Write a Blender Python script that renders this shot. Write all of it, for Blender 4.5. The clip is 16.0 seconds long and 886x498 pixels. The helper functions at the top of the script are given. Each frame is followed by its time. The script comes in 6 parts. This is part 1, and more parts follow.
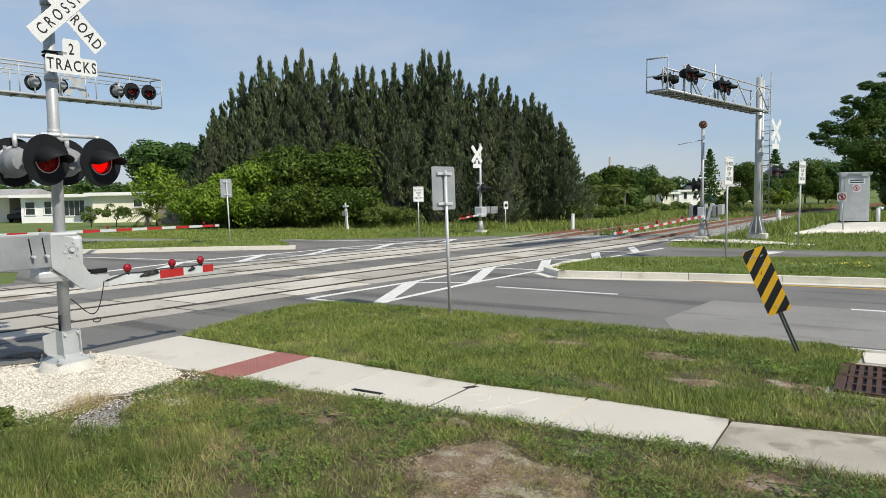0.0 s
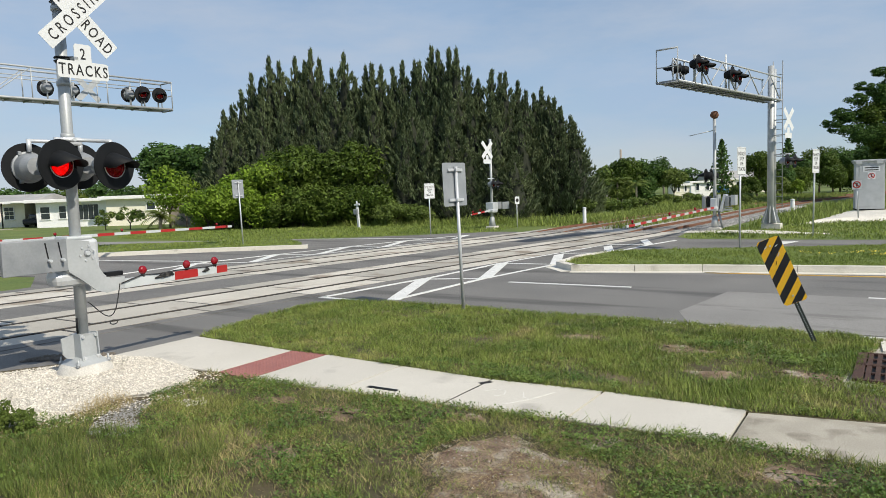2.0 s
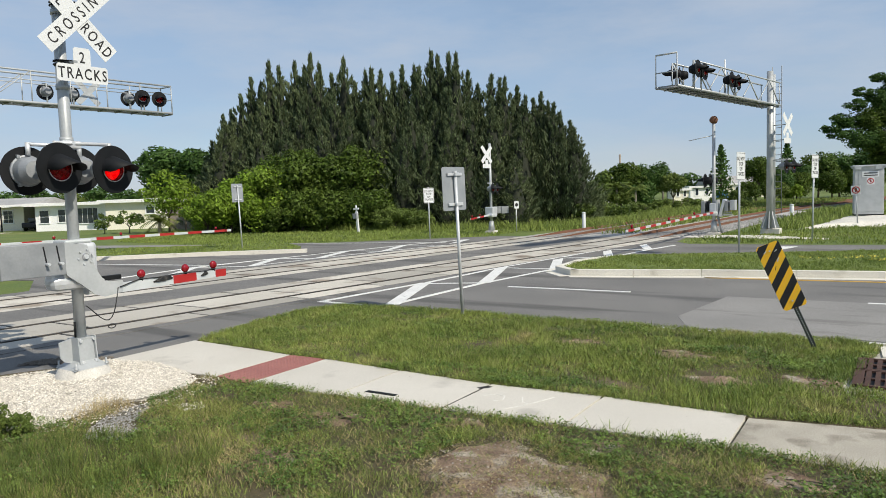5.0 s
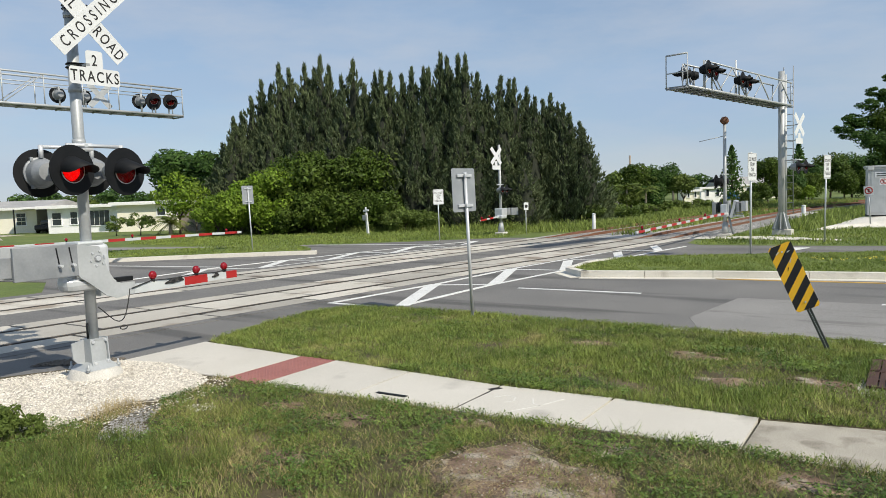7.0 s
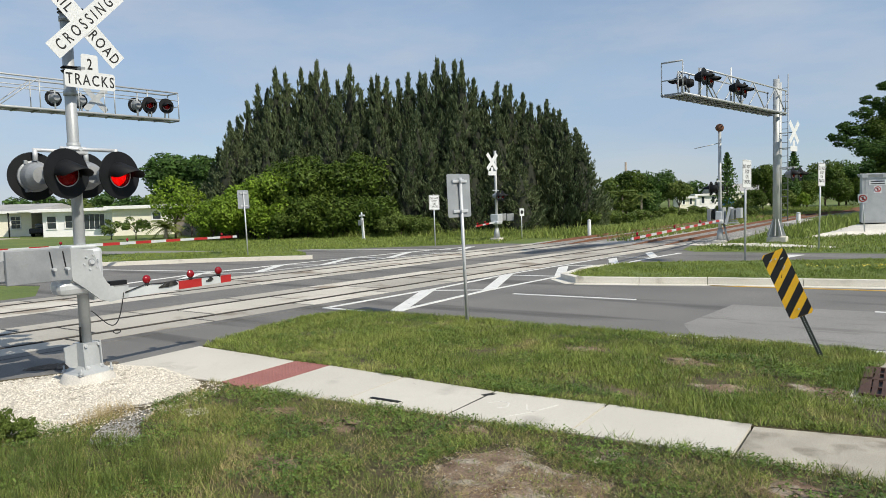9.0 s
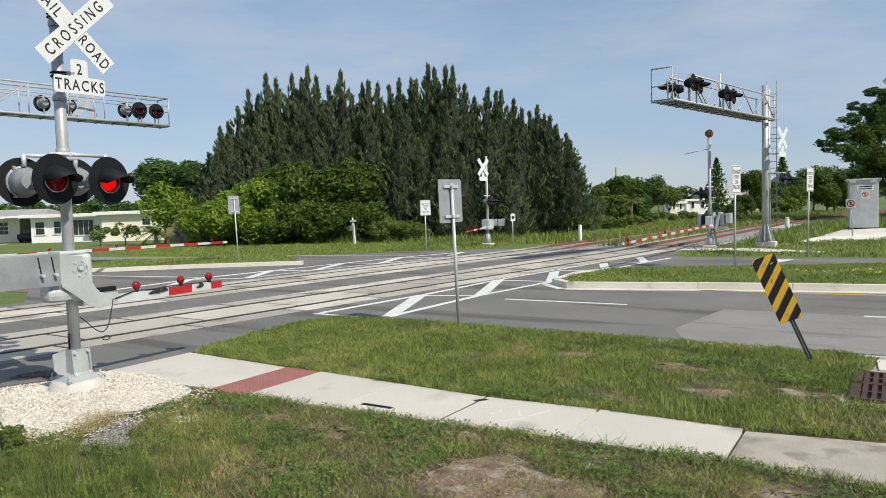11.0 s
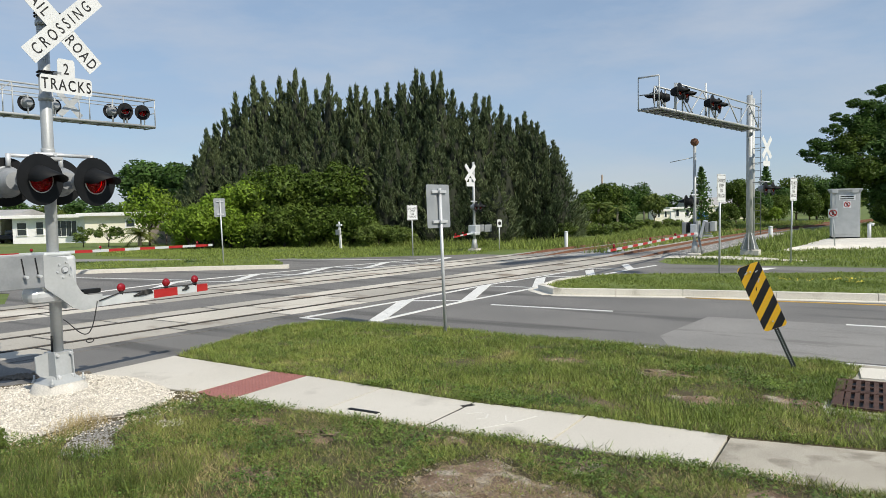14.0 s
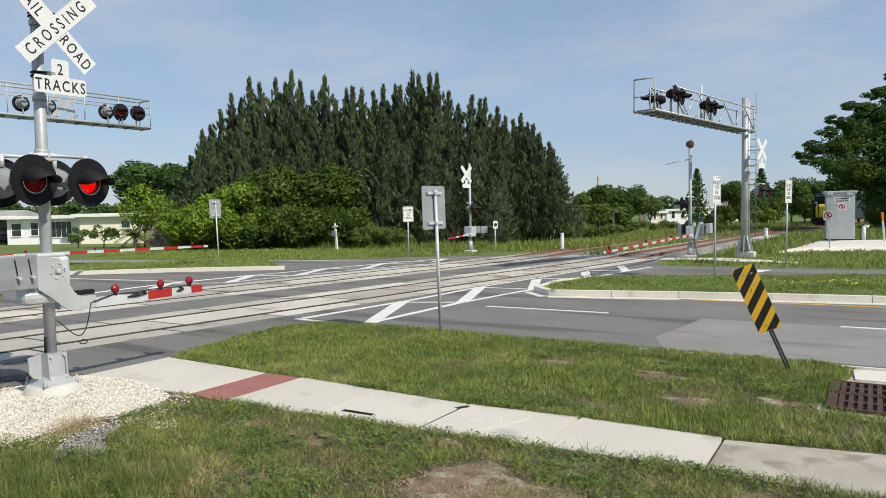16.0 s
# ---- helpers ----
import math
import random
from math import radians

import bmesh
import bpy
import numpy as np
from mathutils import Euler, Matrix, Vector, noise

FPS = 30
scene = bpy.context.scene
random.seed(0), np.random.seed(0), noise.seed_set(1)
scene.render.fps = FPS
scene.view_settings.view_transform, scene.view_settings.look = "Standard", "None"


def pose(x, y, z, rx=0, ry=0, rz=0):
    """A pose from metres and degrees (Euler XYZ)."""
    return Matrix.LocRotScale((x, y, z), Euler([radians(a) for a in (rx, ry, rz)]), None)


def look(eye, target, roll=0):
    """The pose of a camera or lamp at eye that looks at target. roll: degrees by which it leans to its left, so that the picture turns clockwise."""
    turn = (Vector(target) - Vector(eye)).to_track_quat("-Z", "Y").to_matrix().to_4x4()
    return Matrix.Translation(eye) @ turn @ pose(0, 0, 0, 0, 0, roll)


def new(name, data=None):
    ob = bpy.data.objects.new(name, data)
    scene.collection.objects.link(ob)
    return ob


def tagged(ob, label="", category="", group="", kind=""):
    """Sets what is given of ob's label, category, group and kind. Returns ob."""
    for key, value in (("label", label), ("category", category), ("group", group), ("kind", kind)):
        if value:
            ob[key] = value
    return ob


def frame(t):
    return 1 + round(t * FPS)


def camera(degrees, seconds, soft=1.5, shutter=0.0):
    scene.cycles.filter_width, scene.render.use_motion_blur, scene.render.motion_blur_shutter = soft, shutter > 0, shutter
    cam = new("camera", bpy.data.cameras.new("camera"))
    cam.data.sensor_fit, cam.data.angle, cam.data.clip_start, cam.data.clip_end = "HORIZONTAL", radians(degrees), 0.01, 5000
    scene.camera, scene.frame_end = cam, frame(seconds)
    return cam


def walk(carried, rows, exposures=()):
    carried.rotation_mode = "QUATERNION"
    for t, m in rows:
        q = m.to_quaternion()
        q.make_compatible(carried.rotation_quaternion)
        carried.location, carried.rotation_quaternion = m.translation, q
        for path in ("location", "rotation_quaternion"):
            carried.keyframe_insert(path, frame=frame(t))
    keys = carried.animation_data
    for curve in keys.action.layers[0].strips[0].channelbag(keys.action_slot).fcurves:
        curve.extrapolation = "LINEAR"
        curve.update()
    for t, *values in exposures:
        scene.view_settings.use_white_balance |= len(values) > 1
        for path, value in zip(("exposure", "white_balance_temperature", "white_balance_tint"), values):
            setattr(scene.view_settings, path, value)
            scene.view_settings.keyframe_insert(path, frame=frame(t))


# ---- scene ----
cam = camera(64.2, 16.0, soft=0.5)
PATH = [
    (0, (0.005, 0.016, 2.205), (-1.058, 1.703, 2.049), -0.8),
    (0.5, (-0.004, 0.008, 2.204), (-1.07, 1.693, 2.048), -0.9),
    (1, (-0.007, 0.002, 2.2), (-1.083, 1.681, 2.043), -1.2),
    (1.5, (-0.002, 0.004, 2.202), (-1.088, 1.676, 2.041), -1.6),
    (2, (0.003, 0.008, 2.202), (-1.088, 1.676, 2.037), -2.0),
    (2.5, (0.0, 0.011, 2.203), (-1.092, 1.678, 2.035), -2.4),
    (3, (-0.001, 0.015, 2.196), (-1.091, 1.683, 2.027), -2.5),
    (3.5, (0.004, 0.022, 2.197), (-1.084, 1.692, 2.031), -2.3),
    (4, (0.007, 0.024, 2.2), (-1.077, 1.697, 2.039), -2.1),
    (6.5, (-0.02, 0.016, 2.197), (-1.126, 1.676, 2.051), -1.8),
    (7, (-0.013, 0.021, 2.194), (-1.125, 1.677, 2.047), -2.0),
    (7.5, (-0.009, 0.024, 2.192), (-1.123, 1.678, 2.043), -2.2),
    (8, (-0.001, 0.028, 2.195), (-1.114, 1.684, 2.049), -2.1),
    (8.5, (0.002, 0.034, 2.191), (-1.107, 1.692, 2.05), -2.0),
    (9, (0.004, 0.027, 2.193), (-1.099, 1.691, 2.061), -1.7),
    (11.5, (-0.006, 0.027, 2.195), (-1.084, 1.707, 2.08), -1.7),
    (12, (-0.004, 0.015, 2.199), (-1.08, 1.698, 2.087), -1.5),
    (12.5, (-0.011, 0.01, 2.197), (-1.082, 1.696, 2.087), -1.3),
    (13, (-0.029, 0.01, 2.19), (-1.093, 1.7, 2.082), -1.1),
    (13.5, (-0.027, 0.0, 2.196), (-1.084, 1.695, 2.09), -1.1),
    (14, (-0.026, 0.011, 2.194), (-1.074, 1.711, 2.09), -1.1),
    (14.5, (-0.02, 0.018, 2.192), (-1.06, 1.724, 2.092), -1.1),
    (15, (-0.015, 0.021, 2.193), (-1.048, 1.73, 2.095), -1.0),
    (15.5, (-0.016, 0.027, 2.189), (-1.047, 1.738, 2.092), -1.0),
    (16, (-0.018, 0.025, 2.193), (-1.057, 1.731, 2.093), -1.0),
]
walk(cam, [(t, look(eye, target, roll)) for t, eye, target, roll in PATH])

# ---- light ----
scene.view_settings.exposure = -0.04
SUN_AZ, SUN_EL = 101.0, 41.0
world = bpy.data.worlds.new("world")
scene.world = world
world.use_nodes = True
wn, wl = world.node_tree.nodes, world.node_tree.links
wn.clear()
sky = wn.new("ShaderNodeTexSky")
sky.sky_type, sky.sun_disc = "NISHITA", False
sky.sun_elevation, sky.sun_rotation = radians(SUN_EL), radians(SUN_AZ)
sky.air_density, sky.dust_density, sky.ozone_density = 1.0, 0.3, 2.5
tc = wn.new("ShaderNodeTexCoord")
mp = wn.new("ShaderNodeMapping")
mp.inputs["Scale"].default_value = (1.2, 1.2, 4.5)
cl = wn.new("ShaderNodeTexNoise")
cl.inputs["Scale"].default_value, cl.inputs["Detail"].default_value, cl.inputs["Roughness"].default_value = 1.6, 6.0, 0.55
rp = wn.new("ShaderNodeMapRange")
rp.inputs["From Min"].default_value, rp.inputs["From Max"].default_value = 0.35, 0.75
rp.inputs["To Min"].default_value, rp.inputs["To Max"].default_value = 0.45, 0.92
mx = wn.new("ShaderNodeMix")
mx.data_type = "RGBA"
mx.inputs["B"].default_value = (3.7, 4.9, 6.6, 1)
bg = wn.new("ShaderNodeBackground")
bg.inputs["Strength"].default_value = 0.108
wo = wn.new("ShaderNodeOutputWorld")
wl.new(tc.outputs["Generated"], mp.inputs["Vector"])
wl.new(mp.outputs["Vector"], cl.inputs["Vector"])
wl.new(cl.outputs["Fac"], rp.inputs["Value"])
wl.new(rp.outputs["Result"], mx.inputs["Factor"])
wl.new(sky.outputs["Color"], mx.inputs["A"])
cl2 = wn.new("ShaderNodeTexNoise")
cl2.inputs["Scale"].default_value, cl2.inputs["Detail"].default_value, cl2.inputs["Roughness"].default_value = 2.6, 7.0, 0.6
rp2 = wn.new("ShaderNodeMapRange")
rp2.inputs["From Min"].default_value, rp2.inputs["From Max"].default_value = 0.42, 0.72
rp2.inputs["To Min"].default_value, rp2.inputs["To Max"].default_value = 0.0, 0.55
mx2 = wn.new("ShaderNodeMix")
mx2.data_type = "RGBA"
mx2.inputs["B"].default_value = (5.3, 5.7, 6.4, 1)
wl.new(mp.outputs["Vector"], cl2.inputs["Vector"])
wl.new(cl2.outputs["Fac"], rp2.inputs["Value"])
wl.new(rp2.outputs["Result"], mx2.inputs["Factor"])
wl.new(mx.outputs["Result"], mx2.inputs["A"])
wl.new(mx2.outputs["Result"], bg.inputs["Color"])
wl.new(bg.outputs["Background"], wo.inputs["Surface"])
sun_data = bpy.data.lights.new("sun", "SUN")
sun_data.energy, sun_data.angle, sun_data.color = 5.0, radians(0.6), (1.0, 0.92, 0.78)
sun = new("sun", sun_data)
_az, _el = radians(SUN_AZ), radians(SUN_EL)
sun.matrix_world = look((math.sin(_az) * math.cos(_el) * 60, math.cos(_az) * math.cos(_el) * 60, math.sin(_el) * 60), (0, 0, 0))


# ---- materials ----
def mat(name, c1, c2, rough=0.7, metal=0.0, scale=3.0, fine=60.0, bump=0.15, spots=None, spot_scale=1.0, spot_lo=0.55,
        island=0.0, rnd=0.0, spec=0.4, trans=0.0, world_space=False, stretch=None, grain=0.22, spot_stretch=None):
    """Two-scale procedural surface: broad mix of c1 and c2, fine grain, optional spots of a third colour."""
    m = bpy.data.materials.new(name)
    m.use_nodes = True
    n, l = m.node_tree.nodes, m.node_tree.links
    b = n["Principled BSDF"]
    if world_space:
        vec = n.new("ShaderNodeNewGeometry").outputs["Position"]
    else:
        vec = n.new("ShaderNodeTexCoord").outputs["Object"]
    if stretch:
        q = n.new("ShaderNodeMapping")
        q.inputs["Scale"].default_value = stretch
        l.new(vec, q.inputs["Vector"])
        vec = q.outputs["Vector"]

    def noise_of(s, detail=4.0):
        t = n.new("ShaderNodeTexNoise")
        t.inputs["Scale"].default_value, t.inputs["Detail"].default_value = s, detail
        l.new(vec, t.inputs["Vector"])
        return t.outputs["Fac"]

    def mix(fac, a, c):
        x = n.new("ShaderNodeMix")
        x.data_type = "RGBA"
        l.new(fac, x.inputs["Factor"])
        for key, v in (("A", a), ("B", c)):
            if isinstance(v, tuple):
                x.inputs[key].default_value = (*v[:3], 1)
            else:
                l.new(v, x.inputs[key])
        return x.outputs["Result"]

    def ramp(v, lo, hi, to0=0.0, to1=1.0):
        r = n.new("ShaderNodeMapRange")
        r.inputs["From Min"].default_value, r.inputs["From Max"].default_value = lo, hi
        r.inputs["To Min"].default_value, r.inputs["To Max"].default_value = to0, to1
        l.new(v, r.inputs["Value"])
        return r.outputs["Result"]

    big, small = noise_of(scale, 5.0), noise_of(fine, 3.0)
    col = mix(ramp(big, 0.3, 0.7), c1, c2)
    if spots:
        base_vec = vec
        if spot_stretch:
            q2 = n.new("ShaderNodeMapping")
            q2.inputs["Scale"].default_value = spot_stretch
            l.new(vec, q2.inputs["Vector"])
            vec = q2.outputs["Vector"]
        col = mix(ramp(noise_of(spot_scale, 6.0), spot_lo, spot_lo + 0.12), col, spots)
        vec = base_vec
    val = ramp(small, 0.25, 0.75, 1 - grain, 1 + grain)
    if island or rnd:
        src = n.new("ShaderNodeNewGeometry").outputs["Random Per Island"] if island else n.new("ShaderNodeObjectInfo").outputs["Random"]
        amt = island or rnd
        mul = n.new("ShaderNodeMath")
        mul.operation = "MULTIPLY"
        l.new(val, mul.inputs[0])
        l.new(ramp(src, 0.0, 1.0, 1 - amt, 1 + amt), mul.inputs[1])
        val = mul.outputs[0]
    hsv = n.new("ShaderNodeHueSaturation")
    l.new(col, hsv.inputs["Color"])
    l.new(val, hsv.inputs["Value"])
    l.new(hsv.outputs["Color"], b.inputs["Base Color"])
    b.inputs["Metallic"].default_value = metal
    b.inputs["Specular IOR Level"].default_value = spec
    l.new(ramp(big, 0.2, 0.8, max(0.03, rough - 0.12), min(1.0, rough + 0.12)), b.inputs["Roughness"])
    if bump:
        bp = n.new("ShaderNodeBump")
        bp.inputs["Strength"].default_value, bp.inputs["Distance"].default_value = bump, 0.02
        l.new(small, bp.inputs["Height"])
        l.new(bp.outputs["Normal"], b.inputs["Normal"])
    if trans:
        tr = n.new("ShaderNodeBsdfTranslucent")
        l.new(hsv.outputs["Color"], tr.inputs["Color"])
        ms = n.new("ShaderNodeMixShader")
        ms.inputs["Fac"].default_value = trans
        l.new(b.outputs["BSDF"], ms.inputs[1])
        l.new(tr.outputs["BSDF"], ms.inputs[2])
        l.new(ms.outputs["Shader"], n["Material Output"].inputs["Surface"])
    return m


def glow(name, color, strength):
    m = bpy.data.materials.new(name)
    m.use_nodes = True
    b = m.node_tree.nodes["Principled BSDF"]
    b.inputs["Base Color"].default_value = (*color, 1)
    b.inputs["Emission Color"].default_value = (*color, 1)
    b.inputs["Emission Strength"].default_value = strength
    return m


M_SOIL = mat("soil_and_turf", (0.046, 0.046, 0.018), (0.105, 0.080, 0.044), 0.95, 0, 0.9, 30, 0.8, (0.19, 0.145, 0.09), 0.8, 0.57, world_space=True)
M_FIELD = mat("tall_grass_field", (0.085, 0.13, 0.025), (0.14, 0.175, 0.042), 0.95, 0, 0.35, 9, 0.9, (0.20, 0.19, 0.075), 0.2, 0.6, world_space=True)
M_ASPHALT = mat("asphalt", (0.14, 0.136, 0.13), (0.19, 0.184, 0.175), 0.9, 0, 0.5, 45, 0.4, (0.095, 0.092, 0.088), 1.1, 0.53, grain=0.42, spot_stretch=(0.12, 1, 1), world_space=True)
M_PATCH = mat("worn_asphalt", (0.215, 0.208, 0.198), (0.26, 0.252, 0.24), 0.92, 0, 0.6, 60, 0.35, (0.175, 0.168, 0.16), 2.5, 0.56, spot_stretch=(0.25, 1, 1), grain=0.35, world_space=True)
M_PAINT = mat("road_paint", (0.72, 0.72, 0.70), (0.62, 0.62, 0.60), 0.7, 0, 2.0, 50, 0.15, (0.32, 0.32, 0.32), 7.0, 0.62, world_space=True)
M_PAINT_Y = mat("yellow_line", (0.6, 0.36, 0.06), (0.5, 0.33, 0.09), 0.7, 0, 2.0, 50, 0.15, world_space=True)
M_WALK = mat("pale_concrete", (0.52, 0.49, 0.43), (0.58, 0.55, 0.49), 0.9, 0, 0.8, 120, 0.10, (0.42, 0.395, 0.35), 1.4, 0.58, grain=0.12, rnd=0.06, world_space=True)
M_CHALK = mat("chalk_on_concrete", (0.60, 0.58, 0.53), (0.68, 0.66, 0.61), 0.95, 0, 9, 60, 0.1)
M_WALK_OLD = mat("weathered_concrete", (0.335, 0.308, 0.255), (0.45, 0.415, 0.35), 0.93, 0, 2.2, 90, 0.35, (0.25, 0.226, 0.182), 3.0, 0.53, grain=0.3, world_space=True)
M_KERB = mat("kerb_concrete", (0.58, 0.55, 0.48), (0.68, 0.65, 0.58), 0.9, 0, 0.7, 60, 0.2, (0.33, 0.30, 0.24), 1.1, 0.62, world_space=True)
M_PANEL = mat("crossing_panel_concrete", (0.41, 0.385, 0.335), (0.50, 0.47, 0.415), 0.9, 0, 0.5, 70, 0.25, (0.26, 0.22, 0.175), 0.8, 0.54, rnd=0.22, world_space=True)
M_RED_TILE = mat("red_tactile_paving", (0.275, 0.11, 0.098), (0.325, 0.14, 0.122), 0.85, 0, 3, 80, 0.2)
M_DARK = mat("dark_joint", (0.018, 0.018, 0.018), (0.032, 0.03, 0.028), 0.95, 0, 4, 50, 0.2)
M_RAIL = mat("polished_rail_steel", (0.055, 0.048, 0.042), (0.09, 0.08, 0.07), 0.6, 0.3, 1.5, 60, 0.1, world_space=True)
M_RUST = mat("rusty_rail", (0.125, 0.058, 0.034), (0.19, 0.09, 0.052), 0.85, 0.1, 2, 60, 0.25, world_space=True)
M_TIE = mat("weathered_tie", (0.16, 0.145, 0.13), (0.24, 0.22, 0.20), 0.92, 0, 3, 40, 0.4, rnd=0.25)
M_BALLAST_OLD = mat("old_ballast", (0.10, 0.085, 0.07), (0.17, 0.15, 0.125), 0.95, 0, 5, 20, 0.8, world_space=True)
M_BALLAST = mat("ballast", (0.30, 0.285, 0.265), (0.47, 0.45, 0.42), 0.95, 0, 7, 22, 1.0, world_space=True)
M_SHELL = mat("white_gravel", (0.54, 0.50, 0.43), (0.64, 0.60, 0.53), 0.9, 0, 3, 60, 0.4, island=0.30)
M_PAD = mat("pale_crushed_stone", (0.56, 0.53, 0.47), (0.68, 0.65, 0.58), 0.95, 0, 2, 30, 0.6, world_space=True)
M_SHELL_BED = mat("white_gravel_bed", (0.46, 0.42, 0.35), (0.58, 0.53, 0.45), 0.95, 0, 14, 55, 1.0, world_space=True)
M_GREY_ROCK = mat("grey_rock", (0.20, 0.20, 0.195), (0.33, 0.325, 0.31), 0.9, 0, 3, 60, 0.4, island=0.3)
M_PEBBLE = mat("buff_pebbles", (0.24, 0.21, 0.17), (0.42, 0.38, 0.32), 0.9, 0, 3, 60, 0.4, island=0.35)
M_DIRT = mat("bare_sandy_soil", (0.125, 0.075, 0.050), (0.29, 0.215, 0.150), 0.96, 0, 4.5, 45, 1.0, (0.38, 0.335, 0.27), 3.2, 0.54, grain=0.4, world_space=True)
M_GALV = mat("galvanised_steel", (0.36, 0.38, 0.39), (0.45, 0.47, 0.48), 0.5, 0.25, 2.5, 30, 0.03, grain=0.05)
M_GALV_D = mat("dull_galvanised_steel", (0.23, 0.245, 0.26), (0.31, 0.325, 0.34), 0.55, 0.3, 4, 40, 0.04, grain=0.06)
M_ALU = mat("cast_aluminium", (0.50, 0.52, 0.54), (0.60, 0.62, 0.64), 0.45, 0.35, 3, 40, 0.02, grain=0.04)
M_WHITE = mat("white_sign_sheeting", (0.57, 0.59, 0.60), (0.63, 0.65, 0.66), 0.55, 0, 1.5, 40, 0.0, grain=0.03)
M_BLACK = mat("matt_black_paint", (0.006, 0.007, 0.008), (0.011, 0.012, 0.014), 0.6, 0, 5, 60, 0.0, spec=0.18, grain=0.1)
M_INK = mat("black_sign_ink", (0.012, 0.012, 0.013), (0.02, 0.02, 0.02), 0.6, 0, 5, 60, 0.0)
M_SIGN_BACK = mat("aluminium_sign_back", (0.27, 0.29, 0.31), (0.34, 0.36, 0.38), 0.5, 0.35, 3, 40, 0.02, grain=0.05)
M_RED_SHEET = mat("red_reflective_sheeting", (0.30, 0.014, 0.014), (0.37, 0.022, 0.020), 0.5, 0, 4, 50, 0.0, grain=0.06)
M_YELLOW = mat("yellow_reflective_sheeting", (0.80, 0.43, 0.02), (0.86, 0.50, 0.03), 0.5, 0, 4, 50, 0.02, (0.55, 0.30, 0.03), 5.0, 0.68, grain=0.05)
M_BLACK_WORN = mat("scraped_black_sheeting", (0.012, 0.012, 0.014), (0.02, 0.02, 0.02), 0.5, 0, 5, 60, 0.03, (0.6, 0.36, 0.05), 9.0, 0.70)
M_GREEN_POST = mat("dark_green_post", (0.035, 0.045, 0.04), (0.05, 0.06, 0.055), 0.6, 0.3, 6, 60, 0.05)
M_GRATE = mat("rusted_iron_grate", (0.06, 0.034, 0.027), (0.10, 0.058, 0.045), 0.85, 0.3, 8, 60, 0.3)
M_CABLE = mat("black_cable", (0.015, 0.015, 0.015), (0.025, 0.025, 0.025), 0.5, 0, 6, 60, 0.0)


def tinted(name, color, gloss=0.035):
    """Thin coloured glass: tinted see-through with a weak shine."""
    m = bpy.data.materials.new(name)
    m.use_nodes = True
    n, l = m.node_tree.nodes, m.node_tree.links
    t, g, x = n.new("ShaderNodeBsdfTransparent"), n.new("ShaderNodeBsdfGlossy"), n.new("ShaderNodeMixShader")
    t.inputs["Color"].default_value = (*color, 1)
    g.inputs["Roughness"].default_value = 0.15
    x.inputs["Fac"].default_value = gloss
    l.new(t.outputs["BSDF"], x.inputs[1])
    l.new(g.outputs["BSDF"], x.inputs[2])
    d, y = n.new("ShaderNodeBsdfDiffuse"), n.new("ShaderNodeMixShader")
    d.inputs["Color"].default_value = (0.45, 0.006, 0.012, 1)
    y.inputs["Fac"].default_value = 0.30
    l.new(x.outputs["Shader"], y.inputs[1])
    l.new(d.outputs["BSDF"], y.inputs[2])
    l.new(y.outputs["Shader"], n["Material Output"].inputs["Surface"])
    return m


M_LENS_OFF = tinted("red_lens", (0.75, 0.07, 0.06))
M_LAMP_ON = glow("lit_lamp_face", (1.0, 0.045, 0.05), 3.0)
M_LAMP_OFF = mat("unlit_lamp_face", (0.30, 0.006, 0.006), (0.36, 0.008, 0.008), 0.5, 0, 8, 60, 0.0)
M_CONC = mat("foundation_concrete", (0.48, 0.46, 0.42), (0.58, 0.56, 0.51), 0.9, 0, 4, 70, 0.25)
M_CREAM = mat("cream_stucco", (0.80, 0.76, 0.63), (0.84, 0.80, 0.68), 0.9, 0, 0.6, 30, 0.15)
M_HOUSE = mat("white_stucco", (0.82, 0.82, 0.82), (0.87, 0.87, 0.87), 0.9, 0, 0.6, 30, 0.15)
M_ROOF = mat("white_flat_roof", (0.74, 0.74, 0.73), (0.82, 0.82, 0.81), 0.8, 0, 0.5, 20, 0.1)
M_ROOF_G = mat("grey_shingle_roof", (0.30, 0.30, 0.30), (0.40, 0.39, 0.38), 0.9, 0, 0.6, 12, 0.3)
M_WINDOW = mat("dark_window_glass", (0.02, 0.025, 0.03), (0.04, 0.05, 0.06), 0.08, 0, 0.6, 12, 0.0, spec=0.8)
M_FENCE = mat("grey_wood", (0.20, 0.17, 0.14), (0.30, 0.26, 0.22), 0.9, 0, 2, 30, 0.3)
M_CAR = mat("dark_car_paint", (0.015, 0.017, 0.022), (0.02, 0.022, 0.03), 0.25, 0.3, 2, 30, 0.0)
M_BARK = mat("bark", (0.06, 0.05, 0.04), (0.11, 0.09, 0.07), 0.95, 0, 5, 30, 0.6)
# Near-black of the added cones: painted shade deep in the casuarina crowns.
M_CORE_SHADE = mat("crown_core_shade", (0.012, 0.016, 0.010), (0.03, 0.035, 0.02), 0.95, 0, 3, 12, 0.8)
M_BARK_PALE = mat("pale_bark", (0.26, 0.23, 0.19), (0.36, 0.32, 0.27), 0.95, 0, 5, 30, 0.5)
M_POLEWOOD = mat("grey_pole_wood", (0.24, 0.21, 0.17), (0.32, 0.28, 0.24), 0.9, 0, 3, 30, 0.3)


def leaf_mat(name, c1, c2, isl=0.35, tr=0.3):
    return mat(name, c1, c2, 0.6, 0, 0.25, 4, 0.0, island=isl, trans=tr, spec=0.25, world_space=True)


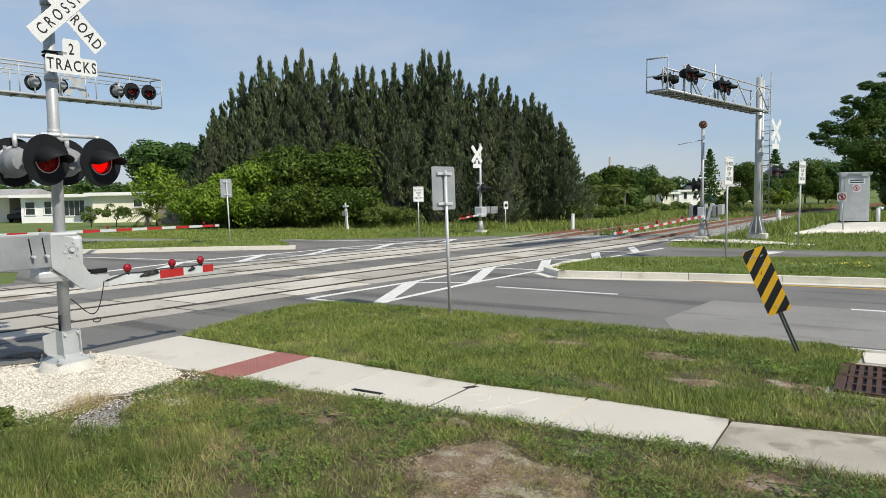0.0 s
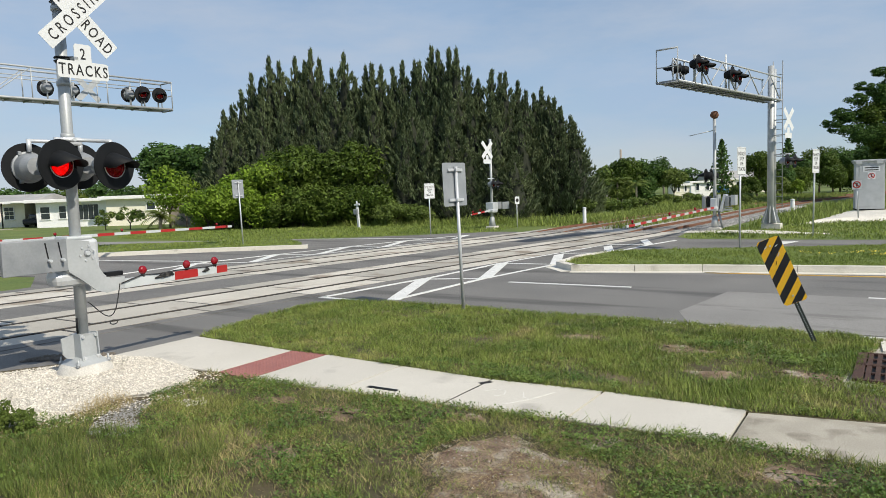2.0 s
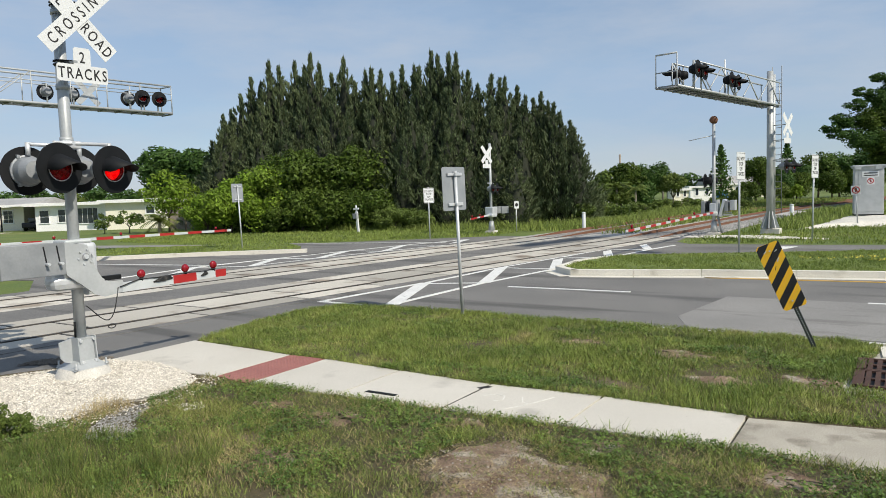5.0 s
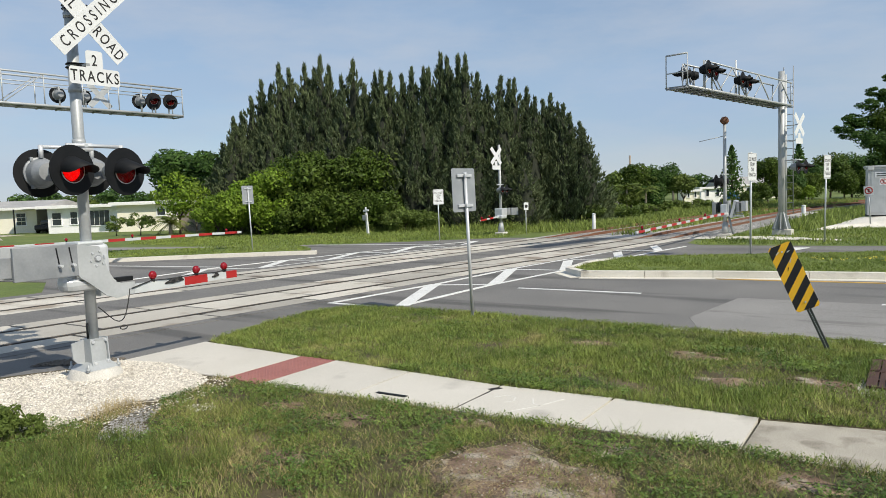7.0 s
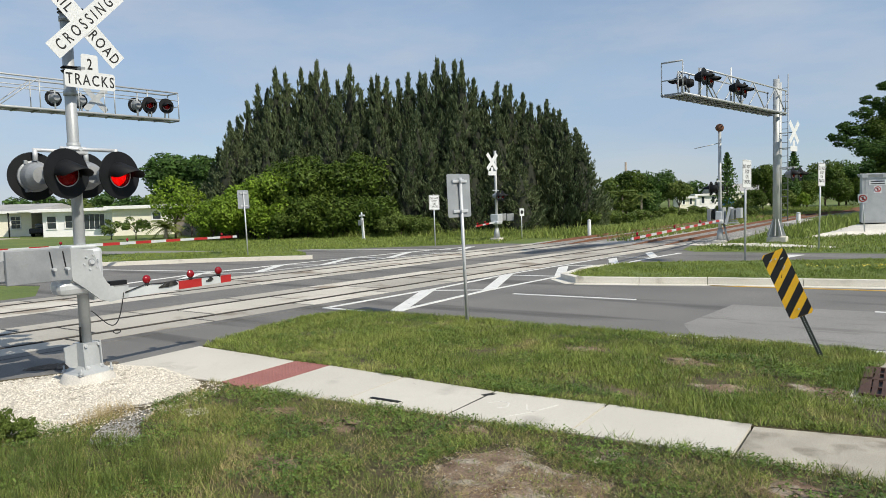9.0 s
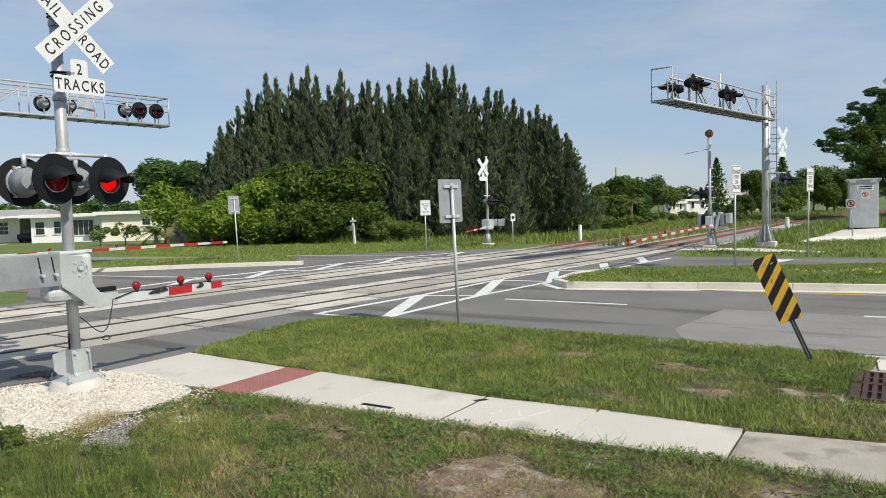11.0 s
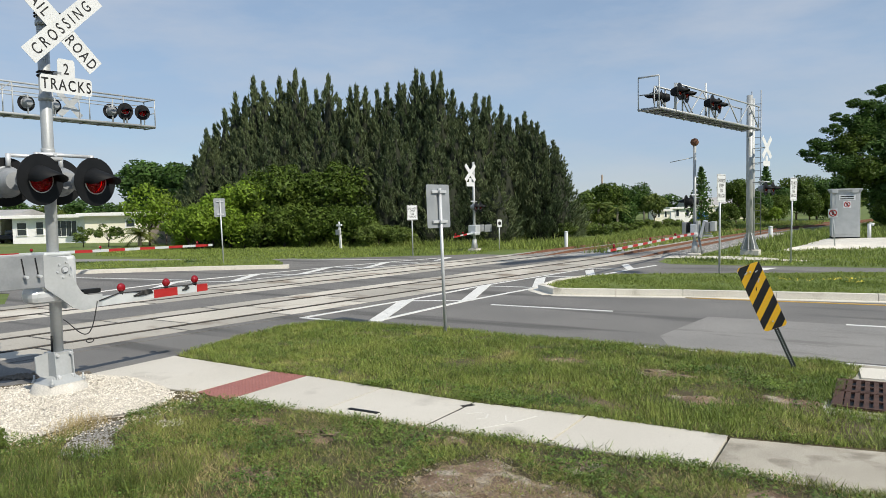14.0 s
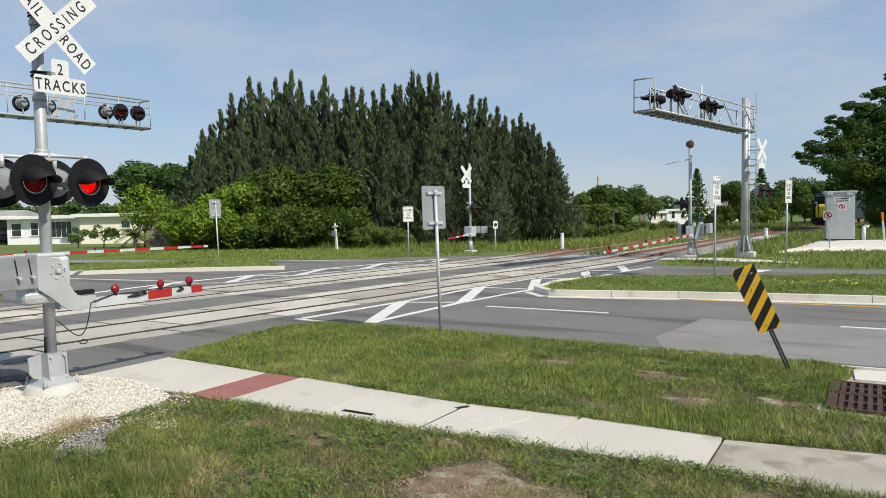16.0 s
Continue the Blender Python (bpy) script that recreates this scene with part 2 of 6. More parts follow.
M_PINE = leaf_mat("casuarina_needles", (0.064, 0.092, 0.044), (0.110, 0.136, 0.060), 0.5, 0.10)
M_BUSH_LT = leaf_mat("bright_leaves", (0.13, 0.22, 0.020), (0.19, 0.28, 0.030), 0.5)
M_BUSH_DK = leaf_mat("deep_green_leaves", (0.056, 0.098, 0.014), (0.092, 0.138, 0.020), 0.5)
M_TREE_DK = leaf_mat("dark_leaves", (0.046, 0.098, 0.022), (0.078, 0.142, 0.030), 0.45)
M_TREE_OL = leaf_mat("olive_leaves", (0.095, 0.145, 0.030), (0.145, 0.190, 0.042))
M_PALM = leaf_mat("palm_fronds", (0.10, 0.16, 0.03), (0.20, 0.22, 0.06))
M_GRASS = mat("grass_blades", (0.118, 0.178, 0.030), (0.262, 0.305, 0.072), 0.6, 0, 0.9, 5, 0.0, (0.34, 0.30, 0.13), 0.9, 0.62, island=0.65, trans=0.15, world_space=True)
M_MEADOW = mat("lawn_grass_blades", (0.112, 0.162, 0.032), (0.220, 0.245, 0.062), 0.65, 0, 0.4, 5, 0.0, (0.30, 0.27, 0.11), 0.9, 0.60, island=0.6, trans=0.12, world_space=True)
# Darker greens than the lawn blades: shadow among tall tufts put into the colour.
M_TALL = mat("tall_grass_with_shade", (0.080, 0.125, 0.024), (0.165, 0.195, 0.046), 0.65, 0, 1.2, 5, 0.0, (0.26, 0.23, 0.10), 1.1, 0.62, island=0.6, trans=0.12, world_space=True)
M_ROUGH = mat("rough_grass_blades", (0.135, 0.190, 0.034), (0.225, 0.275, 0.060), 0.65, 0, 0.4, 5, 0.0, (0.30, 0.28, 0.11), 0.3, 0.66, island=0.45, trans=0.2, world_space=True)
M_STRAW = mat("dry_grass_blades", (0.36, 0.28, 0.13), (0.50, 0.41, 0.22), 0.7, 0, 2, 5, 0.0, island=0.3, trans=0.25, world_space=True)
M_WEED = mat("weed_leaves", (0.085, 0.152, 0.028), (0.165, 0.235, 0.044), 0.55, 0, 1.5, 5, 0.0, island=0.35, trans=0.25, world_space=True)


# ---- mesh building ----
class Geo:
    """Gathers vertices and faces of one mesh."""

    def __init__(self):
        self.v, self.f, self.smooth = [], [], []

    def add(self, verts, faces, m=None, smooth=False):
        k = len(self.v)
        self.v += [tuple(m @ Vector(p)) if m else tuple(p) for p in verts]
        self.f += [[k + i for i in face] for face in faces]
        self.smooth += [smooth] * len(faces)
        return self

    def box(self, c, s, m=None, bevel=0.0, rot=(0, 0, 0)):
        bm = bmesh.new()
        bmesh.ops.create_cube(bm, size=1.0)
        bmesh.ops.scale(bm, vec=s, verts=bm.verts)
        if bevel:
            bmesh.ops.bevel(bm, geom=list(bm.edges), offset=bevel, segments=2, affect="EDGES", profile=0.5)
        t = pose(*c, *rot)
        t = m @ t if m else t
        bm.verts.index_update()
        self.add([v.co for v in bm.verts], [[v.index for v in fc.verts] for fc in bm.faces], t)
        bm.free()
        return self

    def tube(self, a, b, r0, r1=None, n=16, m=None, caps=True):
        a, b = Vector(a), Vector(b)
        r1 = r0 if r1 is None else r1
        d = (b - a).normalized()
        u = d.orthogonal().normalized()
        w = d.cross(u)
        vs = []
        for p, r in ((a, r0), (b, r1)):
            vs += [p + (u * math.cos(2 * math.pi * i / n) + w * math.sin(2 * math.pi * i / n)) * r for i in range(n)]
        self.add(vs, [[i, (i + 1) % n, n + (i + 1) % n, n + i] for i in range(n)], m, True)
        if caps:
            k = len(self.v) - 2 * n
            self.f += [[k + i for i in range(n)][::-1], [k + n + i for i in range(n)]]
            self.smooth += [False, False]
        return self

    def path(self, pts, r, n=8, m=None):
        for a, b in zip(pts, pts[1:]):
            self.tube(a, b, r, r, n, m)
        return self

    def lathe(self, prof, n=28, m=None, smooth=True):
        vs = [(r * math.cos(2 * math.pi * i / n), r * math.sin(2 * math.pi * i / n), z) for r, z in prof for i in range(n)]
        fs = [[k * n + i, k * n + (i + 1) % n, (k + 1) * n + (i + 1) % n, (k + 1) * n + i] for k in range(len(prof) - 1) for i in range(n)]
        return self.add(vs, fs, m, smooth)

    def prism(self, pts, z0, z1, m=None):
        n = len(pts)
        if sum(a[0] * b[1] - b[0] * a[1] for a, b in zip(pts, pts[1:] + pts[:1])) < 0:
            pts = pts[::-1]
        vs = [(x, y, z0) for x, y in pts] + [(x, y, z1) for x, y in pts]
        fs = [list(range(n))[::-1], [n + i for i in range(n)]] + [[i, (i + 1) % n, n + (i + 1) % n, n + i] for i in range(n)]
        return self.add(vs, fs, m)

    def mesh(self, name, material):
        me = bpy.data.meshes.new(name)
        me.from_pydata(self.v, [], self.f)
        me.polygons.foreach_set("use_smooth", self.smooth)
        me.materials.append(material)
        me.update()
        return me


def part(name, geo, material, parent=None, label=""):
    ob = new(name, geo.mesh(name, material) if isinstance(geo, Geo) else geo)
    if parent:
        ob.parent = parent
    return tagged(ob, label)


def thing(name, label, category, group="", kind="", m=None):
    ob = new(name)
    ob.empty_display_size = 0.2
    if m:
        ob.matrix_basis = m
    return tagged(ob, label, category, group, kind)


def solid(name, geo, material, label, category, kind="", group="", m=None):
    ob = part(name, geo, material)
    if m:
        ob.matrix_basis = m
    return tagged(ob, label, category, group, kind)


def lettering(text, size, spacing=1.0, thick=0.0, squeeze=1.0, rows=1.0):
    """Built-in font as a flat mesh in its own xy plane, centred."""
    cu = bpy.data.curves.new("lettering", "FONT")
    cu.body, cu.size, cu.align_x, cu.align_y, cu.space_character = text, size, "CENTER", "CENTER", spacing
    cu.offset, cu.extrude, cu.resolution_u, cu.space_line = thick, 0.001, 3, rows
    ob = bpy.data.objects.new("lettering", cu)
    scene.collection.objects.link(ob)
    bpy.context.view_layer.update()
    me = bpy.data.meshes.new_from_object(ob.evaluated_get(bpy.context.evaluated_depsgraph_get()))
    bpy.data.objects.remove(ob)
    co = np.empty(len(me.vertices) * 3)
    me.vertices.foreach_get("co", co)
    co = co.reshape(-1, 3)
    mid = (co.min(0) + co.max(0)) / 2
    co = (co - mid * (1, 1, 0)) * (squeeze, 1, 1)
    me.vertices.foreach_set("co", co.ravel())
    me.materials.clear()
    me.materials.append(M_INK)
    return me


# Frames of upright signs: x to the reader's right, y up, z towards the reader.
def facing(x, y, z, heading):
    """heading: degrees of the direction in which the face looks, 0 is +x, 90 is +y."""
    h = radians(heading)
    nrm = Vector((math.cos(h), math.sin(h), 0))
    right = Vector((-math.sin(h), math.cos(h), 0))
    up = Vector((0, 0, 1))
    r = Matrix((right, up, nrm)).transposed().to_4x4()
    return Matrix.Translation((x, y, z)) @ r


# ---- tracks ----
RAIL_Y = [-40, 6, 12, 20, 27, 33, 45, 54, 66, 76, 86, 100, 120, 160, 1000]
RAIL_X = [-18.0, -12.40, -11.68, -10.62, -9.55, -8.85, -8.35, -8.05, -7.45, -6.4, -4.6, -1.2, 4.8, 18.0, 330.0]
CROSS_Y0, CROSS_Y1 = -8.0, 31.5


def rail_x(y):
    """x of the nearest rail at y."""
    return float(np.interp(y, RAIL_Y, RAIL_X))


def smooth_x(y):
    return sum(rail_x(y + d) for d in (-4, -2, 0, 2, 4)) / 5


def taper(y):
    """The two tracks draw together far away."""
    return float(np.interp(y, [45, 100], [1.0, 0.6]))


def ribbon(x_off0, x_off1, y0, y1, z0, z1, step=1.5, zf=None):
    """A strip that follows the track between two offsets from the nearest rail."""
    g = Geo()
    ys = list(np.linspace(y0, y1, max(2, int((y1 - y0) / step) + 1)))
    vs = []
    for y in ys:
        dz = zf(y) if zf else 0.0
        x, k = smooth_x(y), taper(y)
        vs += [(x + x_off0 * k, y, z0), (x + x_off1 * k, y, z0), (x + x_off1 * k, y, z1 + dz), (x + x_off0 * k, y, z1 + dz)]
    fs = []
    for k in range(len(ys) - 1):
        a, b = 4 * k, 4 * k + 4
        for i in range(4):
            j = (i + 1) % 4
            fs.append([a + i, b + i, b + j, a + j])
    fs += [[0, 1, 2, 3], [4 * len(ys) - 1 - i for i in range(4)]]
    return g.add(vs, fs)


# ---- ground ----
solid("ground", Geo().box((0, 600, -0.28), (3000, 3000, 0.5)), M_FIELD, "flat green field of rough grass", "ground", "structure")

road_pts = [(120, 11.0), (-8.3, 11.1), (-9.4, 10.9), (-10.0, 10.0), (-9.75, 8.4), (-9.42, 7.14), (-9.42, 5.55), (-10.1, 4.4), (-10.6, -6), (-19.5, -6),
            (-19.0, 6), (-19.6, 9.7), (-22.4, 11.25), (-60, 2.5), (-60, 7.5), (-31.5, 15.0), (-27.5, 16.2), (-23.9, 19.3), (-21.0, 21.3), (-22.0, 21.9), (-30.5, 18.15), (-60, 14), (-60, 14.3),
            (-33.9, 19.6), (-28.0, 23.3), (-24.3, 26.1), (-17.5, 31.8), (-8.0, 31.8), (-7.7, 29.2), (-6.9, 28.0), (-0.4, 28.3), (120, 36), (120, 33), (-0.35, 25.0), (-7.2, 22.0), (-7.9, 21.0),
            (-8.1, 19.7), (-7.83, 17.6), (-7.2, 17.05), (-4.1, 17.85), (0, 18.6), (120, 24)]
solid("road", Geo().prism(road_pts, -0.2, 0.0), M_ASPHALT, "grey asphalt road over a level crossing", "road", "structure")
solid("road_patch", Geo().prism([(40, 14.75), (-2.9, 14.75), (-3.2, 12.2), (-2.8, 11.25), (40, 11.25)], 0.0, 0.004), M_PATCH, "paler resurfaced asphalt lane", "road", "structure")


STRIPE_COUNT = [0]


def stripe(pts, name="road_marking", material=None, label="worn white painted road line"):
    STRIPE_COUNT[0] += 1
    return solid(name, Geo().prism(pts, 0.0, 0.006 + 0.0012 * (STRIPE_COUNT[0] % 7)), material or M_PAINT, label, "road marking", "structure", "road lines")


def line(a, b, w):
    a, b = Vector(a), Vector(b)
    d = (b - a).normalized()
    s = Vector((-d.y, d.x)) * w / 2
    return [tuple(p) for p in (a - s, b - s, b + s, a + s)]


stripe(line((-7.75, 14.65), (-4.85, 14.72), 0.12))
stripe(line((-0.5, 14.73), (2.5, 14.78), 0.12))
stripe(line((5.6, 14.8), (8.6, 14.85), 0.12))
stripe(line((-3.6, 11.06), (40, 11.06), 0.13))
stripe(line((-4.0, 17.62), (40, 20.8), 0.10), "yellow_edge_line", M_PAINT_Y, "faded yellow painted edge line beside the kerb")
# zigzag warning lines beside the tracks: two long lines and diagonal blocks
zig = [(-10.48, 11.18), (-8.72, 11.40), (-8.65, 15.06), (-8.27, 18.43), (-7.95, 22.0), (-7.62, 25.2), (-7.26, 27.3)]
top = [(-10.48, 11.18), (-10.1, 14.56), (-9.93, 18.4), (-9.53, 21.6), (-9.16, 25.1), (-8.6, 27.6)]
for a, b in zip(zig[1:], zig[2:]):
    stripe(line(a, b, 0.12))
stripe(line((-10.5, 11.17), (-9.3, 11.12), 0.12))
for (xa, ya), (xb, yb) in zip(zig[1:6], top[1:6]):
    stripe([(xa - 0.14, ya - 0.03), (xa + 0.14, ya + 0.08), (xb + 0.08, yb + 0.24), (xb - 0.06, yb - 0.24)])
for a, b in zip(top, top[1:]):
    stripe(line((a[0] + 0.03, a[1] + 0.1), b, 0.12))
for k in range(1, 5):
    stripe(line((top[k][0] + 0.05, top[k][1] - 0.1), (zig[k + 1][0] - 0.02, zig[k + 1][1]), 0.12))
# same marking on the other side of the tracks
zl = [(-19.9, 12.2), (-20.3, 15.5), (-19.9, 18.9), (-19.4, 22.5), (-18.8, 25.7), (-17.75, 29.3)]
zr = [(-18.6, 13.2), (-18.5, 16.4), (-18.2, 19.3), (-17.6, 22.5), (-16.7, 25.9)]
for a, b in zip(zl, zl[1:]):
    stripe(line(a, b, 0.13))
for a, b in zip(zr, zr[1:]):
    stripe(line(a, b, 0.12))
for k in range(5):
    (xa, ya), (xb, yb) = zr[k], zl[k + 1]
    stripe([(xa - 0.10, ya - 0.12), (xa + 0.10, ya + 0.12), (xb + 0.10, yb + 0.15), (xb - 0.10, yb - 0.15)])
    if k:
        stripe(line(zl[k], zr[k], 0.12))
stripe(line((-25.2, 25.95), (-17.7, 27.35), 0.13))
stripe(line((-32, 14.2), (-20.3, 16.2), 0.12))
# stop line and edge across the far carriageway
stripe([(-4.15, 23.95), (-3.75, 24.6), (-3.05, 27.3), (-3.55, 27.2)])

# ---- crossing panels and rails ----
crossing = tagged(thing("level_crossing", "two railway tracks crossing the road between pale concrete panels", "level crossing", kind="structure"))
part("bed", ribbon(-7.4, 1.0, CROSS_Y0, CROSS_Y1, -0.2, 0.004), M_DARK, crossing, "dark joints between the panels")
for t_off in (0.0, -4.65):
    for k, off in enumerate((0.0, -1.435)):
        part("rail", ribbon(t_off + off - 0.036, t_off + off + 0.036, CROSS_Y0, CROSS_Y1, -0.1, 0.022), M_RAIL, crossing, "worn steel rail set flush in the road")
bands = ((0.115, 0.74), (-1.315, -0.125), (-2.17, -1.55))
for t_off in (0.0, -4.65):
    for bi, (o0, o1) in enumerate(bands):
        y = CROSS_Y0 + (0.6 if bi == 1 else 0)
        while y < CROSS_Y1 - 0.3:
            y2 = min(y + 2.42, CROSS_Y1)
            xa, xb = smooth_x(y + 0.02), smooth_x(y2 - 0.02)
            g = Geo().prism([(xa + t_off + o0, y + 0.035), (xa + t_off + o1, y + 0.035), (xb + t_off + o1, y2 - 0.035), (xb + t_off + o0, y2 - 0.035)], -0.1, 0.012 + 0.004 * random.random())
            part("panel", g, M_PANEL, crossing)
            y = y2
for o0, o1 in ((-3.93, -2.2),):
    part("infill", ribbon(o0, o1, CROSS_Y0, CROSS_Y1, -0.1, 0.010), M_ASPHALT, crossing, "asphalt strip between the two tracks")
part("infill", ribbon(-7.45, -6.85, CROSS_Y0, CROSS_Y1, -0.1, 0.010), M_ASPHALT, crossing, "asphalt strip beside the far track")
part("infill", ribbon(0.74, 1.05, CROSS_Y0, CROSS_Y1, -0.1, 0.010), M_ASPHALT, crossing, "asphalt strip beside the near track")

track = thing("railway_track", "rusty double railway track on grey ballast", "railway track", kind="structure")
zramp = lambda y: min(1.0, max(0.0, (y - CROSS_Y1) / 3.0)) * 0.10
part("ballast", ribbon(-6.95, 0.9, CROSS_Y1 + 0.01, 56, -0.2, -0.005, 4), M_BALLAST, track, "grey crushed stone ballast")
for t_off in (0.0, -4.65):
    part("ballast", ribbon(t_off - 2.0, t_off + 0.55, 56, 160, -0.2, 0.0, 4), M_BALLAST_OLD, track, "old brown-grey ballast")
for t_off in (0.0, -4.65):
    for off in (0.0, -1.435):
        part("rail", ribbon(t_off + off - 0.036, t_off + off + 0.036, CROSS_Y1, 900, -0.02, 0.022, 3, zramp), M_RUST, track, "rust-brown steel rail")
shoulder = thing("ballast_shoulder", "grey crushed stone heaped beside the rails", "gravel", kind="structure")
part("bed", ribbon(0.35, 1.6, CROSS_Y1 + 0.3, 62, -0.2, 0.03, 3), M_BALLAST, shoulder)
tie_mesh = Geo().box((0, 0, 0), (2.55, 0.23, 0.14)).mesh("tie", M_TIE)
for t_off in (0.0, -4.65):
    for k in range(90):
        y = CROSS_Y1 + 0.7 + 0.56 * k
        tie = part("tie", tie_mesh, None, track)
        tie.location = (smooth_x(y) + (t_off - 0.72) * taper(y), y, -0.068)

# ---- pavements, kerbs, verges ----
walk_st = thing("sidewalk", "pale concrete sidewalk with dark joints and a red tactile strip", "sidewalk", kind="structure")
JX = [(-9.40, 5.56, 7.12), (-7.19, 5.74, 7.03), (-6.56, 5.68, 7.06), (-5.25, 5.80, 6.98), (-3.92, 5.89, 6.93), (-2.62, 5.99, 7.03), (-1.20, 6.08, 7.03)]
for i, (a, b) in enumerate(zip(JX, JX[1:])):
    if i == 1:
        continue
    part("slab", Geo().prism([(a[0] + 0.011, a[1]), (b[0] - 0.013, b[1]), (b[0] - 0.013, b[2]), (a[0] + 0.013, a[2])], -0.15, 0.03), M_WALK, walk_st)
for a, b in (((-1.185, 6.06, 7.06), (2.2, 6.07, 7.75)), ((2.22, 6.07, 7.76), (5.5, 6.1, 8.2)), ((5.52, 6.1, 8.2), (12, 6.2, 8.4))):
    part("slab", Geo().prism([(a[0], a[1]), (b[0], b[1]), (b[0], b[2]), (a[0], a[2])], -0.15, 0.022), M_WALK_OLD, walk_st, "older grey weathered concrete slab")
tac = part("tactile_strip", Geo().prism([(-7.18, 5.745), (-6.568, 5.685), (-6.568, 7.055), (-7.18, 7.025)], -0.1, 0.030), M_RED_TILE, walk_st, "red tactile paving strip with raised domes")
dome = Geo()
for i in range(10):
    for j in range(22):
        dome.lathe([(0.012, 0.0), (0.009, 0.005), (0.001, 0.006)], 6, pose(-7.155 + i * 0.062, 5.78 + j * 0.0575, 0.030), True)
tagged(part("domes", dome, M_RED_TILE, tac), kind="stuff")

for pts in ([(-3.76, 6.48), (-3.66, 6.60), (-3.55, 6.58), (-3.50, 6.44), (-3.58, 6.36)], [(-3.36, 6.14), (-3.20, 6.40), (-3.06, 6.76)], [(-3.36, 6.62), (-3.28, 6.46), (-3.18, 6.42)]):
    g = Geo()
    for a, b in zip(pts, pts[1:]):
        g.prism(line(a, b, 0.016), 0.0302, 0.0322)
    part("chalk_mark", g, M_CHALK, walk_st, "faint white chalk scribble")
part("crack", Geo().prism([(-3.98, 6.72), (-3.93, 6.70), (-3.87, 6.76), (-3.84, 6.83), (-3.90, 6.84), (-3.94, 6.79)], 0.0305, 0.0335), M_DARK, walk_st, "dark crumbled spot at a joint")
part("joint", Geo().prism([(-3.926, 5.90), (-3.914, 5.90), (-3.908, 6.30), (-3.90, 6.62), (-3.905, 6.92), (-3.916, 6.92), (-3.92, 6.5)], 0.0302, 0.0318), M_DARK, walk_st, "dark open joint with dirt")
part("crack_cover", Geo().prism([(-5.02, 6.02), (-4.62, 6.03), (-4.62, 6.09), (-5.02, 6.08)], 0.03, 0.036), M_BLACK, walk_st, "narrow dark plate let into the concrete")

median = thing("median", "grassy traffic island with pale concrete kerb", "traffic island", kind="structure")
mpts = [(-7.95, 18.0), (-7.2, 17.25), (-4.1, 18.02), (0, 18.8), (60, 25.0), (60, 29.0), (-0.35, 24.9), (-7.1, 21.9), (-7.8, 20.9), (-8.05, 19.6)]
part("turf", Geo().prism(mpts, -0.2, 0.13), M_FIELD, median, "short green turf")
kp = [(-7.75, 20.9), (-8.1, 19.7), (-7.95, 17.8), (-7.2, 17.05), (-5.65, 17.42), (-4.1, 17.85), (-2.05, 18.24), (0, 18.6), (3, 18.95), (6, 19.3), (12, 19.9), (40, 22.5)]
for a, b in zip(kp, kp[1:]):
    a, b = Vector(a), Vector(b)
    d = (b - a).normalized()
    nn = Vector((-d.y, d.x))
    a, b = a + d * 0.006, b - d * 0.006
    part("kerbstone", Geo().prism([tuple(a), tuple(b), tuple(b + nn * 0.2), tuple(a + nn * 0.2)], -0.1, 0.16), M_KERB, median)
    part("gutter", Geo().prism([tuple(a - nn * 0.3), tuple(b - nn * 0.3), tuple(b - nn * 0.004), tuple(a - nn * 0.004)], -0.1, 0.012), M_KERB, median)

lmed = thing("median", "narrow grassy traffic island with pale concrete kerb", "traffic island", kind="structure")
lp = [(-20.7, 21.35), (-24.0, 19.1), (-27.6, 16.1), (-31.6, 15.0), (-60, 7.6)]
part("turf", Geo().prism([(-21.6, 21.5), (-24.2, 19.45), (-27.7, 16.5), (-31.6, 15.3), (-60, 8.2), (-60, 14.4), (-33.8, 19.5), (-28.2, 22.8), (-25.0, 24.6), (-22.6, 23.0)], -0.2, 0.12), M_FIELD, lmed, "short green turf")
for a, b in zip(lp, lp[1:]):
    a, b = Vector(a), Vector(b)
    d = (b - a).normalized()
    nn = Vector((d.y, -d.x))
    part("kerbstone", Geo().prism([tuple(a), tuple(b), tuple(b + nn * 0.35), tuple(a + nn * 0.35)], -0.1, 0.15), M_KERB, lmed)

verge_pts = [(-9.40, 7.16), (-9.72, 8.4), (-9.95, 10.0), (-9.4, 10.85), (-8.3, 11.05), (-0.5, 10.95), (0.35, 10.5), (0.9, 10.2), (30, 10.4), (30, 8.3), (5.5, 8.15), (-1.18, 6.98), (-6.6, 7.0)]
solid("verge", Geo().prism(verge_pts, -0.2, 0.024), M_SOIL, "grassy verge between sidewalk and road", "verge", "structure")
front_pts = [(-9.38, 5.6), (-7.2, 5.78), (-6.56, 5.74), (-1.2, 6.13), (12, 6.2), (12, -30), (-40, -30), (-10.5, -8), (-10.1, 4.3)]
solid("lawn", Geo().prism(front_pts, -0.2, 0.015), M_SOIL, "patchy lawn in front of the sidewalk", "lawn", "structure")


# ---- shell gravel bed ----
def in_poly(x, y, pts):
    inside = False
    for (xa, ya), (xb, yb) in zip(pts, pts[1:] + pts[:1]):
        if (ya > y) != (yb > y) and x < (xb - xa) * (y - ya) / (yb - ya) + xa:
            inside = not inside
    return inside


gravel_pts = [(-9.75, 4.40), (-9.50, 5.0), (-9.38, 5.66), (-8.6, 5.85), (-7.8, 5.72), (-7.25, 5.52), (-7.1, 5.2), (-7.0, 4.8), (-7.3, 4.4), (-7.22, 4.05), (-7.1, 3.7), (-7.3, 3.25), (-8.2, 2.2), (-10.4, 2.6)]
gravel = thing("gravel_bed", "bed of white crushed shell around the signal foundation", "gravel", kind="structure")


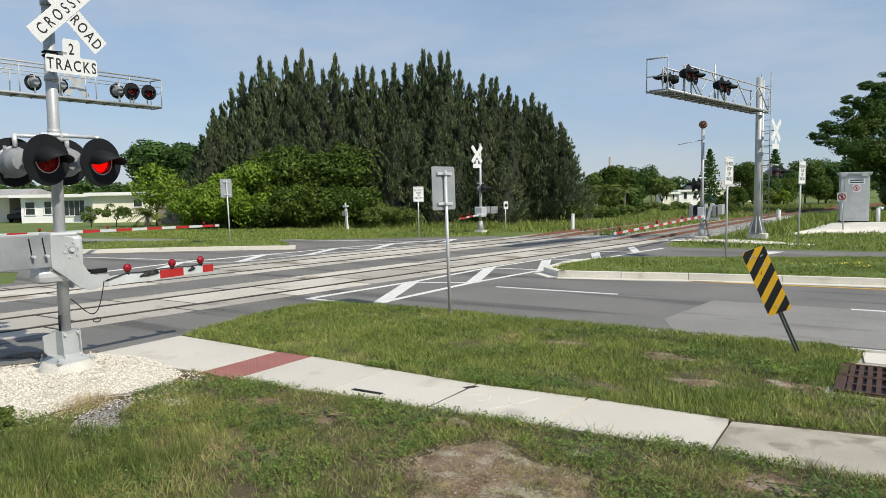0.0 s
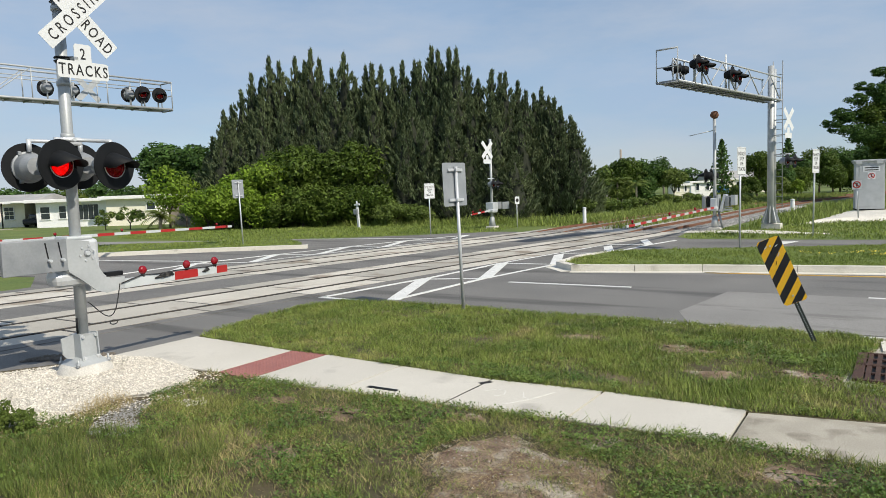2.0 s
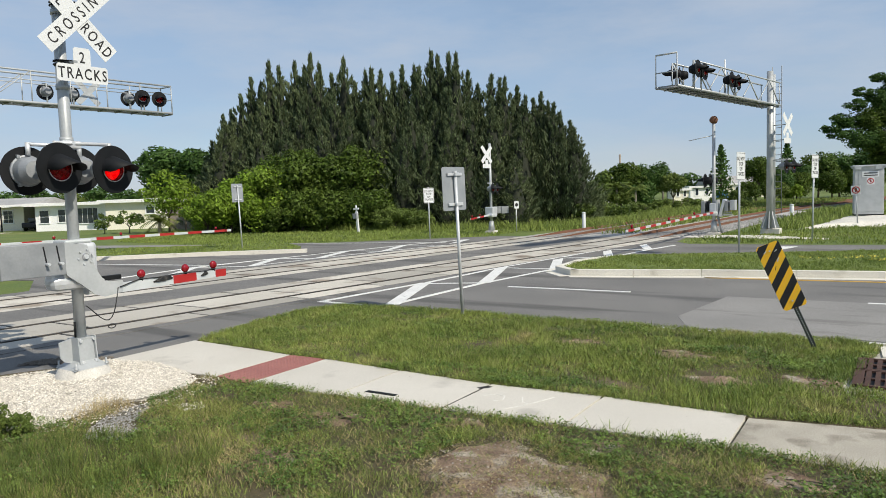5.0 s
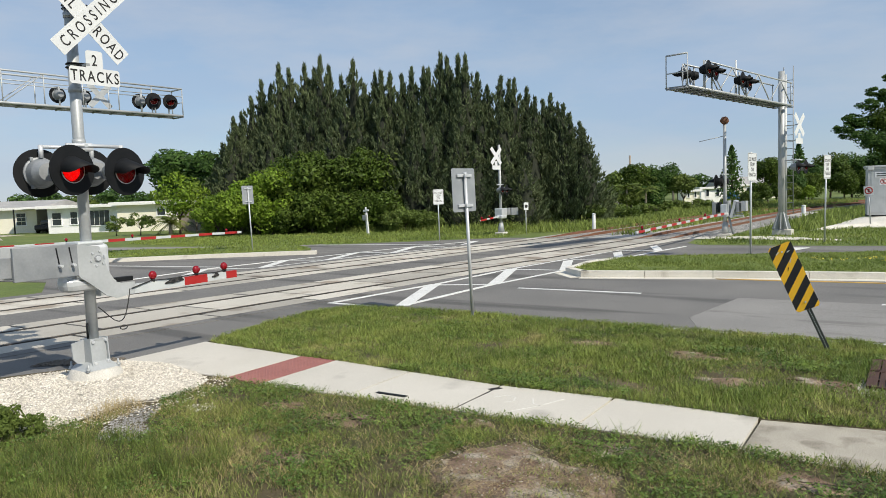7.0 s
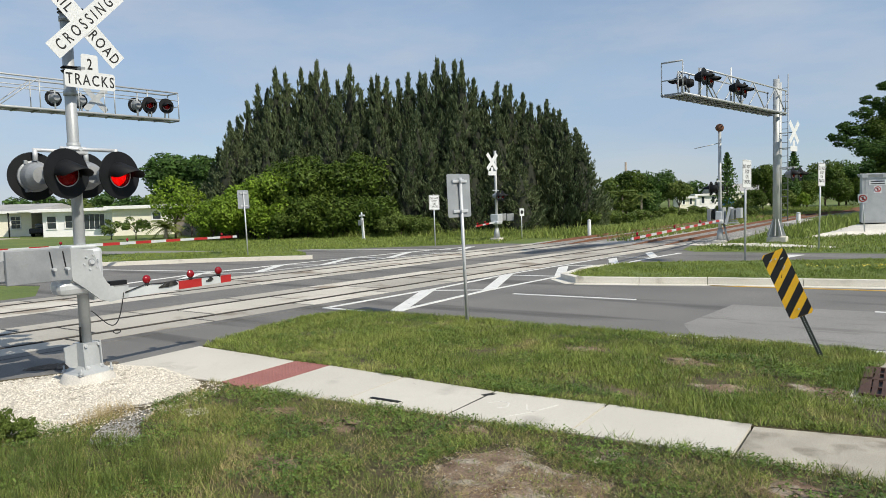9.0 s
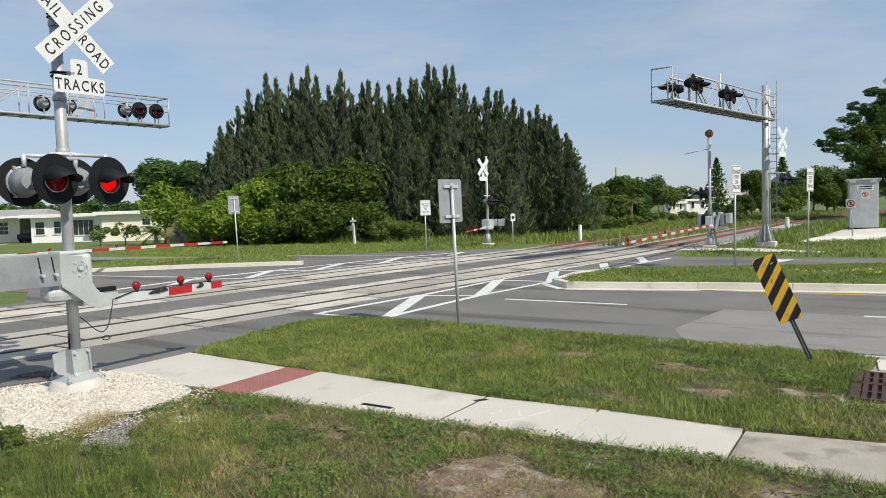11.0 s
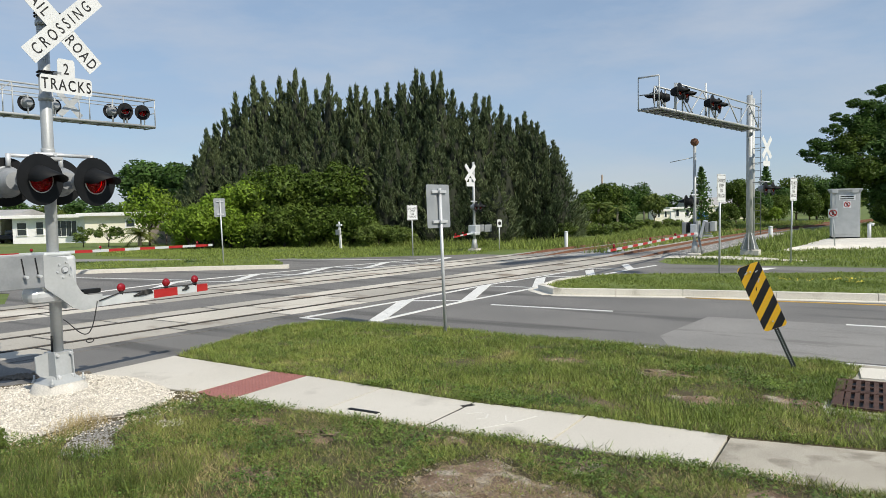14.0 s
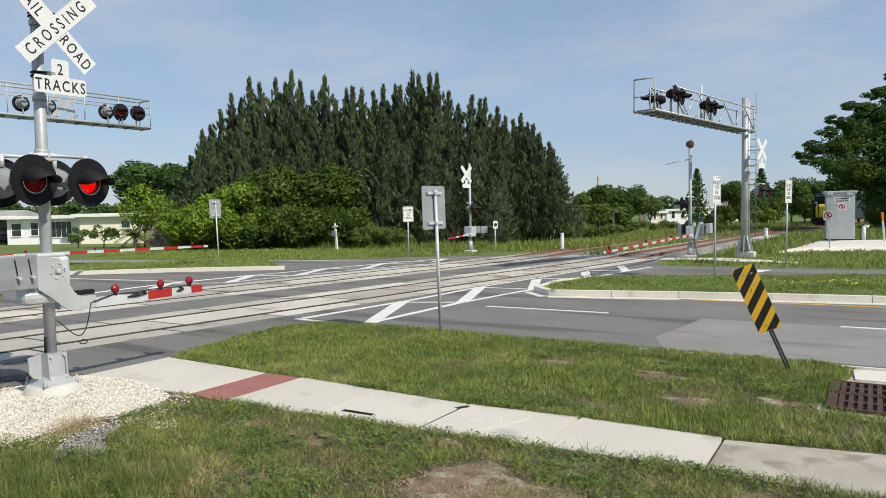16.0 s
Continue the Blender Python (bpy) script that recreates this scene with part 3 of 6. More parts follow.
def blob_bed(pts, z0, z1, material, n=26):
    """A low mound that fades out towards its outline."""
    cx, cy = sum(p[0] for p in pts) / len(pts), sum(p[1] for p in pts) / len(pts)
    per = []
    for (xa, ya), (xb, yb) in zip(pts, pts[1:] + pts[:1]):
        for i in range(4):
            per.append((xa + (xb - xa) * i / 4 + random.uniform(-.04, .04), ya + (yb - ya) * i / 4 + random.uniform(-.04, .04)))
    vs, fs, m = [], [], len(per)
    for r, z in ((1.0, z0), (0.9, z0 + (z1 - z0) * 0.6), (0.6, z1), (0.02, z1)):
        vs += [(cx + (x - cx) * r, cy + (y - cy) * r, z + noise.noise(Vector((x * 3 * r, y * 3 * r, 0))) * 0.012) for x, y in per]
    for k in range(3):
        fs += [[k * m + i, k * m + (i + 1) % m, (k + 1) * m + (i + 1) % m, (k + 1) * m + i] for i in range(m)]
    return Geo().add(vs, fs, None, True)


def stones(pts, count, size, z, seed):
    rs = random.Random(seed)
    xs, ys = [p[0] for p in pts], [p[1] for p in pts]
    vs, fs = [], []
    done = 0
    while done < count:
        x, y = rs.uniform(min(xs), max(xs)), rs.uniform(min(ys), max(ys))
        if not in_poly(x, y, pts):
            continue
        done += 1
        s = size * rs.uniform(0.5, 1.3)
        k = len(vs)
        a0 = rs.uniform(0, 6.28)
        for i in range(5):
            a = a0 + i * 1.2566
            vs.append((x + math.cos(a) * s * rs.uniform(.7, 1.1), y + math.sin(a) * s * rs.uniform(.7, 1.1), z + rs.uniform(0, s * 0.5)))
        vs.append((x + rs.uniform(-.3, .3) * s, y + rs.uniform(-.3, .3) * s, z + s * rs.uniform(0.7, 1.1)))
        fs += [[k + i, k + (i + 1) % 5, k + 5] for i in range(5)]
    return Geo().add(vs, fs)


part("bed", blob_bed(gravel_pts, 0.012, 0.038, M_SHELL_BED), M_SHELL_BED, gravel)
tagged(part("stones", stones(gravel_pts, 26000, 0.0135, 0.040, 3), M_SHELL, gravel, "loose white shell pieces"), kind="stuff")
tagged(part("stones", stones([(-8.6, 6.05), (-7.0, 5.75), (-6.75, 5.2), (-6.7, 4.4), (-6.85, 3.7), (-7.1, 3.1), (-8.0, 2.4), (-9.0, 4.0)], 3600, 0.012, 0.022, 4), M_SHELL, gravel, "scattered shell pieces at the edge"), kind="stuff")
rock_pts = [(-7.05, 4.35), (-6.85, 4.0), (-6.73, 3.82), (-6.45, 3.58), (-6.02, 3.75), (-6.2, 4.0), (-6.5, 4.15), (-6.75, 4.5), (-6.95, 4.62)]
solid("rock_patch", stones(rock_pts, 1500, 0.011, 0.012, 5), M_GREY_ROCK, "small patch of loose grey rocks in grass", "gravel", "stuff")
solid("rock_patch", stones([(-6.62, 4.68), (-6.42, 4.92), (-6.2, 4.8), (-6.3, 4.6)], 150, 0.013, 0.02, 51), M_SHELL, "few white shell pieces lying in the grass", "gravel", "stuff")
edge_pts = [(-10.4, 4.9), (-9.7, 5.35), (-9.45, 5.75), (-9.6, 5.85), (-10.4, 5.3)]
# Darker stone than the other rock patches, so the colour carries the shade here.
solid("rock_patch", stones(edge_pts, 420, 0.030, 0.005, 6), M_BALLAST_OLD, "dark grey rocks along the road edge, shade in their colour", "gravel", "stuff")
shoulder_pts = [(smooth_x(y) + 0.3, y) for y in (31.8, 38, 46, 54)] + [(smooth_x(y) + 1.8, y) for y in (54, 46, 38, 31.8)]
tagged(part("stones", stones(shoulder_pts, 2600, 0.055, 0.02, 61), M_GREY_ROCK, shoulder, "loose ballast stones"), kind="stuff")
dirt_pts = [(-3.35, 4.6), (-3.25, 5.1), (-3.05, 5.42), (-2.78, 5.5), (-2.4, 5.2), (-2.09, 5.2), (-1.8, 5.1), (-1.73, 4.85), (-1.55, 4.5), (-1.75, 4.1), (-2.2, 3.75), (-2.5, 3.3), (-2.75, 3.75), (-2.9, 4.1), (-2.95, 4.2), (-3.2, 4.35)]
thin_pts = [(-3.73, 5.55), (-3.55, 5.72), (-3.42, 5.78), (-3.22, 5.45), (-3.05, 5.5), (-2.7, 5.6), (-2.4, 5.4), (-1.6, 5.45), (-1.2, 5.8), (-0.85, 5.82), (-0.8, 5.4), (-1.3, 5.1), (-1.45, 4.4), (-1.5, 3.6), (-2.5, 3.0), (-3.1, 3.6), (-3.2, 4.4), (-3.6, 5.1)]
solid("bare_soil", blob_bed(dirt_pts, 0.0, 0.028, M_DIRT), M_DIRT, "bare sandy soil worn through the lawn", "soil", "structure")
solid("rock_patch", stones(dirt_pts, 420, 0.010, 0.028, 9), M_PEBBLE, "small pebbles scattered on the bare soil", "gravel", "stuff")
for cx, cy, rr_ in ((-4.7, 5.2, 0.30), (-3.55, 5.62, 0.22), (-2.15, 5.6, 0.28), (-0.75, 5.6, 0.32), (-5.6, 5.2, 0.25), (-4.5, 4.1, 0.25), (-2.45, 9.30, 0.36), (-0.85, 8.55, 0.32), (-1.75, 8.15, 0.34), (-3.85, 9.45, 0.36), (-4.6, 7.4, 0.2)):
    pts_ = [(cx + rr_ * (1 + 0.5 * math.sin(3 * a + cx * 7)) * math.cos(a), cy + rr_ * 0.6 * (1 + 0.4 * math.sin(4 * a + cy * 5)) * math.sin(a)) for a in [6.283 * i / 11 for i in range(11)]]
    solid("bare_soil", blob_bed(pts_, 0.016 if cy < 6.5 else 0.022, 0.03 if cy < 6.5 else 0.036, M_DIRT), M_DIRT, "small bare brown patch in the grass", "soil", "structure", "bare patches")


# ---- signals ----
LAMPS = []          # (lamp part, phase) of the flashing pair


def flasher(parent, m, working=None, n=28, dark=False):
    """One round railway signal: black background, hood, red lens, housing behind; a lamp turns inside where it works."""
    f = part("flasher", Geo().lathe([(0.14, 0.0), (0.30, 0.0), (0.306, 0.006), (0.30, 0.014), (0.14, 0.014)], n, None, False), M_BLACK, parent, "black round signal background")
    f.matrix_basis = m
    g = Geo().lathe([(0.198, 0.0), (0.198, -0.03), (0.178, -0.04), (0.162, -0.18), (0.11, -0.292), (0.001, -0.292)], n, None, False)
    for a in (60, 180, 300):
        g.box((0.2 * math.cos(radians(a)), 0.2 * math.sin(radians(a)), -0.03), (0.04, 0.05, 0.05), None, 0.006)
    part("housing", g, M_BLACK if dark else M_GALV_D, f, "black housing" if dark else "dull silver cast aluminium housing")
    g = Geo().lathe([(0.001, 0.064), (0.07, 0.054), (0.12, 0.037), (0.150, 0.014), (0.146, 0.011), (0.118, 0.032), (0.07, 0.049), (0.001, 0.059)], n)
    # Added black bowl keeps the turned-away lit face from brightening the housing.
    part("reflector", Geo().lathe([(0.155, 0.0), (0.160, -0.1), (0.150, -0.18), (0.10, -0.268), (0.001, -0.284)], n), M_BLACK, f, "added black bowl that blocks stray lamp light")
    part("lens", g, M_LENS_OFF, f, "dark red glass lens")
    part("rim", Geo().lathe([(0.148, 0.012), (0.150, 0.022), (0.158, 0.022), (0.160, 0.012)], n), M_ALU, f, "bright metal rim")
    g = Geo()
    vs, fs, k = [], [], 22
    for layer in (0.0, 0.006):
        for j in range(2):
            for i in range(k):
                a = radians(-12 + 204 * i / (k - 1))
                ln = 0.013 if j == 0 else 0.04 + 0.32 * max(0.0, math.sin(a)) ** 0.45
                r = 0.165 + layer + (0.015 if j else 0)
                vs.append((r * math.cos(a), r * math.sin(a) - 0.40 * max(0.0, ln - 0.013), ln))
    for i in range(k - 1):
        fs += [[i, i + 1, k + i + 1, k + i], [2 * k + i, 3 * k + i, 3 * k + i + 1, 2 * k + i + 1], [k + i, k + i + 1, 3 * k + i + 1, 3 * k + i]]
    fs += [[0, k, 3 * k, 2 * k], [k - 1, 3 * k - 1, 4 * k - 1, 2 * k - 1]]
    part("hood", g.add(vs, fs, None, True), M_BLACK, f, "black metal visor")
    g = Geo().lathe([(0.001 + 0.143 * math.sin(math.pi * i / 12), -0.144 * math.cos(math.pi * i / 12)) for i in range(13)], 24)
    me = g.mesh("lamp", M_LAMP_ON if working is not None else M_LAMP_OFF)
    me.materials.append(M_LAMP_OFF)
    for p in me.polygons:
        p.material_index = 0 if p.center.z > 0 else 1
    lamp = part("lamp", me, None, f, "turning lamp with a bright red face")
    lamp.matrix_basis = pose(0, 0, -0.095)
    if working is not None:
        LAMPS.append((lamp, working))
    return f


def crossbuck(parent, m, words=True, length=1.22, width=0.229, sheet=None, slide=0.0):
    for k, (ang, text) in enumerate(((-45, "RAIL      ROAD"), (45, "CROSSING"))):
        b = part("blade", Geo().box((0, 0, 0), (length, width, 0.004), None, 0.0), sheet or M_WHITE, parent, "white crossbuck blade with black capitals" if words else "white crossbuck blade")
        b.matrix_basis = m @ pose(0, 0, 0.005 + 0.008 * k, 0, 0, ang) @ pose(slide if k else 0, 0, 0)
        if words:
            if k == 0:
                for word, x in (("RAIL", -0.375), ("ROAD", 0.36)):
                    t = part("letters", lettering(word, 0.196, 1.30, 0.0015, 0.72), None, b)
                    t.matrix_basis = pose(x, 0, 0.003)
            else:
                t = part("letters", lettering(text, 0.192, 1.62, 0.0015, 0.74), None, b)
                t.matrix_basis = pose(-0.03, 0, 0.003)


def tracks_plate(parent, m, words=True):
    g = Geo()
    g.prism([(-0.343, -0.09), (-0.32, -0.114), (0.32, -0.114), (0.343, -0.09), (0.343, 0.09), (0.32, 0.114), (0.117, 0.114), (0.115, 0.32), (0.092, 0.343), (-0.092, 0.343), (-0.115, 0.32), (-0.117, 0.114), (-0.32, 0.114), (-0.343, 0.09)], -0.002, 0.002)
    p = part("track_count_plate", g, M_WHITE, parent, "white plate with black letters")
    p.matrix_basis = m
    if words:
        for text, y, s in (("TRACKS", 0.0, 0.205), ("2", 0.215, 0.205)):
            t = part("letters", lettering(text, s, 1.26, 0.0025, 0.74), None, p)
            t.matrix_basis = pose(0, y, 0.003)


def arm(parent, a, b, bands, lamps, h0=0.13, h1=0.09):
    """Striped gate arm from a to b with red bands (start, end fractions) and small red lamps."""
    a, b = Vector(a), Vector(b)
    d = b - a
    ln = d.length
    rot = d.to_track_quat("X", "Z").to_matrix().to_4x4()
    m = Matrix.Translation(a) @ rot
    g = Geo()
    s = [(0, h0 / 2), (ln, h1 / 2)]
    vs = []
    for x, h in s:
        vs += [(x, -0.02, -h), (x, 0.02, -h), (x, 0.02, h), (x, -0.02, h)]
    g.add(vs, [[0, 1, 2, 3], [7, 6, 5, 4]] + [[i, 4 + i, 4 + (i + 1) % 4, (i + 1) % 4] for i in range(4)])
    p = part("arm", g, M_GATE_WHITE, parent, "white gate arm with red reflective bands")
    p.matrix_basis = m
    for f0, f1 in bands:
        hh = h0 + (h1 - h0) * (f0 + f1) / 2
        q = part("red_band", Geo().box(((f0 + f1) / 2 * ln, 0, 0), ((f1 - f0) * ln, 0.046, hh + 0.004)), M_RED_SHEET, p, "red reflective band")
    for f in lamps:
        hh = (h0 + (h1 - h0) * f) / 2
        g = Geo().lathe([(0.001, -0.035), (0.045, -0.030), (0.060, -0.005), (0.060, 0.005), (0.045, 0.030), (0.001, 0.035)], 16, pose(f * ln, 0, hh + 0.085, 90, 0, 0))
        g2 = Geo().tube((f * ln, 0, hh - 0.01), (f * ln, 0, hh + 0.035), 0.022, 0.03, 10)
        lampp = part("arm_lamp", g, M_ARM_LAMP, p, "small red arm lamp")
        part("lamp_bracket", g2, M_BLACK, lampp)
    return p


M_GATE_WHITE = mat("gate_arm_white", (0.46, 0.49, 0.50), (0.54, 0.57, 0.58), 0.5, 0.15, 3, 50, 0.02, grain=0.04)
M_ARM_LAMP = mat("red_plastic_lens", (0.20, 0.003, 0.008), (0.25, 0.004, 0.010), 0.15, 0, 4, 50, 0.0, spec=0.6)

# -- the near signal with its pedestrian gate --
near = thing("crossing_signal", "galvanised signal mast with crossbuck, flashing red lights and lowered arm", "crossing signal")
MX, MY = -8.86, 4.99
g = Geo().lathe([(0.001, 0.12), (0.27, 0.12), (0.29, 0.11), (0.35, -0.02), (0.36, -0.1)], 32, pose(MX, MY, 0.03))
part("foundation", g, M_CONC, near, "round concrete foundation")
g = Geo()
prof = [(0.23, 0.15), (0.20, 0.17), (0.12, 0.24), (0.098, 0.50), (0.104, 0.53)]
vs, n4 = [], 4
for r, z in prof:
    vs += [(MX + sx * r, MY + sy * r, z) for sx, sy in ((1, 1), (-1, 1), (-1, -1), (1, -1))]
fs = [[k * 4 + i, k * 4 + (i + 1) % 4, k * 4 + 4 + (i + 1) % 4, k * 4 + 4 + i] for k in range(len(prof) - 1) for i in range(4)] + [[16, 17, 18, 19]]
g.add(vs, fs)
ped = part("pedestal", g, M_GALV, near, "cast steel pedestal with bolts")
for sd in (-1, 1):
    m = Matrix.Translation((MX + 0.03, MY + sd * 0.112, 0)) @ Matrix(((1, 0, 0, 0), (0, 0, 1, 0), (0, 1, 0, 0), (0, 0, 0, 1)))
    part("side_plate", Geo().prism([(-0.15, 0.28), (-0.10, 0.19), (0.15, 0.17), (0.13, 0.26), (0.105, 0.545), (-0.13, 0.53)], -0.008, 0.008, m), M_GALV, ped, "galvanised side plate")
m = Matrix.Translation((MX - 0.02, MY - 0.20, 0)) @ Matrix(((0, 0, 1, 0), (1, 0, 0, 0), (0, 1, 0, 0), (0, 0, 0, 1)))
part("side_plate", Geo().prism([(-0.07, 0.30), (-0.02, 0.24), (0.09, 0.20), (0.09, 0.53), (-0.08, 0.50)], -0.01, 0.01, m), M_GALV, ped, "galvanised wing plate")
for z in (0.225, 0.50):
    for dy in (-0.075, 0.105):
        x0 = MX + (0.13 if z < 0.4 else 0.10)
        part("bolt", Geo().tube((x0 - 0.02, MY + dy, z), (x0 + 0.035, MY + dy, z), 0.026, 0.022, 8), M_ALU, ped, "shiny bolt head")
for dx, dy in ((0.2, 0.2), (0.2, -0.2), (-0.2, 0.2), (-0.2, -0.2)):
    part("anchor_bolt", Geo().tube((MX + dx, MY + dy, 0.14), (MX + dx, MY + dy, 0.24), 0.013, 0.013, 8).tube((MX + dx, MY + dy, 0.155), (MX + dx, MY + dy, 0.185), 0.027, 0.027, 6), M_GALV, ped)
part("mast", Geo().tube((MX, MY, 0.4), (MX, MY, 5.35), 0.069, 0.069, 28).tube((MX, MY, 5.35), (MX, MY, 5.42), 0.075, 0.05, 28), M_GALV, near, "galvanised steel mast tube")
for z in (2.85, 3.05, 3.70, 4.62):
    part("clamp", Geo().tube((MX, MY, z - 0.03), (MX, MY, z + 0.03), 0.08, 0.08, 20), M_GALV, near)
part("bracket", Geo().box((MX + 0.14, MY + 0.04, 3.99), (0.24, 0.05, 0.03)), M_GALV_D, near)
part("bracket", Geo().box((MX + 0.14, MY + 0.08, 4.5), (0.2, 0.05, 0.04)), M_GALV_D, near)
part("band", Geo().tube((MX, MY, 3.96), (MX, MY, 3.985), 0.079, 0.079, 20), M_BLACK, near)
part("band", Geo().tube((MX, MY, 4.01), (MX, MY, 4.035), 0.079, 0.079, 20), M_BLACK, near)
crossbuck(near, facing(MX + 0.24, MY + 0.085, 4.545, -3), slide=0.05)
tracks_plate(near, facing(MX + 0.26, MY + 0.125, 3.85, -3) @ Matrix.Scale(0.93, 4))
for zs in (4.0, 4.72):
    g = Geo()
    for dz in (-0.02, 0.02):
        ring = [(MX + 0.085 * math.cos(radians(a)), MY + 0.085 * math.sin(radians(a)), zs + dz) for a in range(60, 421, 30)]
        g.path(ring, 0.009, 6).path([ring[0], (MX + 0.23, MY + 0.10, zs + dz * 0.4)], 0.009, 6).path([(MX + 0.07, MY - 0.05, zs + dz), (MX + 0.23, MY + 0.07, zs + dz * 0.4)], 0.009, 6)
    part("strap", g, M_BLACK, near, "black steel strap holding the sign")
# lights on their crossarms
g = Geo().tube((MX, MY - 0.1, 2.98), (MX + 0.34, MY - 0.1, 2.98), 0.024).path([(MX + 0.30, MY - 0.33, 2.98), (MX + 0.30, MY + 0.40, 2.98)], 0.024)
for dy in (-0.31, 0.374):
    g.tube((MX + 0.30, MY + dy, 3.0), (MX + 0.30, MY + dy, 2.86), 0.03)
part("crossarm", g, M_ALU, near, "pale metal crossarm tube")
g = Geo().path([(MX - 0.30, MY - 0.35, 3.0), (MX - 0.30, MY + 0.35, 3.0)], 0.024).tube((MX - 0.34, MY, 3.0), (MX, MY, 3.0), 0.03)
for dy in (-0.33, 0.327):
    g.tube((MX - 0.30, MY + dy, 3.02), (MX - 0.30, MY + dy, 2.86), 0.03)
part("crossarm", g, M_ALU, near, "pale metal crossarm tube")
part("junction_box", Geo().box((MX + 0.02, MY, 2.98), (0.2, 0.24, 0.10), None, 0.015), M_ALU, near)
flasher(near, facing(MX + 0.36, MY - 0.31, 2.673, 8), 0, 40)
flasher(near, facing(MX + 0.36, MY + 0.374, 2.663, 8), 1, 40)
flasher(near, facing(MX - 0.36, MY - 0.33, 2.67, 172), 0, 36)
flasher(near, facing(MX - 0.36, MY + 0.327, 2.69, 172), 1, 36)
# gate mechanism
gx = MX + 0.16
mech = part("gate_mechanism", Geo().box((MX, MY - 0.02, 1.53), (0.34, 0.46, 0.44), None, 0.05), M_ALU, near, "pale cast gate mechanism housing")
part("lid", Geo().box((MX + 0.01, MY - 0.03, 1.765), (0.30, 0.34, 0.05), None, 0.02), M_GATE_WHITE, mech)
part("motor_case", Geo().box((MX + 0.02, MY - 0.10, 1.27), (0.28, 0.56, 0.22), None, 0.085), M_ALU, mech, "rounded cast motor case")
yz = [(4.72, 1.77), (5.04, 1.72), (5.13, 1.42), (5.21, 1.28), (5.30, 1.22), (5.50, 1.215), (5.49, 1.06), (5.24, 1.03), (5.10, 1.08), (4.94, 1.22), (4.76, 1.36)]
sup = part("arm_support", Geo().prism(yz, 0.0, 0.025, Matrix(((0, 0, 1, gx + 0.02), (1, 0, 0, 0), (0, 1, 0, 0), (0, 0, 0, 1)))), M_GALV, near, "galvanised curved arm support plate")
part("arm_support", Geo().prism(yz, 0.0, 0.02, Matrix(((0, 0, 1, MX - 0.22), (1, 0, 0, 0), (0, 1, 0, 0), (0, 0, 0, 1)))), M_GALV, near, "galvanised curved arm support plate")
part("hub_ring", Geo().tube((gx, MY + 0.02, 1.57), (gx + 0.06, MY + 0.02, 1.57), 0.045, 0.045, 18), M_GALV_D, sup, "darker ring round the pivot")
part("hub", Geo().tube((gx, MY + 0.02, 1.57), (gx + 0.075, MY + 0.02, 1.57), 0.032, 0.03, 16), M_ALU, sup)
for k in range(6):
    a = radians(60 * k + 15)
    part("bolt", Geo().tube((gx + 0.04, MY + 0.02 + 0.095 * math.cos(a), 1.57 + 0.095 * math.sin(a)), (gx + 0.06, MY + 0.02 + 0.095 * math.cos(a), 1.57 + 0.095 * math.sin(a)), 0.014, 0.014, 8), M_ALU, sup)
cw = part("counterweight", Geo().box((gx + 0.035, 4.37, 1.575), (0.05, 0.76, 0.40), None, 0.008), M_GALV_D, near, "heavy galvanised counterweight plates")
part("plate", Geo().box((MX - 0.22, 4.37, 1.575), (0.05, 0.76, 0.40), None, 0.008), M_GALV, cw)
part("plate", Geo().box((gx - 0.02, 3.86, 1.545), (0.04, 0.34, 0.24), None, 0.006), M_GALV_D, cw)
for y in (4.50, 4.66):
    part("slot", Geo().box((gx + 0.0605, y, 1.64), (0.006, 0.016, 0.20), None, 0.0, (8, 0, 0)), M_BLACK, cw)
    part("clamp_bolt", Geo().tube((gx + 0.04, y + 0.01, 1.52), (gx + 0.14, y + 0.01, 1.52), 0.018, 0.018, 8), M_ALU, cw)
part("arm_box", Geo().box((gx + 0.01, 5.36, 1.265), (0.08, 0.24, 0.06), None, 0.01), M_BLACK, near, "black arm connector")
arm(near, (gx + 0.02, 5.30, 1.115), (gx + 0.02, 7.205, 1.135), ((0.51, 0.715), (0.895, 0.998)), (0.255, 0.625, 0.885), 0.13, 0.10)
g = Geo()
g.path([(gx + 0.06, 5.44, 1.13), (gx + 0.06, 5.62, 1.175), (gx + 0.05, 5.75, 1.20), (gx + 0.05, 6.0, 1.19), (gx + 0.05, 6.3, 1.205), (gx + 0.05, 6.55, 1.205), (gx + 0.05, 6.8, 1.195), (gx + 0.05, 7.0, 1.215)], 0.008, 6)
part("cable", g, M_CABLE, near, "black cable clipped along the arm")
for yb, wb in ((6.10, 0.30), (6.80, 0.12)):
    g = Geo()
    for j in range(5):
        g.path([(gx + 0.05 + 0.006 * (j % 2), yb - wb / 2 + 0.02 * j, 1.135 + 0.008 * j), (gx + 0.06, yb, 1.14 + 0.012 * j), (gx + 0.05, yb + wb / 2 - 0.01 * j, 1.155 + 0.01 * j)], 0.011, 6)
    part("cable_bundle", g, M_CABLE, near, "black taped cable bundle")
g = Geo()
pts = []
for i in range(17):
    u = i / 16
    pts.append((MX + 0.06 + 0.15 * u, 5.05 + 0.37 * u + 0.07 * math.sin(math.pi * u), 0.93 - 0.36 * math.sin(math.pi * u ** 1.15) * (1 - 0.2 * u) + 0.20 * u))
part("cable", g.path(pts, 0.007, 6), M_CABLE, near, "slack black cable hanging from the mechanism")
g = Geo()
knot = [(MX + 0.155 + 0.035 * math.cos(a) * 0.3, 5.33 + 0.045 * math.cos(a), 0.625 + 0.028 * math.sin(a)) for a in [6.283 * i / 12 for i in range(13)]]
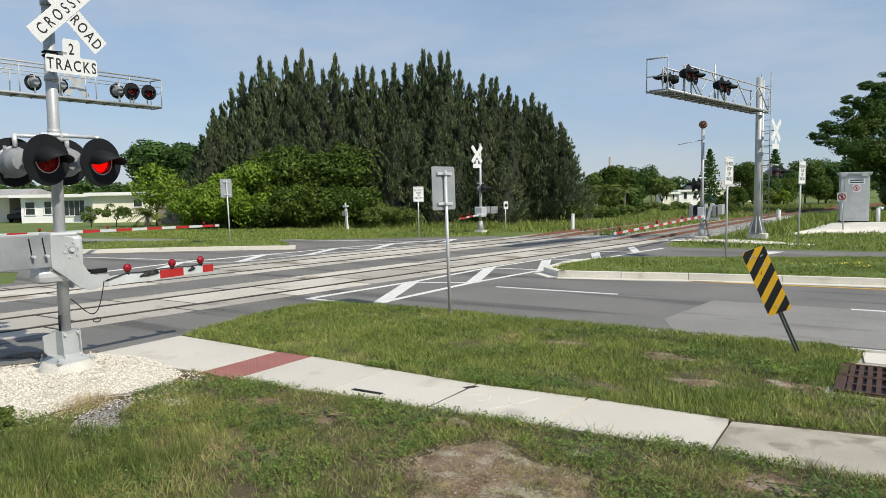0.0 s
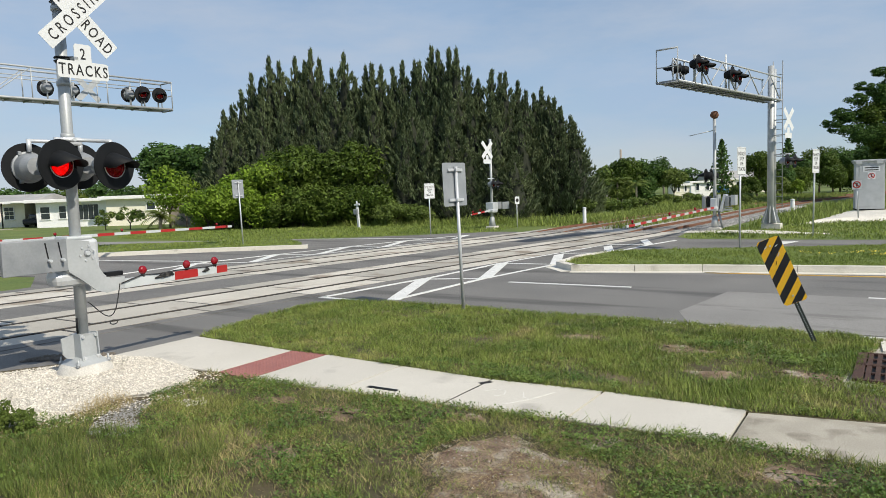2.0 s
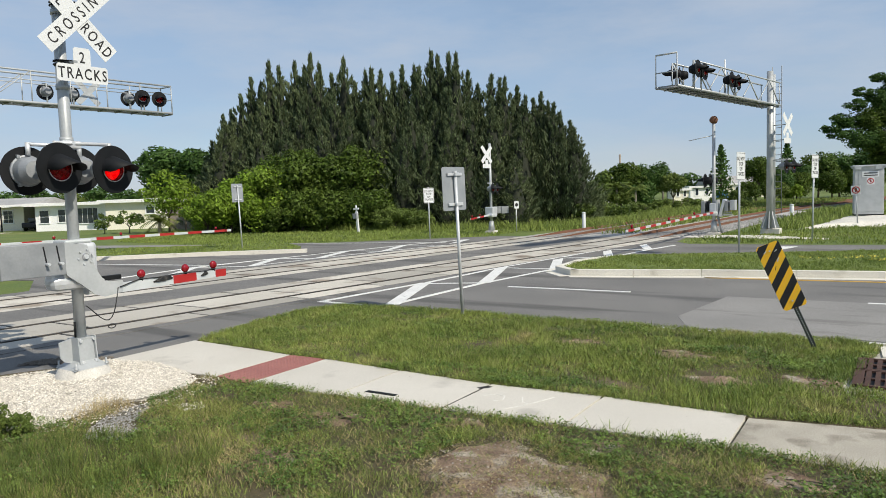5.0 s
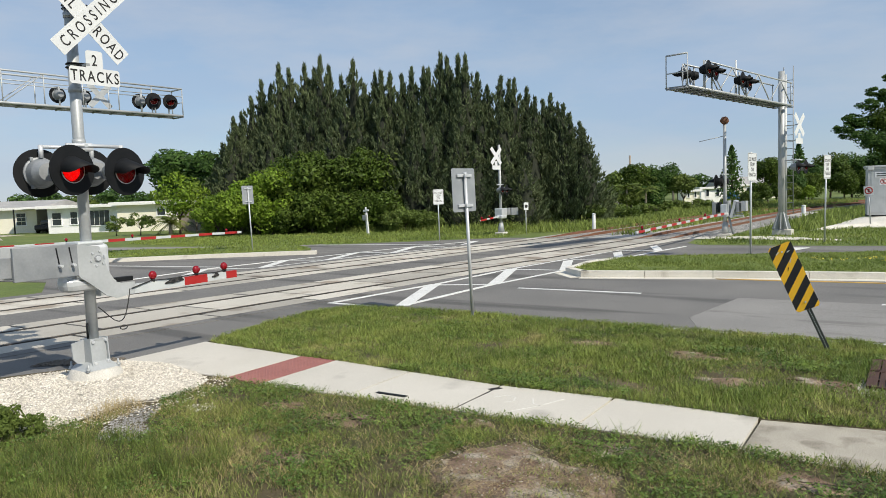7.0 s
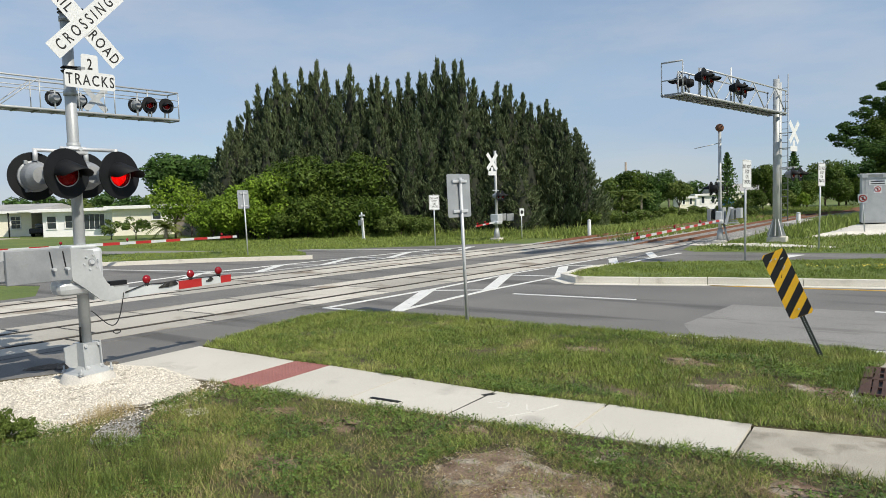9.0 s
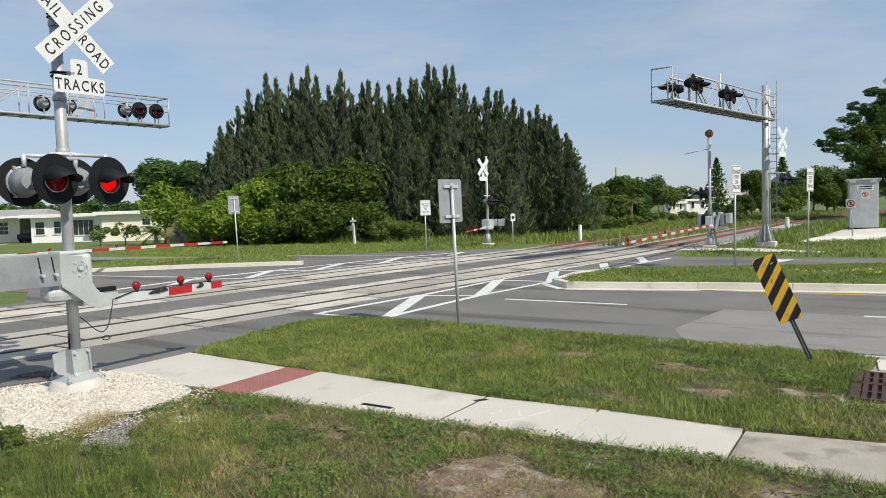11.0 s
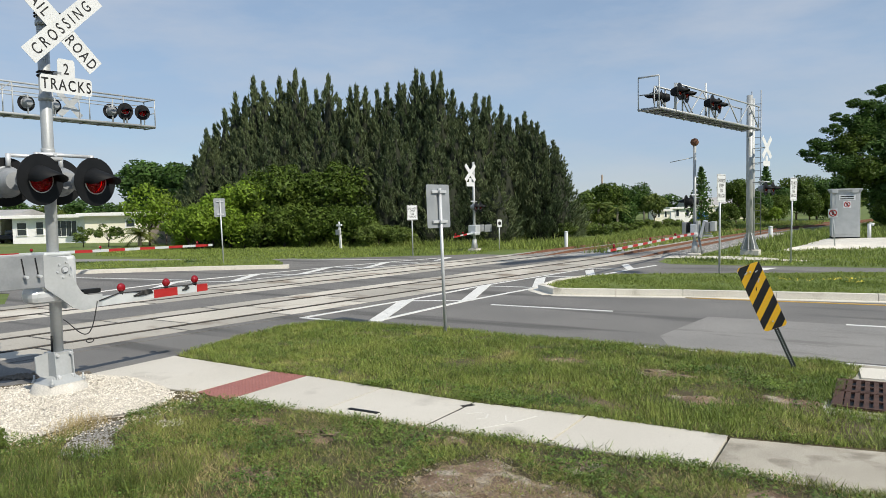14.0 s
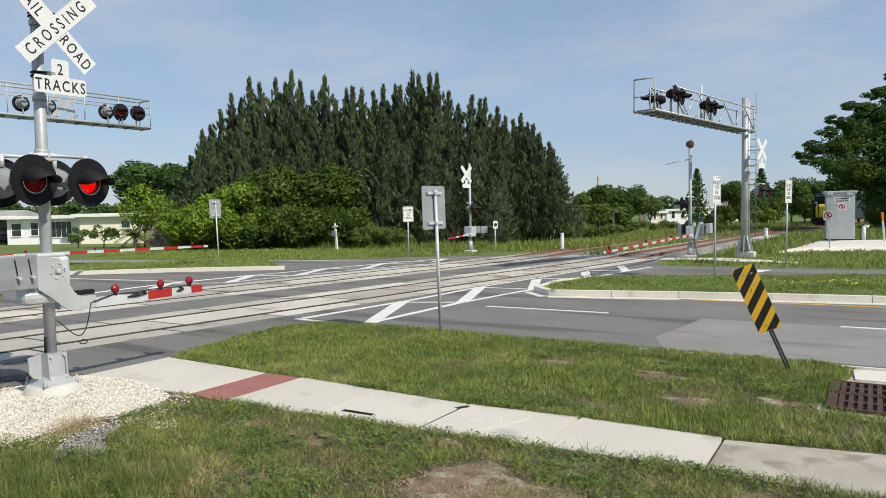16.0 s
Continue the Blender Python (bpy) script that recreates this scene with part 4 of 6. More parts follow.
part("cable_knot", g.path(knot, 0.007, 6), M_CABLE, near, "small loop tied in the slack cable")
part("conduit", Geo().tube((MX + 0.03, MY - 0.085, 0.54), (MX + 0.03, MY - 0.085, 0.74), 0.013), M_BLACK, near, "short black conduit")


# -- cantilever signals --
def cantilever(name, label, mast_xy, tip_xy, z0, z1, lights, mast_r=0.145, top=7.1, bays=8, ladder=True, web=True, open_end=False):
    th = thing(name, label, "cantilever signal", "cantilever signals")
    a, b = Vector((*mast_xy, 0)), Vector((*tip_xy, 0))
    d = (b - a).normalized()
    s = Vector((-d.y, d.x, 0))
    ln = (b - a).length
    P = lambda u, side, z: a + d * u + s * side + Vector((0, 0, z))
    part("mast", Geo().tube(P(0, 0, 0.25), P(0, 0, top), mast_r, mast_r * 0.92, 28), M_GALV, th, "thick galvanised mast tube")
    part("mast", Geo().tube(P(-0.42, 0.0, 0.25), P(-0.42, 0.0, top - 0.1), mast_r * 0.6, mast_r * 0.55, 20), M_GALV, th, "thinner galvanised mast tube")
    g = Geo().box(P(-0.15, 0, 0.12), (0.78, 0.74, 0.24), None, 0.02)
    part("base_plate", g, M_CONC, th, "concrete footing")
    for ang in range(0, 360, 45):
        ca, sa = math.cos(radians(ang)), math.sin(radians(ang))
        m = pose(a.x, a.y, 0.28, 0, 0, ang)
        part("gusset", Geo().prism([(mast_r * 0.9, 0), (mast_r + 0.25, 0), (mast_r * 0.95, 0.75)], -0.015, 0.015, m @ pose(0, 0, 0, 90, 0, 0)), M_GALV, th)
    w = 0.38
    for side in (-w, w):
        part("chord", Geo().tube(P(-0.1, side, z0), P(ln, side, z0), 0.045, 0.045, 8), M_GALV, th, "lower truss chord")
        part("handrail", Geo().tube(P(-0.1, side, z1), P(ln * (0.86 if open_end else 1), side, z1), 0.034, 0.034, 8), M_GALV, th, "upper rail of the truss")
        if not web:
            part("handrail", Geo().tube(P(-0.1, side, z1 - 0.32), P(ln, side, z1 - 0.32), 0.018, 0.018, 8), M_GALV, th, "thin middle rail")
        for k in range(bays + 1):
            u = ln * k / bays
            if not (open_end and 0 < k < bays - 1):
                part("post", Geo().tube(P(u, side, z0), P(u, side, z1 + (0.12 if open_end and k == bays else 0)), 0.022, 0.022, 6), M_GALV, th)
            if k < bays - 1 and (web or k == 4):
                u2 = ln * (k + 1) / bays
                part("diagonal", Geo().tube(P(u, side, z1 if k % 2 else z0), P(u2, side, z0 if k % 2 else z1), 0.026 if web else 0.018, 0.026 if web else 0.018, 6), M_GALV, th)
    for k in range(2 * bays + 1):
        u = ln * k / bays / 2
        part("crossbar", Geo().tube(P(u, -w, z0 - 0.04), P(u, w, z0 - 0.04), 0.03, 0.03, 6), M_GALV_D, th)
    g = Geo()
    vs = [P(0.2, -w * 0.8, z0 + 0.03), P(ln, -w * 0.8, z0 + 0.03), P(ln, w * 0.8, z0 + 0.03), P(0.2, w * 0.8, z0 + 0.03)]
    vs += [v - Vector((0, 0, 0.03)) for v in vs]
    g.add(vs, [[0, 1, 2, 3], [7, 6, 5, 4], [0, 4, 5, 1], [1, 5, 6, 2], [2, 6, 7, 3], [3, 7, 4, 0]])
    part("walkway", g, M_GALV_D, th, "grey grating walkway")
    part("end_rail", Geo().path([P(ln, -w, z1 + (0.12 if open_end else 0)), P(ln, w, z1 + (0.12 if open_end else 0))], 0.03), M_GALV, th)
    part("end_rail", Geo().path([P(ln, -w, (z0 + z1) / 2), P(ln, w, (z0 + z1) / 2)], 0.02), M_GALV, th)
    if ladder:
        g = Geo()
        lx = -0.85
        for side in (-0.2, 0.2):
            g.tube(P(lx, side, 0.9), P(lx, side, top + 0.3), 0.022, 0.022, 6)
        for k in range(int((top - 1.0) / 0.3)):
            g.tube(P(lx, -0.2, 1.1 + 0.3 * k), P(lx, 0.2, 1.1 + 0.3 * k), 0.014, 0.014, 6)
        part("ladder", g, M_GALV_D, th, "steel rung ladder")
    for u, side, z, heading in lights:
        p = P(u, side, z)
        flasher(th, facing(*p, heading), None, 24, a.y > 20)
        part("lamp_post", Geo().tube(P(u, side * 0.75, z0), P(u, side * 0.75, z + 0.3), 0.03, 0.03, 8), M_GALV, th)
    return th, P


canr, P = cantilever("cantilever_signal", "galvanised cantilever signal truss reaching over the far lanes", (-4.92, 34.1), (-6.75, 24.5), 5.60, 6.56,
                     ((8.2, -0.55, 6.25, 188), (7.6, -0.55, 6.25, 188), (8.53, 0.55, 6.25, -6), (7.98, 0.55, 6.2, -6), (5.61, 0.55, 6.15, -6), (4.97, 0.55, 6.1, -6)), open_end=True)
part("antenna", Geo().tube(P(4.88, 0, 5.6), P(4.88, 0, 7.05), 0.05, 0.03, 8), M_WHITE, canr, "short white tube")
flasher(canr, facing(-4.2, 33.6, 2.95, -10), None, 24)
flasher(canr, facing(-4.0, 34.3, 2.95, -10), None, 24)
part("crossarm", Geo().tube((-4.9, 34.1, 3.25), (-4.1, 34.0, 3.25), 0.03), M_GALV, canr)
crossbuck(canr, facing(-4.2, 33.9, 4.75, -16), False)
tracks_plate(canr, facing(-4.2, 33.9, 4.05, -16), False)
for zb in (4.75, 4.1):
    part("bracket", Geo().tube((-4.9, 34.1, zb), (-4.22, 33.9, zb), 0.02), M_GALV, canr)
canl, P = cantilever("cantilever_signal", "galvanised cantilever signal truss with lights over the approach road", (-26.6, 6.6), (-25.75, 18.8), 5.92, 7.02,
                     ((7.64, 0.5, 6.47, 175), (8.6, 0.5, 6.47, 175), (10.84, 0.5, 6.5, 172), (11.45, 0.5, 6.5, 172), (10.88, -0.5, 6.43, -14), (11.6, -0.5, 6.43, -14)), ladder=False, bays=9, web=False)
crossbuck(canl, facing(-26.3, 15.75, 6.55, 180), False, sheet=M_GALV)
STRIPES = tuple((0.04 + 0.062 * 1.6 * k, 0.04 + 0.062 * 1.6 * k + 0.05) for k in range(10))
arm(canl, (-26.4, 8.2, 1.0), (-26.0, 22.0, 0.90), STRIPES, (0.42, 0.61, 0.94), 0.12, 0.10)
mch = part("gate_mechanism", Geo().box((-26.6, 7.6, 1.2), (0.5, 0.7, 0.7), None, 0.05).tube((-26.6, 7.4, 0), (-26.6, 7.4, 1.2), 0.08), M_ALU, canl, "pale gate mechanism")


# -- far gate masts --
def far_gate(name, label, x, y, h, gate_to, buck_heading, light_heading, disc=False, lamps=(0.3, 0.6, 0.95), stripes=STRIPES, bx=(0, 0)):
    th = thing(name, label, "crossing signal", "far crossing signals")
    part("foundation", Geo().box((x, y, 0.05), (0.55, 0.55, 0.16), None, 0.03), M_CONC, th, "weathered concrete footing")
    part("pedestal", Geo().tube((x, y, 0.15), (x, y, 0.65), 0.2, 0.12, 4), M_GALV, th)
    part("mast", Geo().tube((x, y, 0.1), (x, y, h), 0.075, 0.07, 16), M_GALV, th, "galvanised mast tube")
    mw = 0.3 if disc else 0.5
    part("gate_mechanism", Geo().box((x, y, 1.2), (mw, 0.55, 0.5), None, 0.05).box((x + 0.1, y - 0.1, 0.98), (mw * 0.7, 0.6, 0.2), None, 0.06), M_ALU, th, "pale cast gate mechanism")
    g = Vector(gate_to) - Vector((x, y, 1.05))
    d = g.normalized()
    for s in (-0.25, 0.25) if not disc else ():
        part("counterweight", Geo().box((x + s - d.x * 0.9, y - d.y * 0.9, 1.25), (0.06, 0.8, 0.4), None, 0.01), M_GALV_D, th, "dark counterweight plate")
    arm(th, Vector((x + 0.15, y, 1.05)) + d * 0.4, gate_to, stripes, lamps, 0.09, 0.075)
    for s in (-0.38, 0.38):
        hh = radians(light_heading)
        o = Vector((-math.sin(hh), math.cos(hh), 0)) * s + Vector((math.cos(hh), math.sin(hh), 0)) * 0.25
        flasher(th, facing(x + o.x, y + o.y, 2.45, light_heading), None, 20, disc)
    hh = radians(light_heading)
    o = Vector((-math.sin(hh), math.cos(hh), 0)) * 0.5
    part("crossarm", Geo().tube((x - o.x, y - o.y, 2.76), (x + o.x, y + o.y, 2.76), 0.03, 0.03, 8), M_ALU, th)
    if buck_heading is not None:
        crossbuck(th, facing(x + bx[0], y + bx[1], h - 0.62, buck_heading), False)
        tracks_plate(th, facing(x + bx[0], y + bx[1], h - 1.25, buck_heading), False)
        part("bracket", Geo().tube((x, y, h - 0.62), (x + bx[0], y + bx[1], h - 0.62), 0.02), M_GALV, th)
    if disc:
        part("bell", Geo().lathe([(0.001, 0.17), (0.12, 0.14), (0.18, 0.03), (0.18, -0.05), (0.05, -0.12), (0.001, -0.13)], 16, pose(x, y, h + 0.12, 60, 0, 30)), M_RUST, th, "rusty round bell")
        part("stay", Geo().tube((x, y, h - 0.55), (x - 1.0, y - 0.35, h - 0.75), 0.02, 0.015, 6), M_GALV, th, "thin side arm")
        for dx, zz, wd, hh, tilt, mm in ((-0.42, 1.28, 0.16, 0.50, 0, M_GALV_D), (-0.22, 1.30, 0.10, 0.46, 0, M_BLACK), (0.16, 1.28, 0.10, 0.62, 0, M_GALV), (0.38, 1.22, 0.12, 0.78, 14, M_ALU), (0.56, 1.30, 0.14, 0.46, 0, M_GALV_D), (0.82, 1.34, 0.20, 0.44, 0, M_GALV)):
            part("plate", Geo().box((0, 0, 0), (wd, 0.5, hh), None, 0.012), mm, th, "upright counterweight plate").matrix_basis = pose(x + dx, y, zz, 0, tilt, 0)
        part("shelf", Geo().box((x + 0.05, y - 0.15, 0.92), (1.5, 0.12, 0.07), None, 0.01).box((x + 0.05, y + 0.2, 1.0), (1.3, 0.1, 0.06), None, 0.01), M_GALV, th, "galvanised cross member")
        part("leg", Geo().tube((x + 0.34, y, 0.1), (x + 0.14, y, 0.95), 0.05, 0.05, 8), M_GALV_D, th, "slanted steel leg")
    return th


far_gate("crossing_signal", "distant gate signal mast with crossbuck before the dark trees", -19.21, 34.5, 4.95, (-19.5, 32.7, 0.85), -8, 10, bx=(0.05, -0.45), lamps=(0.5, 0.9), stripes=((0.3, 0.5), (0.65, 0.98)))
far_gate("crossing_signal", "tall gate mast with rusty bell and long lowered arm", -7.08, 33.17, 5.0, (-7.35, 21.9, 0.86), None, 175, True)


# ---- signs ----
def sign_post(label, x, y, top, w, h, heading, text="", lean=(0, 0), face=True, back_rails=False, size=0.13):
    th = thing("road_sign", label, "road sign", m=pose(x, y, 0, lean[0], lean[1], 0))
    part("post", Geo().tube((0, 0, -0.05), (0, 0, top + (0.02 if not back_rails else -0.07)), 0.03, 0.03, 12), M_ALU, th, "galvanised tube post")
    hh = radians(heading)
    ox, oy = math.cos(hh) * 0.045, math.sin(hh) * 0.045
    m = facing(ox, oy, top - h / 2, heading)
    r = 0.035
    pts = []
    for cx, cy, a0 in ((w / 2 - r, h / 2 - r, 0), (-w / 2 + r, h / 2 - r, 90), (-w / 2 + r, -h / 2 + r, 180), (w / 2 - r, -h / 2 + r, 270)):
        pts += [(cx + r * math.cos(radians(a0 + a)), cy + r * math.sin(radians(a0 + a))) for a in (0, 30, 60, 90)]
    p = part("panel", Geo().prism(pts, -0.003, 0.0), M_SIGN_BACK, th, "aluminium sign panel")
    p.matrix_basis = m
    f = part("face", Geo().prism(pts, 0.0005, 0.0015), M_WHITE, p, "white reflective face")
    if text:
        t = part("letters", lettering(text, size, 1.05, 0.002, 0.8, 0.95), None, p)
        t.matrix_basis = pose(0, 0, 0.004)
        b = part("border", Geo().box((0, h / 2 - 0.03, 0.002), (w - 0.08, 0.012, 0.002)).box((0, -h / 2 + 0.03, 0.002), (w - 0.08, 0.012, 0.002)).box((w / 2 - 0.03, 0, 0.002), (0.012, h - 0.06, 0.002)).box((-w / 2 + 0.03, 0, 0.002), (0.012, h - 0.06, 0.002)), M_INK, p)
    if back_rails:
        for yy in (h * 0.33, -h * 0.36):
            q = part("bracket", Geo().box((0, yy, -0.025), (w * 0.62, 0.05, 0.03), None, 0.005).box((0, yy, -0.075), (0.1, 0.06, 0.03), None, 0.006), M_ALU, p, "bright mounting bracket")
    return th


STOP = "DO NOT\nSTOP\nON\nTRACKS"
sign_post("back of an aluminium road sign on a tube post", -6.62, 10.74, 2.69, 0.66, 0.77, 174, "", (0.4, -1.2), back_rails=True)
sign_post("white rectangular sign with black letters on a grass island", -4.29, 23.6, 3.22, 0.66, 0.87, -12, STOP, (0, 0.3), size=0.165)
sign_post("white rectangular sign with black letters beside the far lanes", -2.86, 30.06, 3.25, 0.66, 0.87, -15, STOP, (0, 0.8), size=0.165)
sign_post("white rectangular sign with black letters beyond the tracks", -20.1, 29.66, 2.58, 0.60, 0.76, -26, STOP, (0, -0.5), size=0.145)
sign_post("back of an aluminium road sign on a leaning post", -24.65, 21.45, 3.0, 0.60, 0.82, 176, "", (0, -2.2), back_rails=True)
sgn = sign_post("small white sign with a black symbol on a thin post", -18.25, 35.66, 1.72, 0.30, 0.42, -30, "", (0, 0))
part("symbol", Geo().tube((0, 0, 0), (0, 0, 0.002), 0.1, 0.1, 14), M_INK, sgn).matrix_basis = facing(0.05, -0.03, 1.51, -30)


# -- leaning hazard marker --
def clip_poly(pts, axis, lim, sign):
    out = []
    for a, b in zip(pts, pts[1:] + pts[:1]):
        ia, ib = sign * a[axis] <= sign * lim, sign * b[axis] <= sign * lim
        if ia:
            out.append(a)
        if ia != ib:
            t = (lim - a[axis]) / (b[axis] - a[axis])
            out.append(tuple(a[i] + (b[i] - a[i]) * t for i in (0, 1)))
    return out


hz = thing("hazard_marker", "bent yellow and black striped hazard marker leaning on a green post", "road sign", m=facing(-0.92, 10.27, 0.0, -82) @ pose(0, 0, 0, 0, 0, 23.0))
W, H0, H1 = 0.30, 0.62, 1.53
g = Geo()
g.box((0, 0.50, -0.012), (0.055, 1.2, 0.006)).box((0.027, 0.50, -0.02), (0.006, 1.2, 0.02)).box((-0.027, 0.50, -0.02), (0.006, 1.2, 0.02))
post = part("post", g, M_GREEN_POST, hz, "dark green perforated channel post")
for k in range(24):
    part("hole", Geo().tube((0, 0.04 + 0.025 * k, -0.0088), (0, 0.04 + 0.025 * k, -0.0078), 0.006, 0.006, 6), M_ALU, post)
pan = part("panel", Geo().prism([(-W / 2 + .03, H0), (W / 2 - .03, H0), (W / 2, H0 + .03), (W / 2, H1 - .03), (W / 2 - .03, H1), (-W / 2 + .03, H1), (-W / 2, H1 - .03), (-W / 2, H0 + .03)], -0.002, 0.002), M_YELLOW, hz, "yellow reflective panel with scratches")
for k in range(6):
    c0 = H0 - 0.30 + 0.235 * k
    poly = [(-1, c0 - 1 * 0.95), (1, c0 + 0.95), (1, c0 + 0.95 + 0.125), (-1, c0 - 0.95 + 0.125)]
    for ax, lim, sg in ((0, W / 2, 1), (0, -W / 2, -1), (1, H1 - 0.002, 1), (1, H0 + 0.002, -1)):
        poly = clip_poly(poly, ax, lim, sg) if poly else poly
    if len(poly) > 2:
        part("black_stripe", Geo().prism(poly, 0.0022, 0.0032), M_BLACK_WORN, pan, "scraped black stripe")
for k, (sx, sy, sw, sh, ang) in enumerate(((-0.06, H1 - 0.10, 0.05, 0.014, 30), (0.0, H1 - 0.16, 0.09, 0.010, 55), (0.05, H1 - 0.24, 0.06, 0.012, 50), (-0.02, H1 - 0.34, 0.05, 0.008, 60), (0.07, H1 - 0.12, 0.04, 0.012, 20))):
    part("scrape", Geo().box((0, 0, 0), (sw, sh, 0.0008)), M_BLACK if k % 2 else M_ALU, pan, "scrape in the sheeting").matrix_basis = pose(sx, sy, 0.0042, 0, 0, ang)
for y in (H0 + 0.1, H1 - 0.1):
    part("bolt", Geo().tube((0, y, 0.0), (0, y, 0.012), 0.012, 0.012, 8), M_ALU, pan)

# -- storm drain --
dr = thing("storm_drain", "rust-brown iron storm drain grates in a worn concrete apron", "drain", kind="")
part("apron", Geo().prism([(-0.47, 8.22), (1.4, 8.3), (1.4, 10.98), (-0.30, 10.98), (-0.36, 9.9), (-0.52, 8.6)], -0.2, 0.03), M_WALK_OLD, dr, "worn concrete apron")
part("lip", Geo().prism([(-0.18, 10.08), (1.4, 10.12), (1.4, 10.84), (-0.22, 10.70)], 0.0, 0.05), M_KERB, dr, "pale concrete lip behind the grates")
# No hole here: a black sheet under the bars paints the unlit depth.
part("pit", Geo().box((0.45, 9.13, 0.036), (1.60, 1.28, 0.012)), M_BLACK, dr, "black sheet standing in for the shaded opening")
for y0, y1, rows in ((8.50, 9.20, 2), (9.24, 9.82, 2)):
    grate = part("grate", Geo().box((0.45, y0, 0.052), (1.66, 0.05, 0.034)).box((0.45, y1, 0.052), (1.66, 0.05, 0.034)).box((-0.38, (y0 + y1) / 2, 0.052), (0.10, y1 - y0, 0.034)), M_GRATE, dr, "cast iron grate with rows of slots")
    for k in range(18):
        part("bar", Geo().box((-0.29 + 0.090 * k, (y0 + y1) / 2, 0.050), (0.050, y1 - y0 - 0.04, 0.03)), M_GRATE, grate)
    for k in range(1, rows):
        part("crossbar", Geo().box((0.45, y0 + (y1 - y0) * k / rows, 0.049), (1.6, 0.045, 0.03)), M_GRATE, grate)

# -- signal cabinet on its gravel pad --
cab = thing("signal_cabinet", "tall galvanised steel signal cabinet with a white notice", "signal cabinet", m=pose(-1.72, 48.6, 0.22, 0, 0, 8))
part("body", Geo().box((0, 0, 1.42), (1.48, 1.1, 2.75), None, 0.02), M_GALV, cab, "brushed grey cabinet body")
part("plinth", Geo().box((0, 0, 0.03), (1.5, 1.0, 0.1)), M_BLACK, cab)
part("roof", Geo().box((0, 0, 2.86), (1.72, 1.35, 0.10), None, 0.03).box((0, 0, 2.78), (1.62, 1.2, 0.12), None, 0.02), M_GALV, cab, "overhanging metal roof")
for x in (-0.6, 0.45):
    part("lug", Geo().box((x, -0.66, 2.78), (0.32, 0.06, 0.26), None, 0.02), M_GALV, cab)
part("door", Geo().box((0.05, -0.556, 1.38), (1.2, 0.02, 2.35), None, 0.006), M_GALV, cab, "flush cabinet door")
n1 = part("notice", Geo().box((0.06, -0.575, 2.38), (0.86, 0.01, 0.32)), M_WHITE, cab, "white notice with two lines of writing")
for zz in (2.44, 2.31):
    part("writing", Geo().box((0.06, -0.582, zz), (0.70, 0.004, 0.06)), M_INK, n1)


def no_entry(parent, m, s):
    p = part("prohibition_plate", Geo().box((0, 0, 0), (s, s * 1.05, 0.008)), M_WHITE, parent, "white plate with a red prohibition ring")
    p.matrix_basis = m
    part("ring", Geo().lathe([(s * 0.30, 0.005), (s * 0.30, 0.007), (s * 0.42, 0.007), (s * 0.42, 0.005)], 24), M_RED_SHEET, p)
    part("bar", Geo().box((0, 0, 0.0065), (s * 0.76, s * 0.10, 0.003), None, 0, (0, 0, -45)), M_RED_SHEET, p)
    part("symbol", Geo().box((0, 0, 0.005), (s * 0.2, s * 0.42, 0.002)), M_INK, p)


no_entry(cab, Matrix.Translation((0.06, -0.575, 1.98)) @ facing(0, 0, 0, -90), 0.40)
pad_pts = [(-4.2, 38.0), (-3.8, 41.0), (-3.75, 43.3), (-3.1, 50.3), (2, 52.5), (14, 53), (14, 43), (3, 41.5), (-0.6, 40.4), (-2.65, 39.3)]
solid("gravel_pad", blob_bed(pad_pts, -0.02, 0.22, M_PAD), M_PAD, "pale gravel pad under the signal cabinet", "gravel", "structure")
solid("gravel_strip", blob_bed([(-8.6, 31.75), (-7.0, 31.5), (-5.15, 31.25), (-2.3, 30.8), (-2.2, 31.3), (-4.0, 32.6), (-5.6, 33.2), (-6.6, 33.0), (-8.4, 32.4)], 0.0, 0.04, M_PAD), M_PAD, "thin strip of pale gravel before the masts", "gravel", "structure")
ns = thing("warning_sign", "small white prohibition sign on a leaning metal post", "sign", m=pose(-1.85, 40.3, 0.1, 0, -3, 0))
part("post", Geo().tube((0, 0, 0), (0, 0, 1.75), 0.035), M_GALV, ns)
no_entry(ns, facing(0, -0.05, 1.68, -90), 0.42)
mk = thing("marker_post", "leaning white utility marker post with an orange top", "marker post", m=pose(0.55, 46.5, 0.2, 0, -4, 0))
part("post", Geo().box((0, 0, 0.6), (0.10, 0.05, 1.2), None, 0.01), M_WHITE, mk)
part("cap", Geo().box((0, 0, 1.4), (0.12, 0.06, 0.5), None, 0.01), mat("orange_plastic", (0.75, 0.16, 0.02), (0.8, 0.2, 0.03), 0.5), mk, "faded orange plastic top")
vp = thing("pipe_vent", "short white pipe stub beside the cabinet", "pipe", m=pose(-0.45, 48.2, 0.2))
part("pipe", Geo().tube((0, 0, 0), (0, 0, 0.85), 0.10).tube((0, 0, 0.85), (0.25, 0, 0.8), 0.08), M_WHITE, vp)


def bollard(x, y, h, r=0.10):
    b = solid("bollard", Geo().lathe([(r, -0.05), (r, h - 0.12), (r * 0.9, h - 0.1), (r * 0.9, h - 0.08), (r * 1.02, h - 0.07), (r * 1.02, h - 0.01), (0.001, h + 0.02)], 16), M_WHITE, "white plastic marker bollard beside the track", "bollard", group="bollards", m=pose(x, y, 0))


